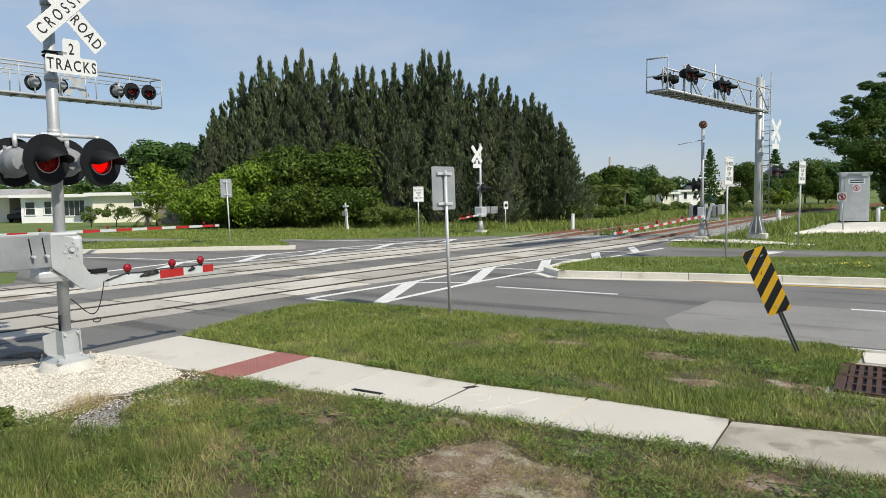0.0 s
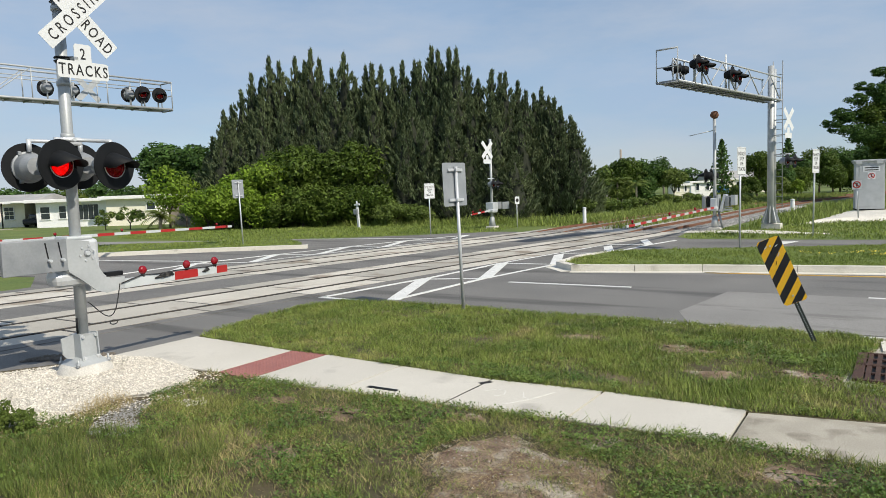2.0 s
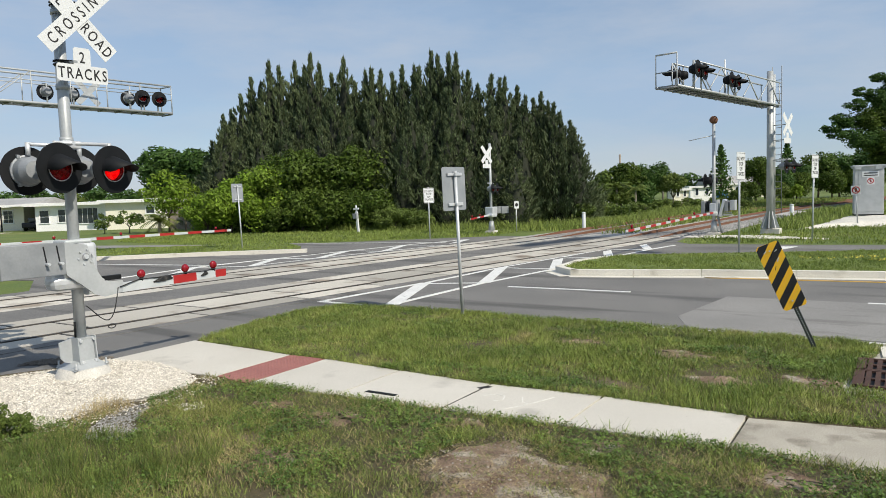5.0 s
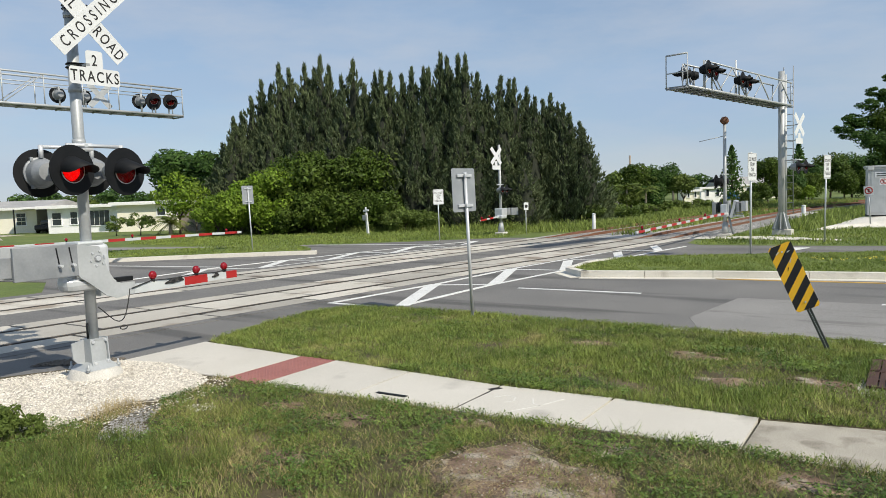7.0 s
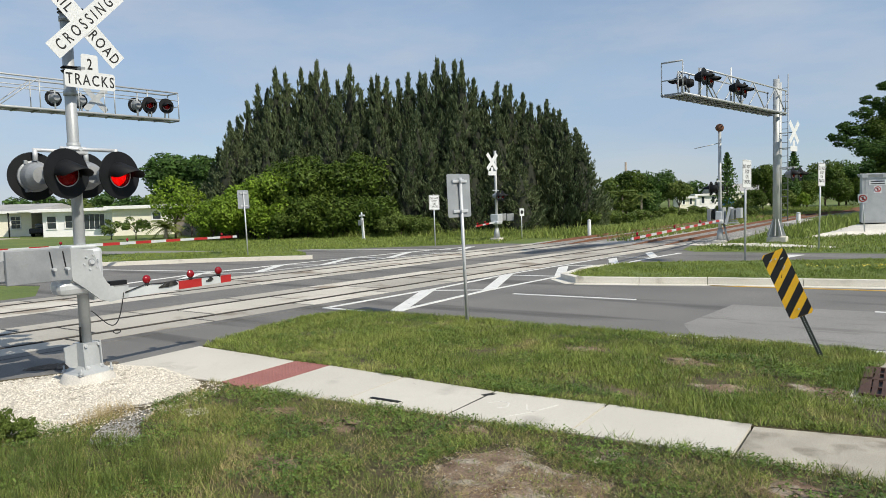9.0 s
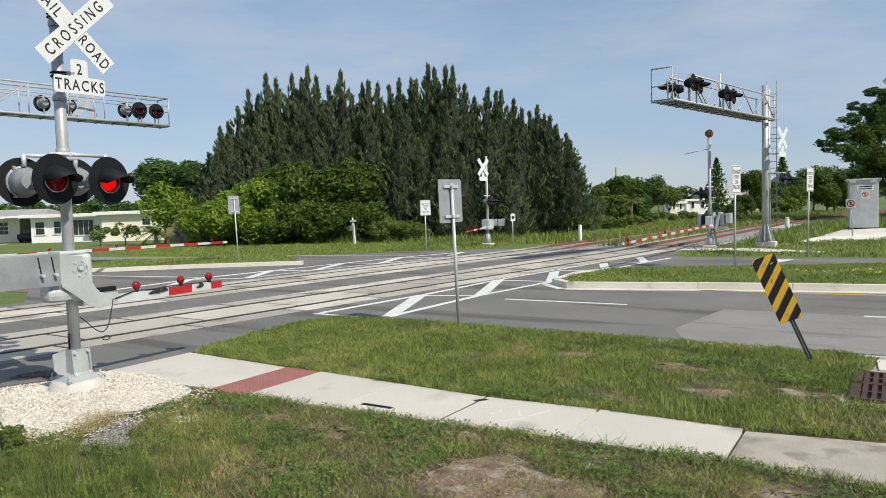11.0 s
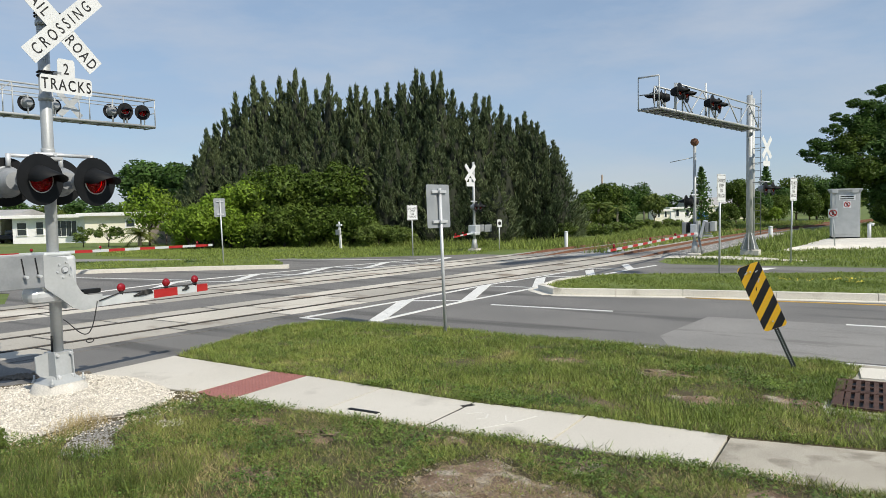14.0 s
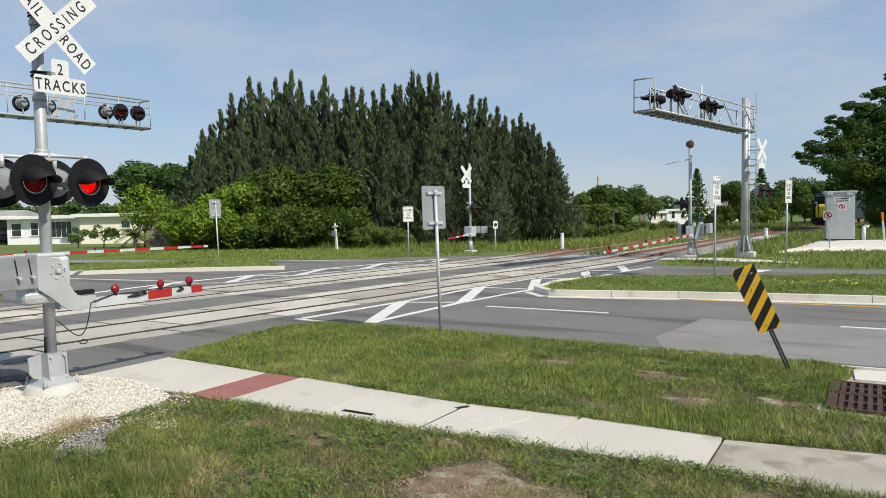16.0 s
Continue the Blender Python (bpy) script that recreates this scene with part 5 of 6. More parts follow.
bollard(-14.99, 37.55, 0.98)
bollard(-6.05, 51.0, 0.85, 0.13)
wp = thing("utility_post", "leaning white post with a small grey box", "post", m=pose(-29.0, 34.7, 0, 0, -4, 0))
part("post", Geo().box((0, 0, 0.65), (0.14, 0.12, 1.4), None, 0.01), M_WHITE, wp)
part("box", Geo().box((-0.06, -0.1, 1.05), (0.3, 0.16, 0.34), None, 0.02), M_GALV_D, wp)
part("cap", Geo().box((0, 0, 1.5), (0.42, 0.1, 0.12), None, 0.02).tube((0, 0, 1.35), (0, 0, 1.72), 0.05), M_WHITE, wp)


# ---- vegetation ----
def mesh_np(name, verts, faces, material, smooth=False):
    """A mesh out of arrays: verts (n, 3), faces (m, k)."""
    me = bpy.data.meshes.new(name)
    k = faces.shape[1]
    me.vertices.add(len(verts))
    me.vertices.foreach_set("co", np.ascontiguousarray(verts, dtype=np.float32).ravel())
    me.loops.add(faces.size)
    me.loops.foreach_set("vertex_index", np.ascontiguousarray(faces, dtype=np.int32).ravel())
    me.polygons.add(len(faces))
    me.polygons.foreach_set("loop_start", np.arange(0, faces.size, k, dtype=np.int32))
    me.polygons.foreach_set("loop_total", np.full(len(faces), k, dtype=np.int32))
    me.materials.append(material)
    me.update(calc_edges=True)
    me.validate()
    return me


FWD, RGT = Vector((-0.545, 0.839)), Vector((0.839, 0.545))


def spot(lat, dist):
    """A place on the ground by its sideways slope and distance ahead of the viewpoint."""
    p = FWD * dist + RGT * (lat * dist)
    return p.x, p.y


def unit(a):
    return a / np.maximum(np.linalg.norm(a, axis=1, keepdims=True), 1e-9)


def casuarina_crown(seed, height=12.0, radius=1.9, count=5600):
    """A dense flame-shaped spire of feathery plumes."""
    r = np.random.RandomState(seed)
    nb = 190
    bt, ba = (np.arange(nb) + r.uniform(0, 1, nb)) / nb, r.uniform(0, 2 * np.pi, nb)
    prof = lambda t: 1.36 * radius * np.clip(1.0 - t, 0, 1) ** 0.66 * (0.8 + 0.2 * np.minimum(t / 0.15, 1)) + 0.03
    bl = np.clip(1.9 * (1.08 - bt), 0.34, 1.5) * r.uniform(0.7, 1.2, nb)
    out = (0.55 * np.clip(1.06 - bt, 0.02, 1) ** 0.5)[:, None]
    bd = unit(np.stack([np.cos(ba), np.sin(ba), np.zeros(nb)], 1) * out + np.array([0, 0, 1.0]) + r.normal(0, 0.10, (nb, 3)))
    br = np.maximum(prof(bt) * r.uniform(0.55, 1.0, nb) - 0.34, 0.0)
    root = np.stack([br * np.cos(ba), br * np.sin(ba), bt * (height - 0.9)], 1)
    which = r.randint(0, nb, count)
    f = r.uniform(0, 1, count)
    thick = 0.17 * np.sin(np.pi * (0.2 + 0.78 * f)) * np.clip(1.25 - bt[which], 0.35, 1)
    p = root[which] + bd[which] * (bl[which] * f)[:, None] + r.normal(0, 1, (count, 3)) * thick[:, None]
    p[:, 2] = np.maximum(p[:, 2], 0.1)
    t = bt[which][:, None]
    d = unit(bd[which] + r.normal(0, 0.26, (count, 3)))
    ln = r.uniform(0.22, 0.52, (count, 1)) * (1.1 - 0.45 * t)
    s = unit(np.cross(d, r.normal(0, 1, (count, 3)))) * (r.uniform(0.034, 0.072, (count, 1)) * (1.0 - 0.4 * t))
    q = np.stack([p - d * ln * 0.3, p + s + d * ln * 0.2, p + d * ln, p - s + d * ln * 0.2], 1).reshape(-1, 3)
    return mesh_np("crown", q, np.arange(len(q)).reshape(-1, 4), M_PINE)


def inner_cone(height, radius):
    """An added cone behind the green plumes, near-black for the shade inside a conifer."""
    return Geo().lathe([(radius * 0.62, 0.1), (radius * 0.60, height * 0.25), (radius * 0.40, height * 0.5), (radius * 0.16, height * 0.75), (0.02, height * 0.88)], 9).mesh("core", M_CORE_SHADE)


def leaf_crown(seed, material, lobes=26, leaves=6500, size=0.085, flat=0.8, spread=0.62, inner=0.25):
    """Leaves on the shells of many lobes inside a ball of radius one, with gaps between them."""
    r = np.random.RandomState(seed)
    c = unit(r.normal(0, 1, (lobes, 3))) * (spread * r.uniform(0.3, 1.0, (lobes, 1)) ** 0.5)
    c[:, 2] *= flat
    lr = r.uniform(0.20, 0.40, lobes)
    which = r.randint(0, lobes, leaves)
    n = unit(r.normal(0, 1, (leaves, 3)) + np.array([0, 0, 0.25]))
    p = c[which] + n * (lr[which] * (1 - inner * r.uniform(0, 1, leaves) ** 2))[:, None]
    p += r.normal(0, 0.02, p.shape)
    nn = unit(n + r.normal(0, 0.55, n.shape))
    u = unit(np.cross(nn, r.normal(0, 1, n.shape)))
    v = np.cross(nn, u)
    s = size * r.uniform(0.55, 1.25, (leaves, 1))
    q = np.stack([p - u * s, p - v * s * 0.45, p + u * s, p + v * s * 0.45], 1).reshape(-1, 3)
    return mesh_np("crown", q, np.arange(len(q)).reshape(-1, 4), material)


def limbs(height, radius, seed, r0=0.12, n=6, fork=0.35):
    g = Geo()
    rs = random.Random(seed)
    f = Vector((rs.uniform(-.05, .05), rs.uniform(-.05, .05), height * fork))
    g.tube((0, 0, -0.1), f, r0, r0 * 0.75, 9)
    for k in range(n):
        a = 6.28 * k / n + rs.uniform(-.3, .3)
        m = f + Vector((math.cos(a) * radius * 0.3, math.sin(a) * radius * 0.3, height * 0.22))
        e = f + Vector((math.cos(a) * radius * rs.uniform(.5, .75), math.sin(a) * radius * rs.uniform(.5, .75), height * rs.uniform(.35, .55)))
        g.tube(f, m, r0 * 0.5, r0 * 0.35, 7).tube(m, e, r0 * 0.35, r0 * 0.12, 6)
    return g


pine_meshes = [casuarina_crown(s, 12.0, r) for s, r in ((11, 2.1), (12, 2.4), (13, 1.8), (14, 2.2), (15, 1.95))]
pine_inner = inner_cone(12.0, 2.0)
pine_trunk = Geo().tube((0, 0, -0.1), (0, 0, 5), 0.16, 0.1, 8).tube((0, 0, 5), (0, 0, 11), 0.1, 0.02, 8).mesh("trunk", M_BARK)
PINES = [(-3.5, 6.2), (-2.8, 7.4), (-2.0, 8.3), (-1.2, 9.4), (-0.5, 9.8), (0.3, 11.0), (1.1, 12.3), (2.0, 11.8), (3.2, 13.3), (4.1, 12.9), (5.2, 13.2), (6.3, 12.7), (6.9, 13.5), (7.5, 12.8), (8.5, 12.0),
         (9.5, 13.1), (10.6, 11.1), (11.3, 11.9), (12.0, 12.0), (12.7, 11.8), (13.5, 11.6), (14.3, 12.0), (15.1, 12.0), (15.7, 11.8), (16.4, 13.0), (17.0, 12.6),
         (17.9, 12.6), (18.6, 12.4), (19.3, 11.2), (20.1, 10.2), (21.0, 10.8), (21.6, 10.5), (22.1, 10.4), (22.8, 9.9), (23.5, 9.1), (24.0, 8.9), (24.5, 9.3),
         (25.0, 8.6), (25.5, 8.4), (25.9, 7.8), (26.5, 7.2), (26.9, 6.6)]
rs = random.Random(4)


def pine(x, y, h, k):
    h *= 1.03
    th = thing("casuarina", "tall dark grey-green feathery casuarina in a dense row", "tree", "row of casuarinas", m=pose(x, y, 0, 0, 0, rs.uniform(0, 360)))
    part("trunk", pine_trunk, None, th).scale = (1, 1, h / 12.6)
    c = part("crown", pine_meshes[k % len(pine_meshes)], None, th)
    w = 0.5 + 0.5 * h / 12
    c.scale = (w, w, h / 12.0)
    part("core", pine_inner, None, th, "added near-black cone for the shade inside the crown").scale = (w, w, h / 12.0)


A, B = Vector((-45, 39.5)), Vector((-17.6, 46.5))
D = (B - A).normalized()
N = Vector((D.y, -D.x))          # towards the viewer
k = 0
for u, h in PINES:
    k += 1
    d = rs.uniform(-0.5, 0.5)
    p = A + D * u + N * d
    pine(p.x, p.y, h, k)
for row, (off, f) in enumerate(((1.9, 0.80), (3.4, 0.56))):
    u = 0.4 + row * 0.4
    while u < 26.0 - 0.5 * max(off, 0):
        k += 1
        h = float(np.interp(u, [p[0] for p in PINES], [p[1] for p in PINES])) * f * rs.uniform(0.88, 1.08)
        p = A + D * u + N * (off + rs.uniform(-.5, .5))
        pine(p.x, p.y, h, k)
        u += rs.uniform(1.3, 1.9)

crown_sets = {
    "lt": [leaf_crown(s, M_BUSH_LT, 28, 6000, 0.062, spread=0.68) for s in (21, 22)],
    "dk": [leaf_crown(s, M_BUSH_DK, 30, 5600, 0.064, spread=0.68) for s in (31, 32, 33)],
    "td": [leaf_crown(s, M_TREE_DK, 28, 5000, 0.070, spread=0.68) for s in (41, 42, 43)],
    "sh": [leaf_crown(s, M_TREE_OL, 16, 1500, 0.11, spread=0.7) for s in (71, 72, 73)],
    "sp": [leaf_crown(s, M_TREE_OL, 9, 520, 0.15, spread=0.85) for s in (61, 62)],
    "ar": [leaf_crown(s, M_BUSH_LT, 30, 1300, 0.085, spread=0.88) for s in (63, 64)],
    "fd": [leaf_crown(s, M_TREE_DK, 14, 1100, 0.13, spread=0.85) for s in (86, 87)],
    "fr": [leaf_crown(s, M_TREE_DK, 22, 1700, 0.10, spread=0.68) for s in (81, 82, 83)],
    "fo": [leaf_crown(s, M_TREE_OL, 22, 1700, 0.10, spread=0.66) for s in (84, 85)],
    "ol": [leaf_crown(s, M_TREE_OL, 22, 3500, 0.085, spread=0.66) for s in (51, 52)],
}
small_limbs = limbs(3.0, 1.5, 2, 0.10).mesh("trunk", M_BARK)


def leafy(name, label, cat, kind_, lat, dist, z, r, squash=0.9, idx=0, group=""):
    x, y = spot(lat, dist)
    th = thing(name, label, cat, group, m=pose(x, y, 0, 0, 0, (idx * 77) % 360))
    t = part("trunk", small_limbs, None, th)
    t.scale = (r / 2.2, r / 2.2, max(0.3, z / 2.6))
    c = part("crown", crown_sets[kind_][idx % len(crown_sets[kind_])], None, th)
    c.matrix_basis = Matrix.Translation((0, 0, z)) @ Matrix.Diagonal((r, r, r * squash, 1))
    return th


BR, DG = "bright green leafy bush in sunlight beside the grass", "deep green dense leafy thicket in front of casuarinas"
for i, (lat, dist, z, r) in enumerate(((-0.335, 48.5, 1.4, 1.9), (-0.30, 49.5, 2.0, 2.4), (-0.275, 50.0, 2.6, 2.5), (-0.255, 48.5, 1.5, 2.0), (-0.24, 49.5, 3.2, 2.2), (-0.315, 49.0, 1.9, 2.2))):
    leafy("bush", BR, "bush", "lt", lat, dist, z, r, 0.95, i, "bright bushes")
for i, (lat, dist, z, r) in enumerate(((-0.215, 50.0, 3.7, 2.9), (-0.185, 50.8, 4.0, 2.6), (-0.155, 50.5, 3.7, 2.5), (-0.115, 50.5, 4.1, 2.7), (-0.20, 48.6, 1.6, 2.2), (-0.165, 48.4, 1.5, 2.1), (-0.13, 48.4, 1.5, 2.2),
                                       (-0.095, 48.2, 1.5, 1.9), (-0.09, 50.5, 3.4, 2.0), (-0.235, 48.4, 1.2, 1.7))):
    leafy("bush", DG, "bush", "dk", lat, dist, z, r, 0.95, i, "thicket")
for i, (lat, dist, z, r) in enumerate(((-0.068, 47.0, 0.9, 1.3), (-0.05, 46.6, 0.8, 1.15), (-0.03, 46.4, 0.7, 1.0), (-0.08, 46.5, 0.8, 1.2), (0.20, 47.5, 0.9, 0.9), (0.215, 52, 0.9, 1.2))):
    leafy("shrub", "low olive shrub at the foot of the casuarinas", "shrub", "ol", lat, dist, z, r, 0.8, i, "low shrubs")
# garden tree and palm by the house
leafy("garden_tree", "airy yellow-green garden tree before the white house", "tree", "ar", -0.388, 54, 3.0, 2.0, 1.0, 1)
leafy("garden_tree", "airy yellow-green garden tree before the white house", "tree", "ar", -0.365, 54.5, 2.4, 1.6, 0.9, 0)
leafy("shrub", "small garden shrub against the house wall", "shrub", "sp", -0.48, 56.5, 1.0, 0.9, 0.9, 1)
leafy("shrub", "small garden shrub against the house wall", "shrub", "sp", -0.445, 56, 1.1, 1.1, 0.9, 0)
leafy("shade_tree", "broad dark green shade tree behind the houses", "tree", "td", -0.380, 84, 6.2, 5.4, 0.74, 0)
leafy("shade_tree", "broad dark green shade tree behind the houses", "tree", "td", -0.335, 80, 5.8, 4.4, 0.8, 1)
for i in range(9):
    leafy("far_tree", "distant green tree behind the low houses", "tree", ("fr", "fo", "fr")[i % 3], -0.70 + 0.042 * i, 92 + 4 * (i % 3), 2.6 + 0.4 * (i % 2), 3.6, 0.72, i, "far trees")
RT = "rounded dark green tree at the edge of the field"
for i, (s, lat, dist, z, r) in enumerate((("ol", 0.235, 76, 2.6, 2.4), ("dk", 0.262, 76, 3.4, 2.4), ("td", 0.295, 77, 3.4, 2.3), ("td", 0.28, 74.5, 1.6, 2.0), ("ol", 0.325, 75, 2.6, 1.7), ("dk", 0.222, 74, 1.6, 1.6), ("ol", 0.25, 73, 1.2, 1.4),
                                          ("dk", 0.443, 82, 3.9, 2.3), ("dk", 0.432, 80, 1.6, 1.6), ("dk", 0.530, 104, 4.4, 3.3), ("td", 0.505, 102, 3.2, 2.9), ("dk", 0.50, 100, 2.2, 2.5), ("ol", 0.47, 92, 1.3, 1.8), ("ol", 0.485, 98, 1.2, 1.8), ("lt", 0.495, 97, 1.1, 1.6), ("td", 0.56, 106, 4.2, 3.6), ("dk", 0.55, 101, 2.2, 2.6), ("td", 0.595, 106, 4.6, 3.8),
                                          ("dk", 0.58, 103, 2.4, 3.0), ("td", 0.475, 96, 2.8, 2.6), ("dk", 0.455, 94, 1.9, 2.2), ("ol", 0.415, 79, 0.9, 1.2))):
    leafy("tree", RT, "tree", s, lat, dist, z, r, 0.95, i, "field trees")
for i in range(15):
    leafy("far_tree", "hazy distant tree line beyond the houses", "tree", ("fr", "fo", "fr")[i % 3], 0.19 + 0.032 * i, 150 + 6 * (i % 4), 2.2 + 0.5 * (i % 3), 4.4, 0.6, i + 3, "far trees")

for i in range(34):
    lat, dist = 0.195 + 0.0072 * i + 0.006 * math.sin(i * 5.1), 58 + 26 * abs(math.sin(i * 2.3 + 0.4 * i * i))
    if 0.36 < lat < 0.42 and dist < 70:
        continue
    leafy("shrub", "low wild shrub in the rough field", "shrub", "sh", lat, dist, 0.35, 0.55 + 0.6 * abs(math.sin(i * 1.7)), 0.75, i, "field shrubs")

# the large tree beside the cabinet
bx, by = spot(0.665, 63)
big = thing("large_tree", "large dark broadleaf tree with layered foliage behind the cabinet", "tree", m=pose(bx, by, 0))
part("trunk", limbs(11, 8, 9, 0.42, 9, 0.22), M_BARK, big)
BIG = ((-3.6, 7.6, 0, 2.2), (-1.0, 9.8, 0, 2.6), (-4.9, 5.6, -1, 1.9), (-3.5, 5.0, -2, 2.6), (-0.5, 7.0, -2, 3.2), (2.4, 10.3, 0, 3.4), (3.5, 7, -1, 4), (2.0, 12.6, 0, 2.4), (4.5, 13.2, 0, 3.0),
       (-2.0, 1.9, -4, 2.2), (-1.9, 4.2, -4, 2.2), (-1.0, 1.4, -3, 2.6), (2.2, 1.3, -3, 3.0), (-1.5, 3.4, -3, 2.8), (1.8, 3.6, -3, 3.0), (5.5, 5, 0, 4.5), (6, 10, 1, 4), (-2.2, 8.8, 0, 2.0), (0.7, 9.0, -1, 2.5))
for i, (dx, dz, dd, r) in enumerate(BIG):
    c = part("crown", crown_sets["td" if i % 3 else "dk"][i % 3], None, big)
    o = RGT * dx + FWD * dd
    c.matrix_basis = Matrix.Translation((o.x, o.y, dz)) @ Matrix.Rotation(i * 1.3, 4, "Z") @ Matrix.Diagonal((r, r, r * 0.85, 1))
# loose sprays that stand out from its edge
for i, (dx, dz, r) in enumerate(((-7.6, 6.9, 1.0), (-6.6, 7.7, 1.2), (-6.3, 6.4, 1.3), (-5.4, 8.9, 1.2), (-5.6, 7.4, 1.4), (-4.6, 10.0, 1.0), (-3.7, 9.6, 1.2), (-3.4, 11.2, 0.9), (-2.3, 11.2, 1.2), (-1.2, 12.2, 1.2), (-0.1, 12.6, 1.1), (0.9, 13.8, 1.1))):
    c = part("crown", crown_sets["fd"][i % 2], None, big)
    o = RGT * dx
    c.matrix_basis = Matrix.Translation((o.x, o.y, dz)) @ Matrix.Rotation(i * 2.1, 4, "Z") @ Matrix.Diagonal((r, r, r * 0.55, 1))


# layered conifers far away
def norfolk(seed, h, r):
    rr = np.random.RandomState(seed)
    vs = []
    for k in range(20):
        t = k / 20
        n = 9
        for i in range(n):
            a = 6.28 * i / n + k * 0.4
            d = np.array([math.cos(a), math.sin(a), 0.18])
            L = r * (1 - t) ** 0.8 * rr.uniform(.8, 1.1)
            for j in range(6):
                f = rr.uniform(0.1, 1.0)
                p = np.array([0, 0, h * (0.08 + 0.92 * t)]) + d * L * f
                s = rr.normal(0, 1, 3) * 0.13
                e = rr.normal(0, 1, 3) * 0.10 + np.array([0, 0, 0.12])
                vs += [p - s, p - e, p + s, p + e]
    vs = np.array(vs)
    return mesh_np("crown", vs, np.arange(len(vs)).reshape(-1, 4), M_TREE_DK)


nf = norfolk(3, 8.0, 2.3)
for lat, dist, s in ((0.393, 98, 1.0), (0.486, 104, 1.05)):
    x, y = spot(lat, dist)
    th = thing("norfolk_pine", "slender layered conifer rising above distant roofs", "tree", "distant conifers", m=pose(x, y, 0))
    part("trunk", Geo().tube((0, 0, -0.1), (0, 0, 8 * s), 0.18, 0.03, 8), M_BARK, th)
    c = part("crown", nf, None, th)
    c.scale = (s, s, s)


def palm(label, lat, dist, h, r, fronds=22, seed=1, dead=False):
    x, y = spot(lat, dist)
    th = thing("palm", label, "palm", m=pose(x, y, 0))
    part("trunk", Geo().tube((0, 0, -0.1), (0.05, 0, h), 0.14, 0.10, 9), M_BARK_PALE, th)
    rr = random.Random(seed)
    for k in range(fronds):
        g = Geo()
        a = 6.28 * k / fronds + rr.uniform(-.2, .2)
        el = rr.uniform(-0.5, 1.1)
        d = Vector((math.cos(a), math.sin(a), 0))
        pts = []
        for i in range(6):
            s = i / 5
            pts.append(Vector((0.05, 0, h)) + d * r * s * math.cos(el * (1 - s)) + Vector((0, 0, r * (math.sin(el) * s - 0.55 * s * s))))
        side = Vector((-d.y, d.x, 0))
        for p, q in zip(pts, pts[1:]):
            for j in range(3):
                b = p.lerp(q, j / 3)
                for sg in (-1, 1):
                    tip = b + side * sg * r * 0.26 + (q - p) * 0.5 + Vector((0, 0, -0.10 * r))
                    g.add([b, b + (q - p) * 0.28, tip], [[0, 1, 2]])
        part("frond", g, M_PALM, th)


palm("small garden palm with arching yellow-green fronds", -0.402, 53.5, 1.0, 1.7, 18, 3)
palm("shaggy cabbage palm with drooping fronds among the trees", 0.245, 72.5, 2.4, 1.5, 20, 5)
palm("shaggy cabbage palm with drooping fronds among the trees", 0.272, 72.5, 2.2, 1.4, 20, 6)


# ---- grass ----
def blades(name, label, polys, density, h, w, seed, material, z=0.03, holes=(), lean=0.5, clump=0.0, bald=()):
    r = np.random.RandomState(seed)
    out = []
    for pts in polys:
        xs, ys = np.array([p[0] for p in pts]), np.array([p[1] for p in pts])
        n = int((xs.max() - xs.min()) * (ys.max() - ys.min()) * density)
        x, y = r.uniform(xs.min(), xs.max(), n), r.uniform(ys.min(), ys.max(), n)

        def inside(poly):
            c = np.zeros(n, bool)
            for (xa, ya), (xb, yb) in zip(poly, poly[1:] + poly[:1]):
                with np.errstate(divide="ignore", invalid="ignore"):
                    c ^= ((ya > y) != (yb > y)) & (x < (xb - xa) * (y - ya) / (yb - ya) + xa)
            return c
        keep = inside(list(pts))
        for hole in holes:
            keep &= ~inside(list(hole))
        if clump:
            f = np.sin(x * 2.1 + 1.7 * np.sin(y * 1.3 + seed)) * np.sin(y * 2.7 + 1.3 * np.sin(x * 1.9)) + 0.7 * np.sin(x * 6.3 + y * 4.1 + seed) * np.sin(y * 7.7 - x * 3.1)
            keep &= r.uniform(-1.3, 1.3, n) < f + clump
        for bx_, by_, br_ in bald:
            keep &= r.uniform(0, 1, n) > 1.15 * np.exp(-(((x - bx_) / br_) ** 2 + ((y - by_) / (0.7 * br_)) ** 2))
        out.append(np.stack([x[keep], y[keep]], 1))
    p = np.concatenate(out)
    n = len(p)
    p = np.column_stack([p, np.full(n, z)])
    a = r.uniform(0, 2 * np.pi, n)
    hh = h * r.uniform(0.4, 1.25, n) * (0.78 + 0.30 * np.sin(p[:, 0] * 1.7 + seed) * np.sin(p[:, 1] * 2.3) + 0.30 * np.sin(p[:, 0] * 9.1 + 2.0 * np.sin(p[:, 1] * 5.7)) * np.sin(p[:, 1] * 11.3 + seed))
    hh = np.maximum(hh, h * 0.15)
    s = np.stack([np.cos(a), np.sin(a), 0 * a], 1) * (w * r.uniform(0.6, 1.3, n))[:, None]
    b = r.uniform(0, 2 * np.pi, n)
    d = np.stack([np.cos(b), np.sin(b), 0 * b], 1) * (hh * lean * r.uniform(0.2, 1.6, n))[:, None]
    up = np.column_stack([np.zeros((n, 2)), hh])
    q = np.stack([p - s, p + s, p + s * 0.25 + d + up, p - s * 0.25 + d + up], 1).reshape(-1, 3)
    me = mesh_np(name, q, np.arange(len(q)).reshape(-1, 4), material)
    return tagged(new(name, me), label, "grass", kind="stuff")


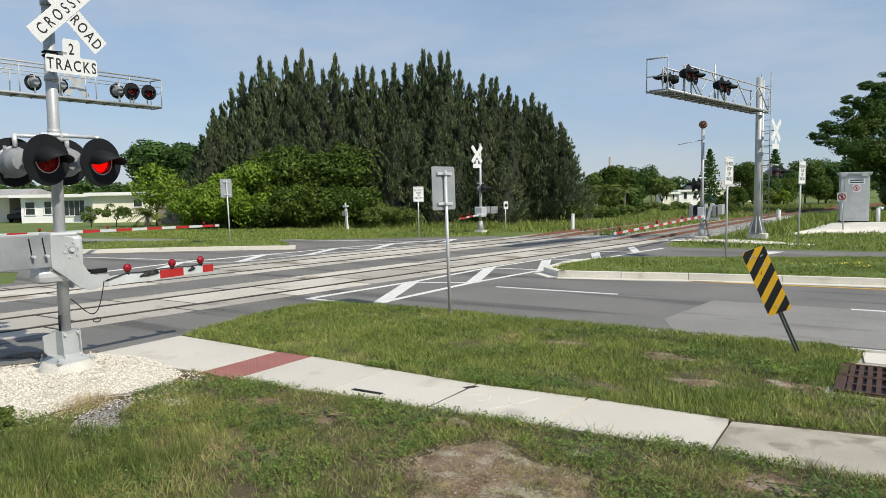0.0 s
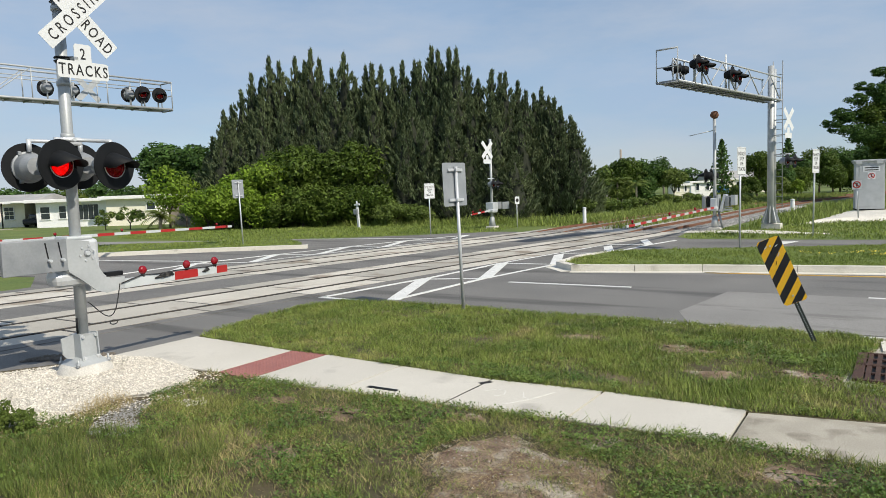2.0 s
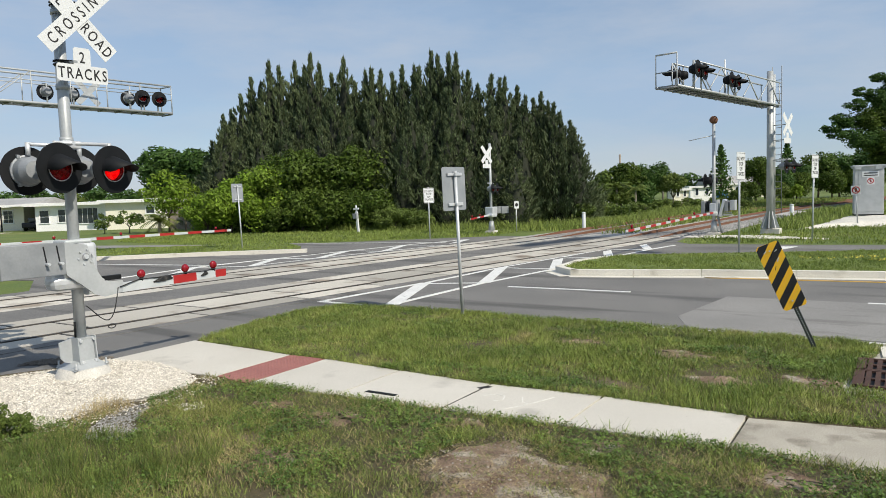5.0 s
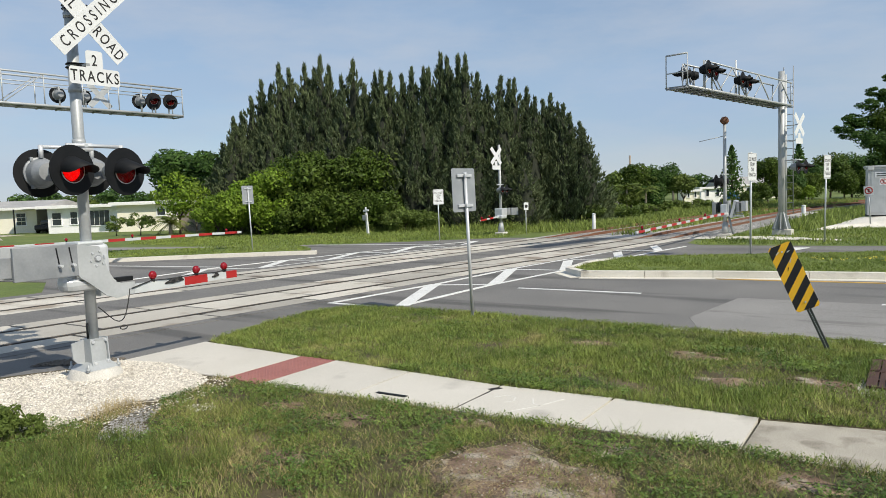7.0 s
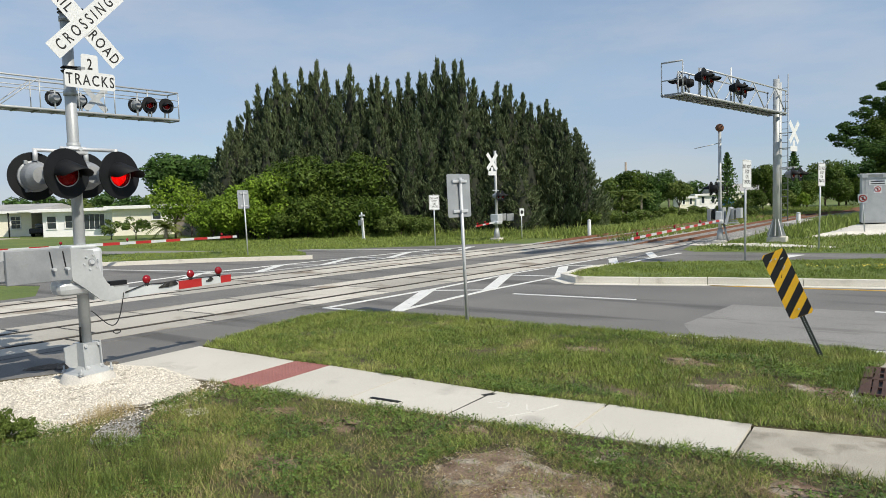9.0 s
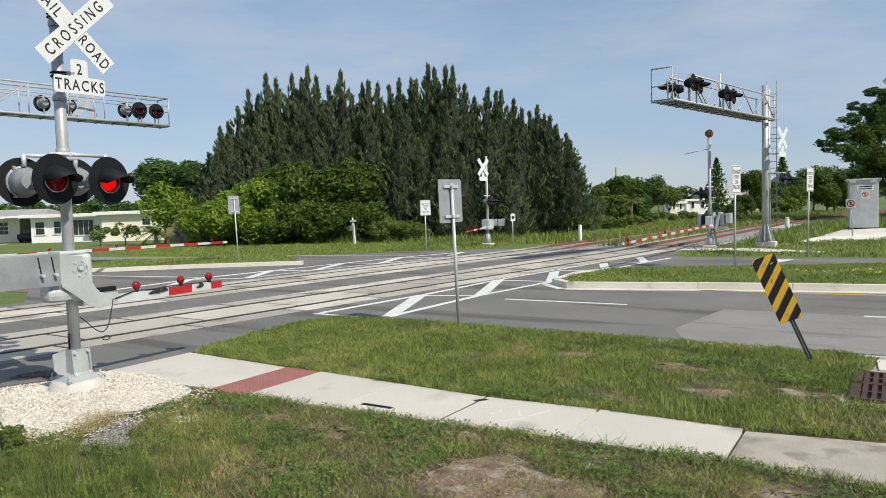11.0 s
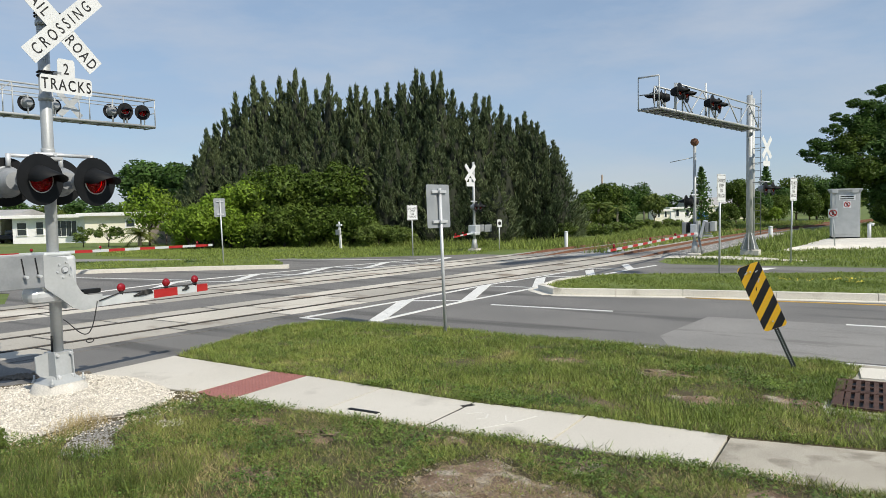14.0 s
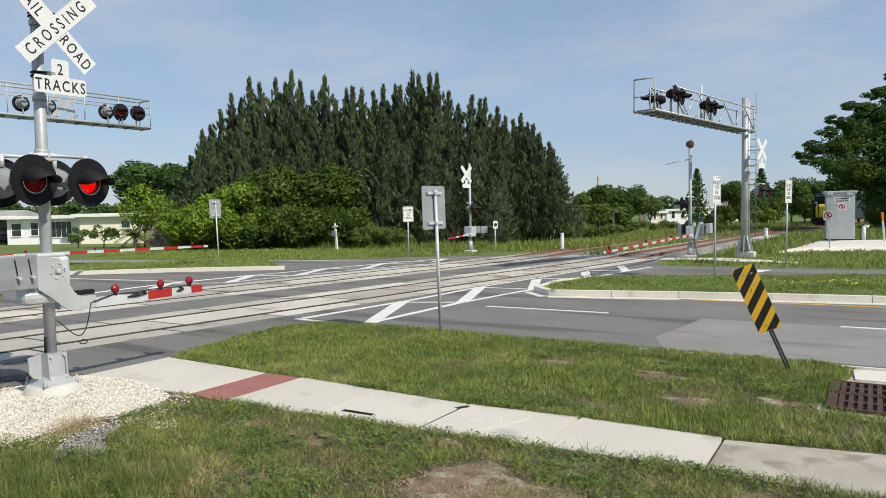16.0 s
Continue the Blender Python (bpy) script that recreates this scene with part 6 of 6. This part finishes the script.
BALD_VERGE = ((-2.45, 9.30, 0.45), (-0.85, 8.55, 0.40), (-1.75, 8.15, 0.40), (-3.85, 9.45, 0.45), (-1.3, 9.1, 0.35), (-4.6, 7.35, 0.25), (-2.6, 7.5, 0.3))
BALD_LAWN = ((-4.7, 5.2, 0.35), (-3.55, 5.62, 0.3), (-3.25, 4.6, 0.4), (-2.15, 5.6, 0.35), (-0.75, 5.6, 0.4), (-1.75, 5.1, 0.4), (-5.6, 5.2, 0.35), (-6.3, 5.2, 0.3), (-4.5, 4.1, 0.3), (-5.3, 3.6, 0.3))
apron = [(-0.44, 8.42), (1.4, 8.42), (1.4, 10.98), (-0.15, 10.98), (-0.28, 9.9), (-0.46, 8.6)]
verge_near = [(-9.38, 7.17), (-9.70, 8.4), (-9.95, 10.0), (-9.4, 10.88), (-8.3, 11.1), (-0.5, 11.0), (0.35, 10.6), (1.0, 10.3), (3.0, 10.3), (3.0, 7.75), (-1.18, 7.0), (-6.6, 7.02)]
front_near = [(-7.35, 5.72), (-6.55, 5.73), (-1.2, 6.13), (3.0, 6.15), (3.0, 2.5), (-9.0, 2.5), (-9.0, 3.0), (-7.8, 3.42), (-7.15, 3.85), (-6.95, 4.45), (-7.15, 5.0)]
blades("verge_grass", "mown green grass on the verge", [verge_near], 6400, 0.078, 0.0040, 1, M_GRASS, 0.022, (apron,), 0.65, clump=0.35, bald=BALD_VERGE)
blades("lawn_grass", "uneven green grass of the near lawn", [front_near], 6400, 0.062, 0.0032, 2, M_MEADOW, 0.012, (rock_pts, dirt_pts), 0.85, clump=0.05, bald=BALD_LAWN)
blades("dead_litter", "brown dead leaf litter on the bare soil", [thin_pts], 3600, 0.022, 0.0035, 24, M_BARK, 0.028, (), 2.5, clump=-0.1)
blades("lawn_grass", "few green tufts on the bare soil", [dirt_pts], 2600, 0.045, 0.0030, 25, M_GRASS, 0.024, (), 1.2, clump=-0.45)
blades("lawn_grass", "thin worn grass round the bare soil", [thin_pts], 3600, 0.06, 0.0034, 22, M_GRASS, 0.018, (dirt_pts,), 1.0, clump=0.0)
blades("dry_grass", "dead straw litter lying on the bare soil", [thin_pts], 5000, 0.03, 0.0018, 23, M_STRAW, 0.026, (), 2.8, clump=-0.2)
blades("dry_grass", "straw-coloured dry grass in the lawn", [front_near], 1900, 0.05, 0.0022, 3, M_STRAW, 0.02, (rock_pts, dirt_pts), 1.4, clump=-0.1)
blades("dry_grass", "straw-coloured dry grass in the verge", [verge_near], 800, 0.06, 0.0024, 13, M_STRAW, 0.03, (apron,), 1.4, clump=-0.2)
blades("tall_grass", "taller grass tufts beside the gravel", [[(-8.6, 2.9), (-7.3, 3.4), (-6.6, 3.7), (-5.2, 4.2), (-4.6, 3.6), (-5, 2.5), (-8.6, 2.3)]], 6000, 0.13, 0.0026, 4, M_TALL, 0.012, (), 0.5, clump=0.3)
blades("tall_grass", "dry tuft of tall grass at the gravel edge", [[(-7.3, 4.45), (-7.0, 4.5), (-6.85, 4.2), (-7.0, 3.75), (-7.25, 3.7), (-7.35, 4.1)]], 2600, 0.15, 0.0022, 41, M_STRAW, 0.012, (), 0.6, clump=0.2)
blades("dry_grass", "pale dry stalks among the tall tufts", [[(-8.0, 2.9), (-6.4, 4.0), (-5.0, 4.2), (-4.0, 3.8), (-4.4, 2.5), (-8.0, 2.4)]], 380, 0.12, 0.0016, 34, M_STRAW, 0.012, (), 0.6, clump=0.0)
# ragged edges that lean over the concrete
edge_v = [(-9.35, 7.10), (-7.2, 7.00), (-6.55, 7.03), (-5.25, 6.95), (-3.92, 6.90), (-2.62, 6.99), (-1.2, 7.0), (0.6, 7.35), (2.2, 7.7)]
edge_f = [(-6.5, 5.72), (-5.25, 5.82), (-3.92, 5.91), (-2.62, 6.01), (-1.2, 6.10), (2.2, 6.10)]
blades("edge_grass", "ragged grass leaning over the sidewalk edge of the verge", [edge_v + [(x, y + 0.14) for x, y in edge_v[::-1]]], 3600, 0.07, 0.0036, 42, M_GRASS, 0.026, (), 1.3, clump=0.1)
blades("edge_grass", "ragged grass leaning over the sidewalk edge of the lawn", [[(x, y + 0.04) for x, y in edge_f] + [(x, y - 0.14) for x, y in edge_f[::-1]]], 3600, 0.065, 0.0034, 43, M_GRASS, 0.02, (), 1.3, clump=0.1)
blades("dead_litter", "brown dead thatch along the sidewalk edge", [[(x, y + 0.03) for x, y in edge_v] + [(x, y + 0.20) for x, y in edge_v[::-1]], [(x, y - 0.02) for x, y in edge_f] + [(x, y - 0.20) for x, y in edge_f[::-1]]], 2200, 0.03, 0.004, 44, M_BARK, 0.024, (), 2.2, clump=-0.2)
blades("dead_litter", "dark crumbs of dirt on the sidewalk", [[(-5.2, 6.7), (-4.9, 6.62), (-4.45, 6.72), (-4.4, 6.9), (-5.2, 6.93)], [(-1.9, 6.55), (-1.5, 6.6), (-1.6, 6.75), (-1.9, 6.7)]], 260, 0.004, 0.006, 47, M_BARK, 0.031, (), 3.0, clump=-0.3)
blades("tall_grass", "lush bright grass beside the storm drain", [[(-0.75, 10.7), (-0.35, 10.95), (-0.3, 10.2), (-0.5, 9.0), (-0.75, 9.0), (-0.7, 10.0)]], 2600, 0.11, 0.0045, 45, M_GRASS, 0.02, (), 0.7, clump=0.4)
blades("tall_grass", "longer bright grass fringe along the road edge", [[(-9.9, 10.0), (-9.4, 10.88), (-8.3, 11.1), (-0.5, 11.0), (-0.6, 10.6), (-8.2, 10.65), (-9.1, 10.5)]], 1300, 0.09, 0.0040, 46, M_GRASS, 0.02, (), 0.6, clump=0.3)
blades("island_grass", "green grass on the traffic island", [[(-7.8, 18.0), (-7.2, 17.3), (-4.1, 18.05), (0, 18.85), (8, 19.7), (8, 25.6), (-0.35, 24.8), (-7.0, 21.8), (-7.9, 20.6)]], 700, 0.07, 0.011, 5, M_ROUGH, 0.12, (), 0.7, clump=1.1)
far_polys = [[(-7.2, 28.4), (-0.4, 28.7), (14, 30), (14, 46), (-2.2, 41), (-4.0, 37), (-6.6, 36.5), (-6.9, 33.2), (-7.4, 31)],
             [(-25.0, 26.4), (-17.6, 31.9), (-18.2, 36.5), (-17, 44), (-40, 39), (-50, 34), (-40, 25), (-28.2, 23.5)]]
blades("island_grass", "green grass on the narrow island", [[(-21.6, 21.6), (-24.2, 19.55), (-27.7, 16.6), (-31.6, 15.4), (-45, 12), (-45, 16.8), (-33.8, 19.4), (-28.2, 22.6), (-24.8, 24.2), (-22.6, 22.8)]], 200, 0.08, 0.018, 15, M_ROUGH, 0.11, (), 0.6, clump=0.9)
blades("field_grass", "rough tall grass beside the tracks", far_polys, 130, 0.11, 0.020, 6, M_ROUGH, 0.0, (), 0.5, clump=0.9)
far2 = [[(-6.2, 36.0), (-4.2, 37.4), (-3.9, 43), (-3.3, 51), (-4, 60), (-5.2, 66), (-5.9, 54)], [(-3, 52), (14, 54), (14, 76), (0, 80), (-4.5, 66)], [(-17.0, 38), (-14.4, 37.5), (-13.4, 60), (-10.5, 95), (-14, 100), (-22, 80), (-16, 50)], [(-4.0, 36.5), (-2.8, 43), (-3.2, 56), (0, 100), (10, 100), (3, 56), (-4, 54)],
        [(smooth_x(y) - 2.35 * taper(y), y) for y in (34, 45, 60, 90)] + [(smooth_x(y) - 3.75 * taper(y), y) for y in (90, 60, 45, 34)],
        [(smooth_x(y) - 6.75 * taper(y), y) for y in (36, 45, 60, 100)] + [(smooth_x(y) - 9.5, y) for y in (100, 60, 45, 36)]]
blades("field_grass", "rough tall grass beyond the tracks", far2, 62, 0.40, 0.026, 7, M_ROUGH, 0.0, (), 0.55, clump=1.0)
blades("field_grass", "rough unmown grass along the foot of the trees", [[(-44, 36.6), (-16.6, 43.6), (-14.6, 40.0), (-29, 36.2), (-43.2, 34.4)]], 130, 0.46, 0.020, 17, M_ROUGH, 0.0, (), 0.55, clump=0.7)


def weeds(name, label, poly, count, size, seed, material, z=0.03, holes=()):
    """Small flat-leaved plants in rosettes."""
    r = np.random.RandomState(seed)
    xs, ys = [p[0] for p in poly], [p[1] for p in poly]
    cs = []
    rr = random.Random(seed)
    while len(cs) < count:
        x, y = rr.uniform(min(xs), max(xs)), rr.uniform(min(ys), max(ys))
        if in_poly(x, y, poly) and not any(in_poly(x, y, list(hh)) for hh in holes):
            if math.sin(x * 3.1 + seed) * math.sin(y * 4.3) + rr.uniform(-.6, .6) > 0.1:
                cs.append((x, y))
    c = np.repeat(np.array(cs), 9, 0)
    n = len(c)
    p = np.column_stack([c + r.normal(0, size * 1.6, (n, 2)), z + r.uniform(0.0, 0.05, n)])
    nn = unit(r.normal(0, 0.45, (n, 3)) + np.array([0, 0, 1.0]))
    u = unit(np.cross(nn, r.normal(0, 1, (n, 3))))
    v = np.cross(nn, u)
    s = size * r.uniform(0.5, 1.2, (n, 1))
    q = np.stack([p - u * s, p - v * s * 0.55, p + u * s, p + v * s * 0.55], 1).reshape(-1, 3)
    return tagged(new(name, mesh_np(name, q, np.arange(len(q)).reshape(-1, 4), material)), label, "weeds", kind="stuff")


weeds("weeds", "low broad-leaved weeds in the near lawn", front_near, 6200, 0.015, 5, M_WEED, 0.035, (dirt_pts, rock_pts))
weeds("weeds", "low broad-leaved weeds creeping over the verge", verge_near, 1500, 0.017, 6, M_WEED, 0.045, (apron,))
weeds("weeds", "dark creeping weeds along the sidewalk edge", [(-5.6, 6.98), (-3.6, 6.96), (-2.4, 7.02), (-2.6, 7.4), (-3.8, 7.5), (-5.2, 7.45)], 620, 0.015, 16, M_WEED, 0.04)
weeds("weeds", "dark leafy weeds among the bare patches", [(-2.6, 9.7), (-1.2, 9.9), (-0.6, 9.5), (-0.9, 8.9), (-2.3, 8.9)], 230, 0.018, 17, M_WEED, 0.05)
weeds("yellow_flowers", "tiny yellow flowers in the island grass", [(-3.0, 20.6), (2, 20.8), (6, 21.4), (6, 23.4), (-1.5, 22.0)], 70, 0.028, 8, mat("yellow_petals", (0.7, 0.55, 0.05), (0.8, 0.65, 0.1), 0.6), 0.20)


for wx, wy, wr in ((-7.28, 3.18, 0.20), (-7.05, 3.32, 0.15), (-7.15, 3.0, 0.22)):
    th = thing("weed_plant", "dark leafy weed growing from the gravel edge", "weed", m=pose(wx, wy, 0.0))
    part("stem", Geo().tube((0, 0, 0), (0.02, 0, wr), 0.006, 0.004, 6), M_BARK, th)
    c = part("leaves", crown_sets["sh"][1], None, th)
    c.matrix_basis = Matrix.Translation((0, 0, wr * 0.95)) @ Matrix.Diagonal((wr, wr, wr, 1))


# ---- houses ----
def window(parent, x, z, w, h, y, cols=2, rows=2, material=None):
    fr = part("window", Geo().box((x, y, z + h / 2 + 0.03), (w + 0.14, 0.08, 0.07)).box((x, y, z - h / 2 - 0.03), (w + 0.2, 0.12, 0.07)).box((x - w / 2 - 0.03, y, z), (0.07, 0.08, h)).box((x + w / 2 + 0.03, y, z), (0.07, 0.08, h)), M_HOUSE, parent, "white window frame")
    for i in range(cols):
        for j in range(rows):
            part("pane", Geo().box((x - w / 2 + w * (i + 0.5) / cols, y + 0.02, z - h / 2 + h * (j + 0.5) / rows), (w / cols - 0.05, 0.03, h / rows - 0.05)), M_WINDOW, fr)


def house(name, label, m, w, d, h, wall, roof, gable=0.0, over=0.5, wins=()):
    th = thing(name, label, "house", m=m)
    part("wall", Geo().box((0, d / 2, h / 2 - 0.1), (w, d, h + 0.2)), wall, th, "stuccoed walls")
    if gable:
        g = Geo().add([(-w / 2 - over, -over, h), (w / 2 + over, -over, h), (w / 2 + over, d + over, h), (-w / 2 - over, d + over, h), (-w / 2 - over, d / 2, h + gable), (w / 2 + over, d / 2, h + gable)],
                      [[0, 1, 5, 4], [2, 3, 4, 5], [0, 4, 3], [1, 2, 5], [3, 2, 1, 0]])
        part("roof", g, roof, th, "low pitched roof")
    else:
        part("roof", Geo().box((0, d / 2, h + 0.1), (w + 2 * over, d + 2 * over, 0.2), None, 0.02), roof, th, "flat white roof slab")
    part("fascia", Geo().box((0, -over - 0.03, h + 0.04), (w + 2 * over, 0.05, 0.26)), M_ROOF, th, "white fascia board")
    for x, z, ww, hh, c, r in wins:
        window(th, x, z, ww, hh, -0.03, c, r)
    return th


hm = lambda x, y: pose(x, y, 0, 0, 0, 31)
wh = house("house", "low white stuccoed house with flat white roof", hm(-66.4, 37.2), 7.0, 9, 2.45, M_HOUSE, M_ROOF, 0, 0.7, ((-2.6, 1.35, 0.9, 1.2, 1, 2), (1.6, 1.35, 2.0, 1.45, 4, 1), (-0.9, 1.4, 0.7, 1.2, 1, 2)))
wg = house("house_wing", "cream-white wing of a low house with flat roof", hm(-58.2, 40.6), 9.5, 7, 2.55, M_CREAM, M_ROOF, 0, 0.5, ((-0.5, 1.7, 0.8, 0.6, 1, 1),))
part("door", Geo().box((2.2, -0.03, 1.0), (2.0, 0.06, 2.1)), M_FENCE, wg, "grey wooden door")
ch = house("house", "low cream house with grey roof and dark windows", hm(-80.5, 34.0), 12.5, 9, 2.45, M_CREAM, M_ROOF_G, 0.9, 0.6, ((-0.6, 1.4, 1.1, 1.25, 2, 3), (4.6, 1.4, 1.0, 1.25, 2, 3), (-4.6, 1.4, 1.0, 1.25, 2, 3)))
cp = thing("carport", "open carport with thin dark posts between two houses", "carport", m=hm(-72.3, 36.0))
part("roof", Geo().box((0, 3, 2.5), (5.4, 7, 0.14)), M_ROOF, cp)
for x in (-2.4, 2.4):
    part("post", Geo().tube((x, -0.2, -0.05), (x, -0.2, 2.5), 0.07), M_BLACK, cp)
part("back_wall", Geo().box((0, 6.4, 1.2), (5.4, 0.2, 2.5)), M_FENCE, cp, "dark rear wall")
car = thing("car", "dark parked car under the carport", "car", m=hm(-71.4, 35.9) @ pose(0, 0, 0, 0, 0, 12))
part("body", Geo().box((0, 2.2, 0.55), (1.75, 4.3, 0.55), None, 0.14), M_CAR, car, "dark glossy body")
part("cabin", Geo().box((0, 2.4, 1.02), (1.5, 2.2, 0.5), None, 0.16), M_WINDOW, car, "dark tinted cabin")
for x in (-0.8, 0.8):
    for y in (0.9, 3.5):
        part("wheel", Geo().tube((x - 0.1, y, 0.31), (x + 0.1, y, 0.31), 0.31, 0.31, 16), M_BLACK, car)
fn = thing("fence", "weathered grey board fence beside the garden", "fence", m=hm(-50.5, 40.5))
for i in range(26):
    part("board", Geo().box((-3.6 + 0.2 * i, 0, 0.85 + 0.02 * (i % 3)), (0.185, 0.03, 1.8)), M_FENCE, fn)
drv = solid("driveway", Geo().prism([(-78, 31), (-70, 33.5), (-68.5, 30.5), (-60, 27), (-62, 25), (-74, 28.5)], -0.1, 0.006), M_WALK_OLD, "pale concrete driveway across the lawn", "driveway", "structure")
solid("footpath", Geo().prism([(-34.2, 20.2), (-27.9, 23.9), (-24.6, 25.9), (-24.9, 26.35), (-28.6, 24.6), (-38.4, 22.4), (-70, 18), (-70, 16.6)], -0.1, 0.004), M_PATCH, "pale footpath beyond the traffic island", "footpath", "structure")

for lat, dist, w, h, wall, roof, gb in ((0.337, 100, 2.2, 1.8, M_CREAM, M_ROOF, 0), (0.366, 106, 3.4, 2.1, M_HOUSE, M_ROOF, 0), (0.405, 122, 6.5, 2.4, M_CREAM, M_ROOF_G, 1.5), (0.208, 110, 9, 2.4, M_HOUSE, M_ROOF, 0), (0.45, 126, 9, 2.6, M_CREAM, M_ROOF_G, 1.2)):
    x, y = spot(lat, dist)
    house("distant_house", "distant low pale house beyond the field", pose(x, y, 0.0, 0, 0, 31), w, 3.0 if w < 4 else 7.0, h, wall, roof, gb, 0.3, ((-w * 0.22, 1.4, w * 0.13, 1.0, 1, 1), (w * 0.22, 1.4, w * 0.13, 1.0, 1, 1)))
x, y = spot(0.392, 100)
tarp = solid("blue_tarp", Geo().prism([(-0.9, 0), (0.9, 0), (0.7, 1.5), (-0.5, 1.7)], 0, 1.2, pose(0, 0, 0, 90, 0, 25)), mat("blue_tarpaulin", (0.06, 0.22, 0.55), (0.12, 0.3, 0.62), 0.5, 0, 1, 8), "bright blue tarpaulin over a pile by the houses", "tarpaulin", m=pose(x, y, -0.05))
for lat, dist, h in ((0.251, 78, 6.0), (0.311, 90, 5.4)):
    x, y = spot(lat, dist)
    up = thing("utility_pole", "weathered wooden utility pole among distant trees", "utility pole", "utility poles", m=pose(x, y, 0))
    part("pole", Geo().tube((0, 0, -0.2), (0, 0, h), 0.15, 0.11, 10), M_POLEWOOD, up)
    part("transformer", Geo().tube((0.3, 0, h * 0.42), (0.3, 0, h * 0.42 + 0.8), 0.2, 0.2, 12), M_GALV, up)

# ---- train ----
M_TRAIN_Y = mat("yellow_train_paint", (0.78, 0.56, 0.03), (0.82, 0.62, 0.06), 0.35, 0, 2, 30, 0.0)
M_TRAIN_B = mat("dark_blue_train_paint", (0.006, 0.008, 0.022), (0.010, 0.013, 0.032), 0.4, 0, 2, 30, 0.0)
loco = thing("locomotive", "yellow and dark blue locomotive approaching on the near track", "train")
part("body", Geo().box((0, 9.0, 2.1), (2.9, 17.0, 3.0), None, 0.15), M_TRAIN_B, loco, "dark blue body")
part("nose", Geo().box((0, 0.6, 1.6), (2.3, 1.6, 1.6), None, 0.3), M_TRAIN_Y, loco, "yellow nose")
part("windshield", Geo().box((0, 0.55, 3.05), (2.4, 0.9, 0.7), None, 0.12), M_WINDOW, loco, "dark windshield")
part("pilot", Geo().box((0, 0.3, 0.55), (2.8, 1.6, 0.75), None, 0.15), M_BLACK, loco, "black pilot plate")
for x in (-0.75, 0.0, 0.75):
    part("rib", Geo().box((x, -0.22, 1.75), (0.08, 0.06, 1.5)), M_BLACK, loco)
for x in (-1.0, 1.0):
    part("headlight", Geo().tube((x, -0.24, 2.55), (x, -0.16, 2.55), 0.12, 0.12, 12), M_WHITE, loco, "round headlight")
    part("side_panel", Geo().box((x * 1.32, 0.5, 1.9), (0.22, 1.5, 2.0), None, 0.05), M_TRAIN_B, loco)
for yb in (3.5, 14.0):
    for dy in (-1.2, 1.2):
        for x in (-0.72, 0.72):
            part("wheel", Geo().tube((x - 0.06, yb + dy, 0.5), (x + 0.06, yb + dy, 0.5), 0.5, 0.5, 18), M_RAIL, loco)


# ---- motion ----
def lamp_rows(phase):
    """The lamp turns its lit face out for one half of each flash and in for the other."""
    rows, half, t0 = [], 0.6245, 0.27
    out = phase == 1                     # the second lamp is lit at the start
    ang = 0.0 if out else 180.0
    at = lambda a: pose(0, 0, -0.095, 0, a, 0)
    rows.append((0.0, at(ang)))
    t, k = t0, 0
    while t < 15.89:
        lit_next = (k % 2 == 0) == (phase == 0)
        s = (t - 0.067 if not lit_next else t) + {6: -0.02, 14: 0.04}.get(k, 0.0)   # slightly uneven relay
        rows.append((s, at(ang)))
        rows.append((s + 0.0334, at(ang + 60)))
        rows.append((s + 0.0667, at(ang + 120)))
        rows.append((s + 0.1, at(ang + 180)))
        ang += 180
        t += half
        k += 1
    rows.append((16.0, at(ang)))
    return rows


TRAIN_END = 89.5      # y of its nose at the end


def motions():
    for lamp, phase in LAMPS:
        walk(lamp, lamp_rows(phase))
    rows = []
    for k in range(17):
        y = TRAIN_END + 36.0 * (16 - k)
        a = math.degrees(math.atan2(smooth_x(y + 8) - smooth_x(y), 8.0))
        rows.append((float(k), pose(smooth_x(y) - 0.72, y, 0.12, 0, 0, -a)))
    walk(loco, rows)


motions()
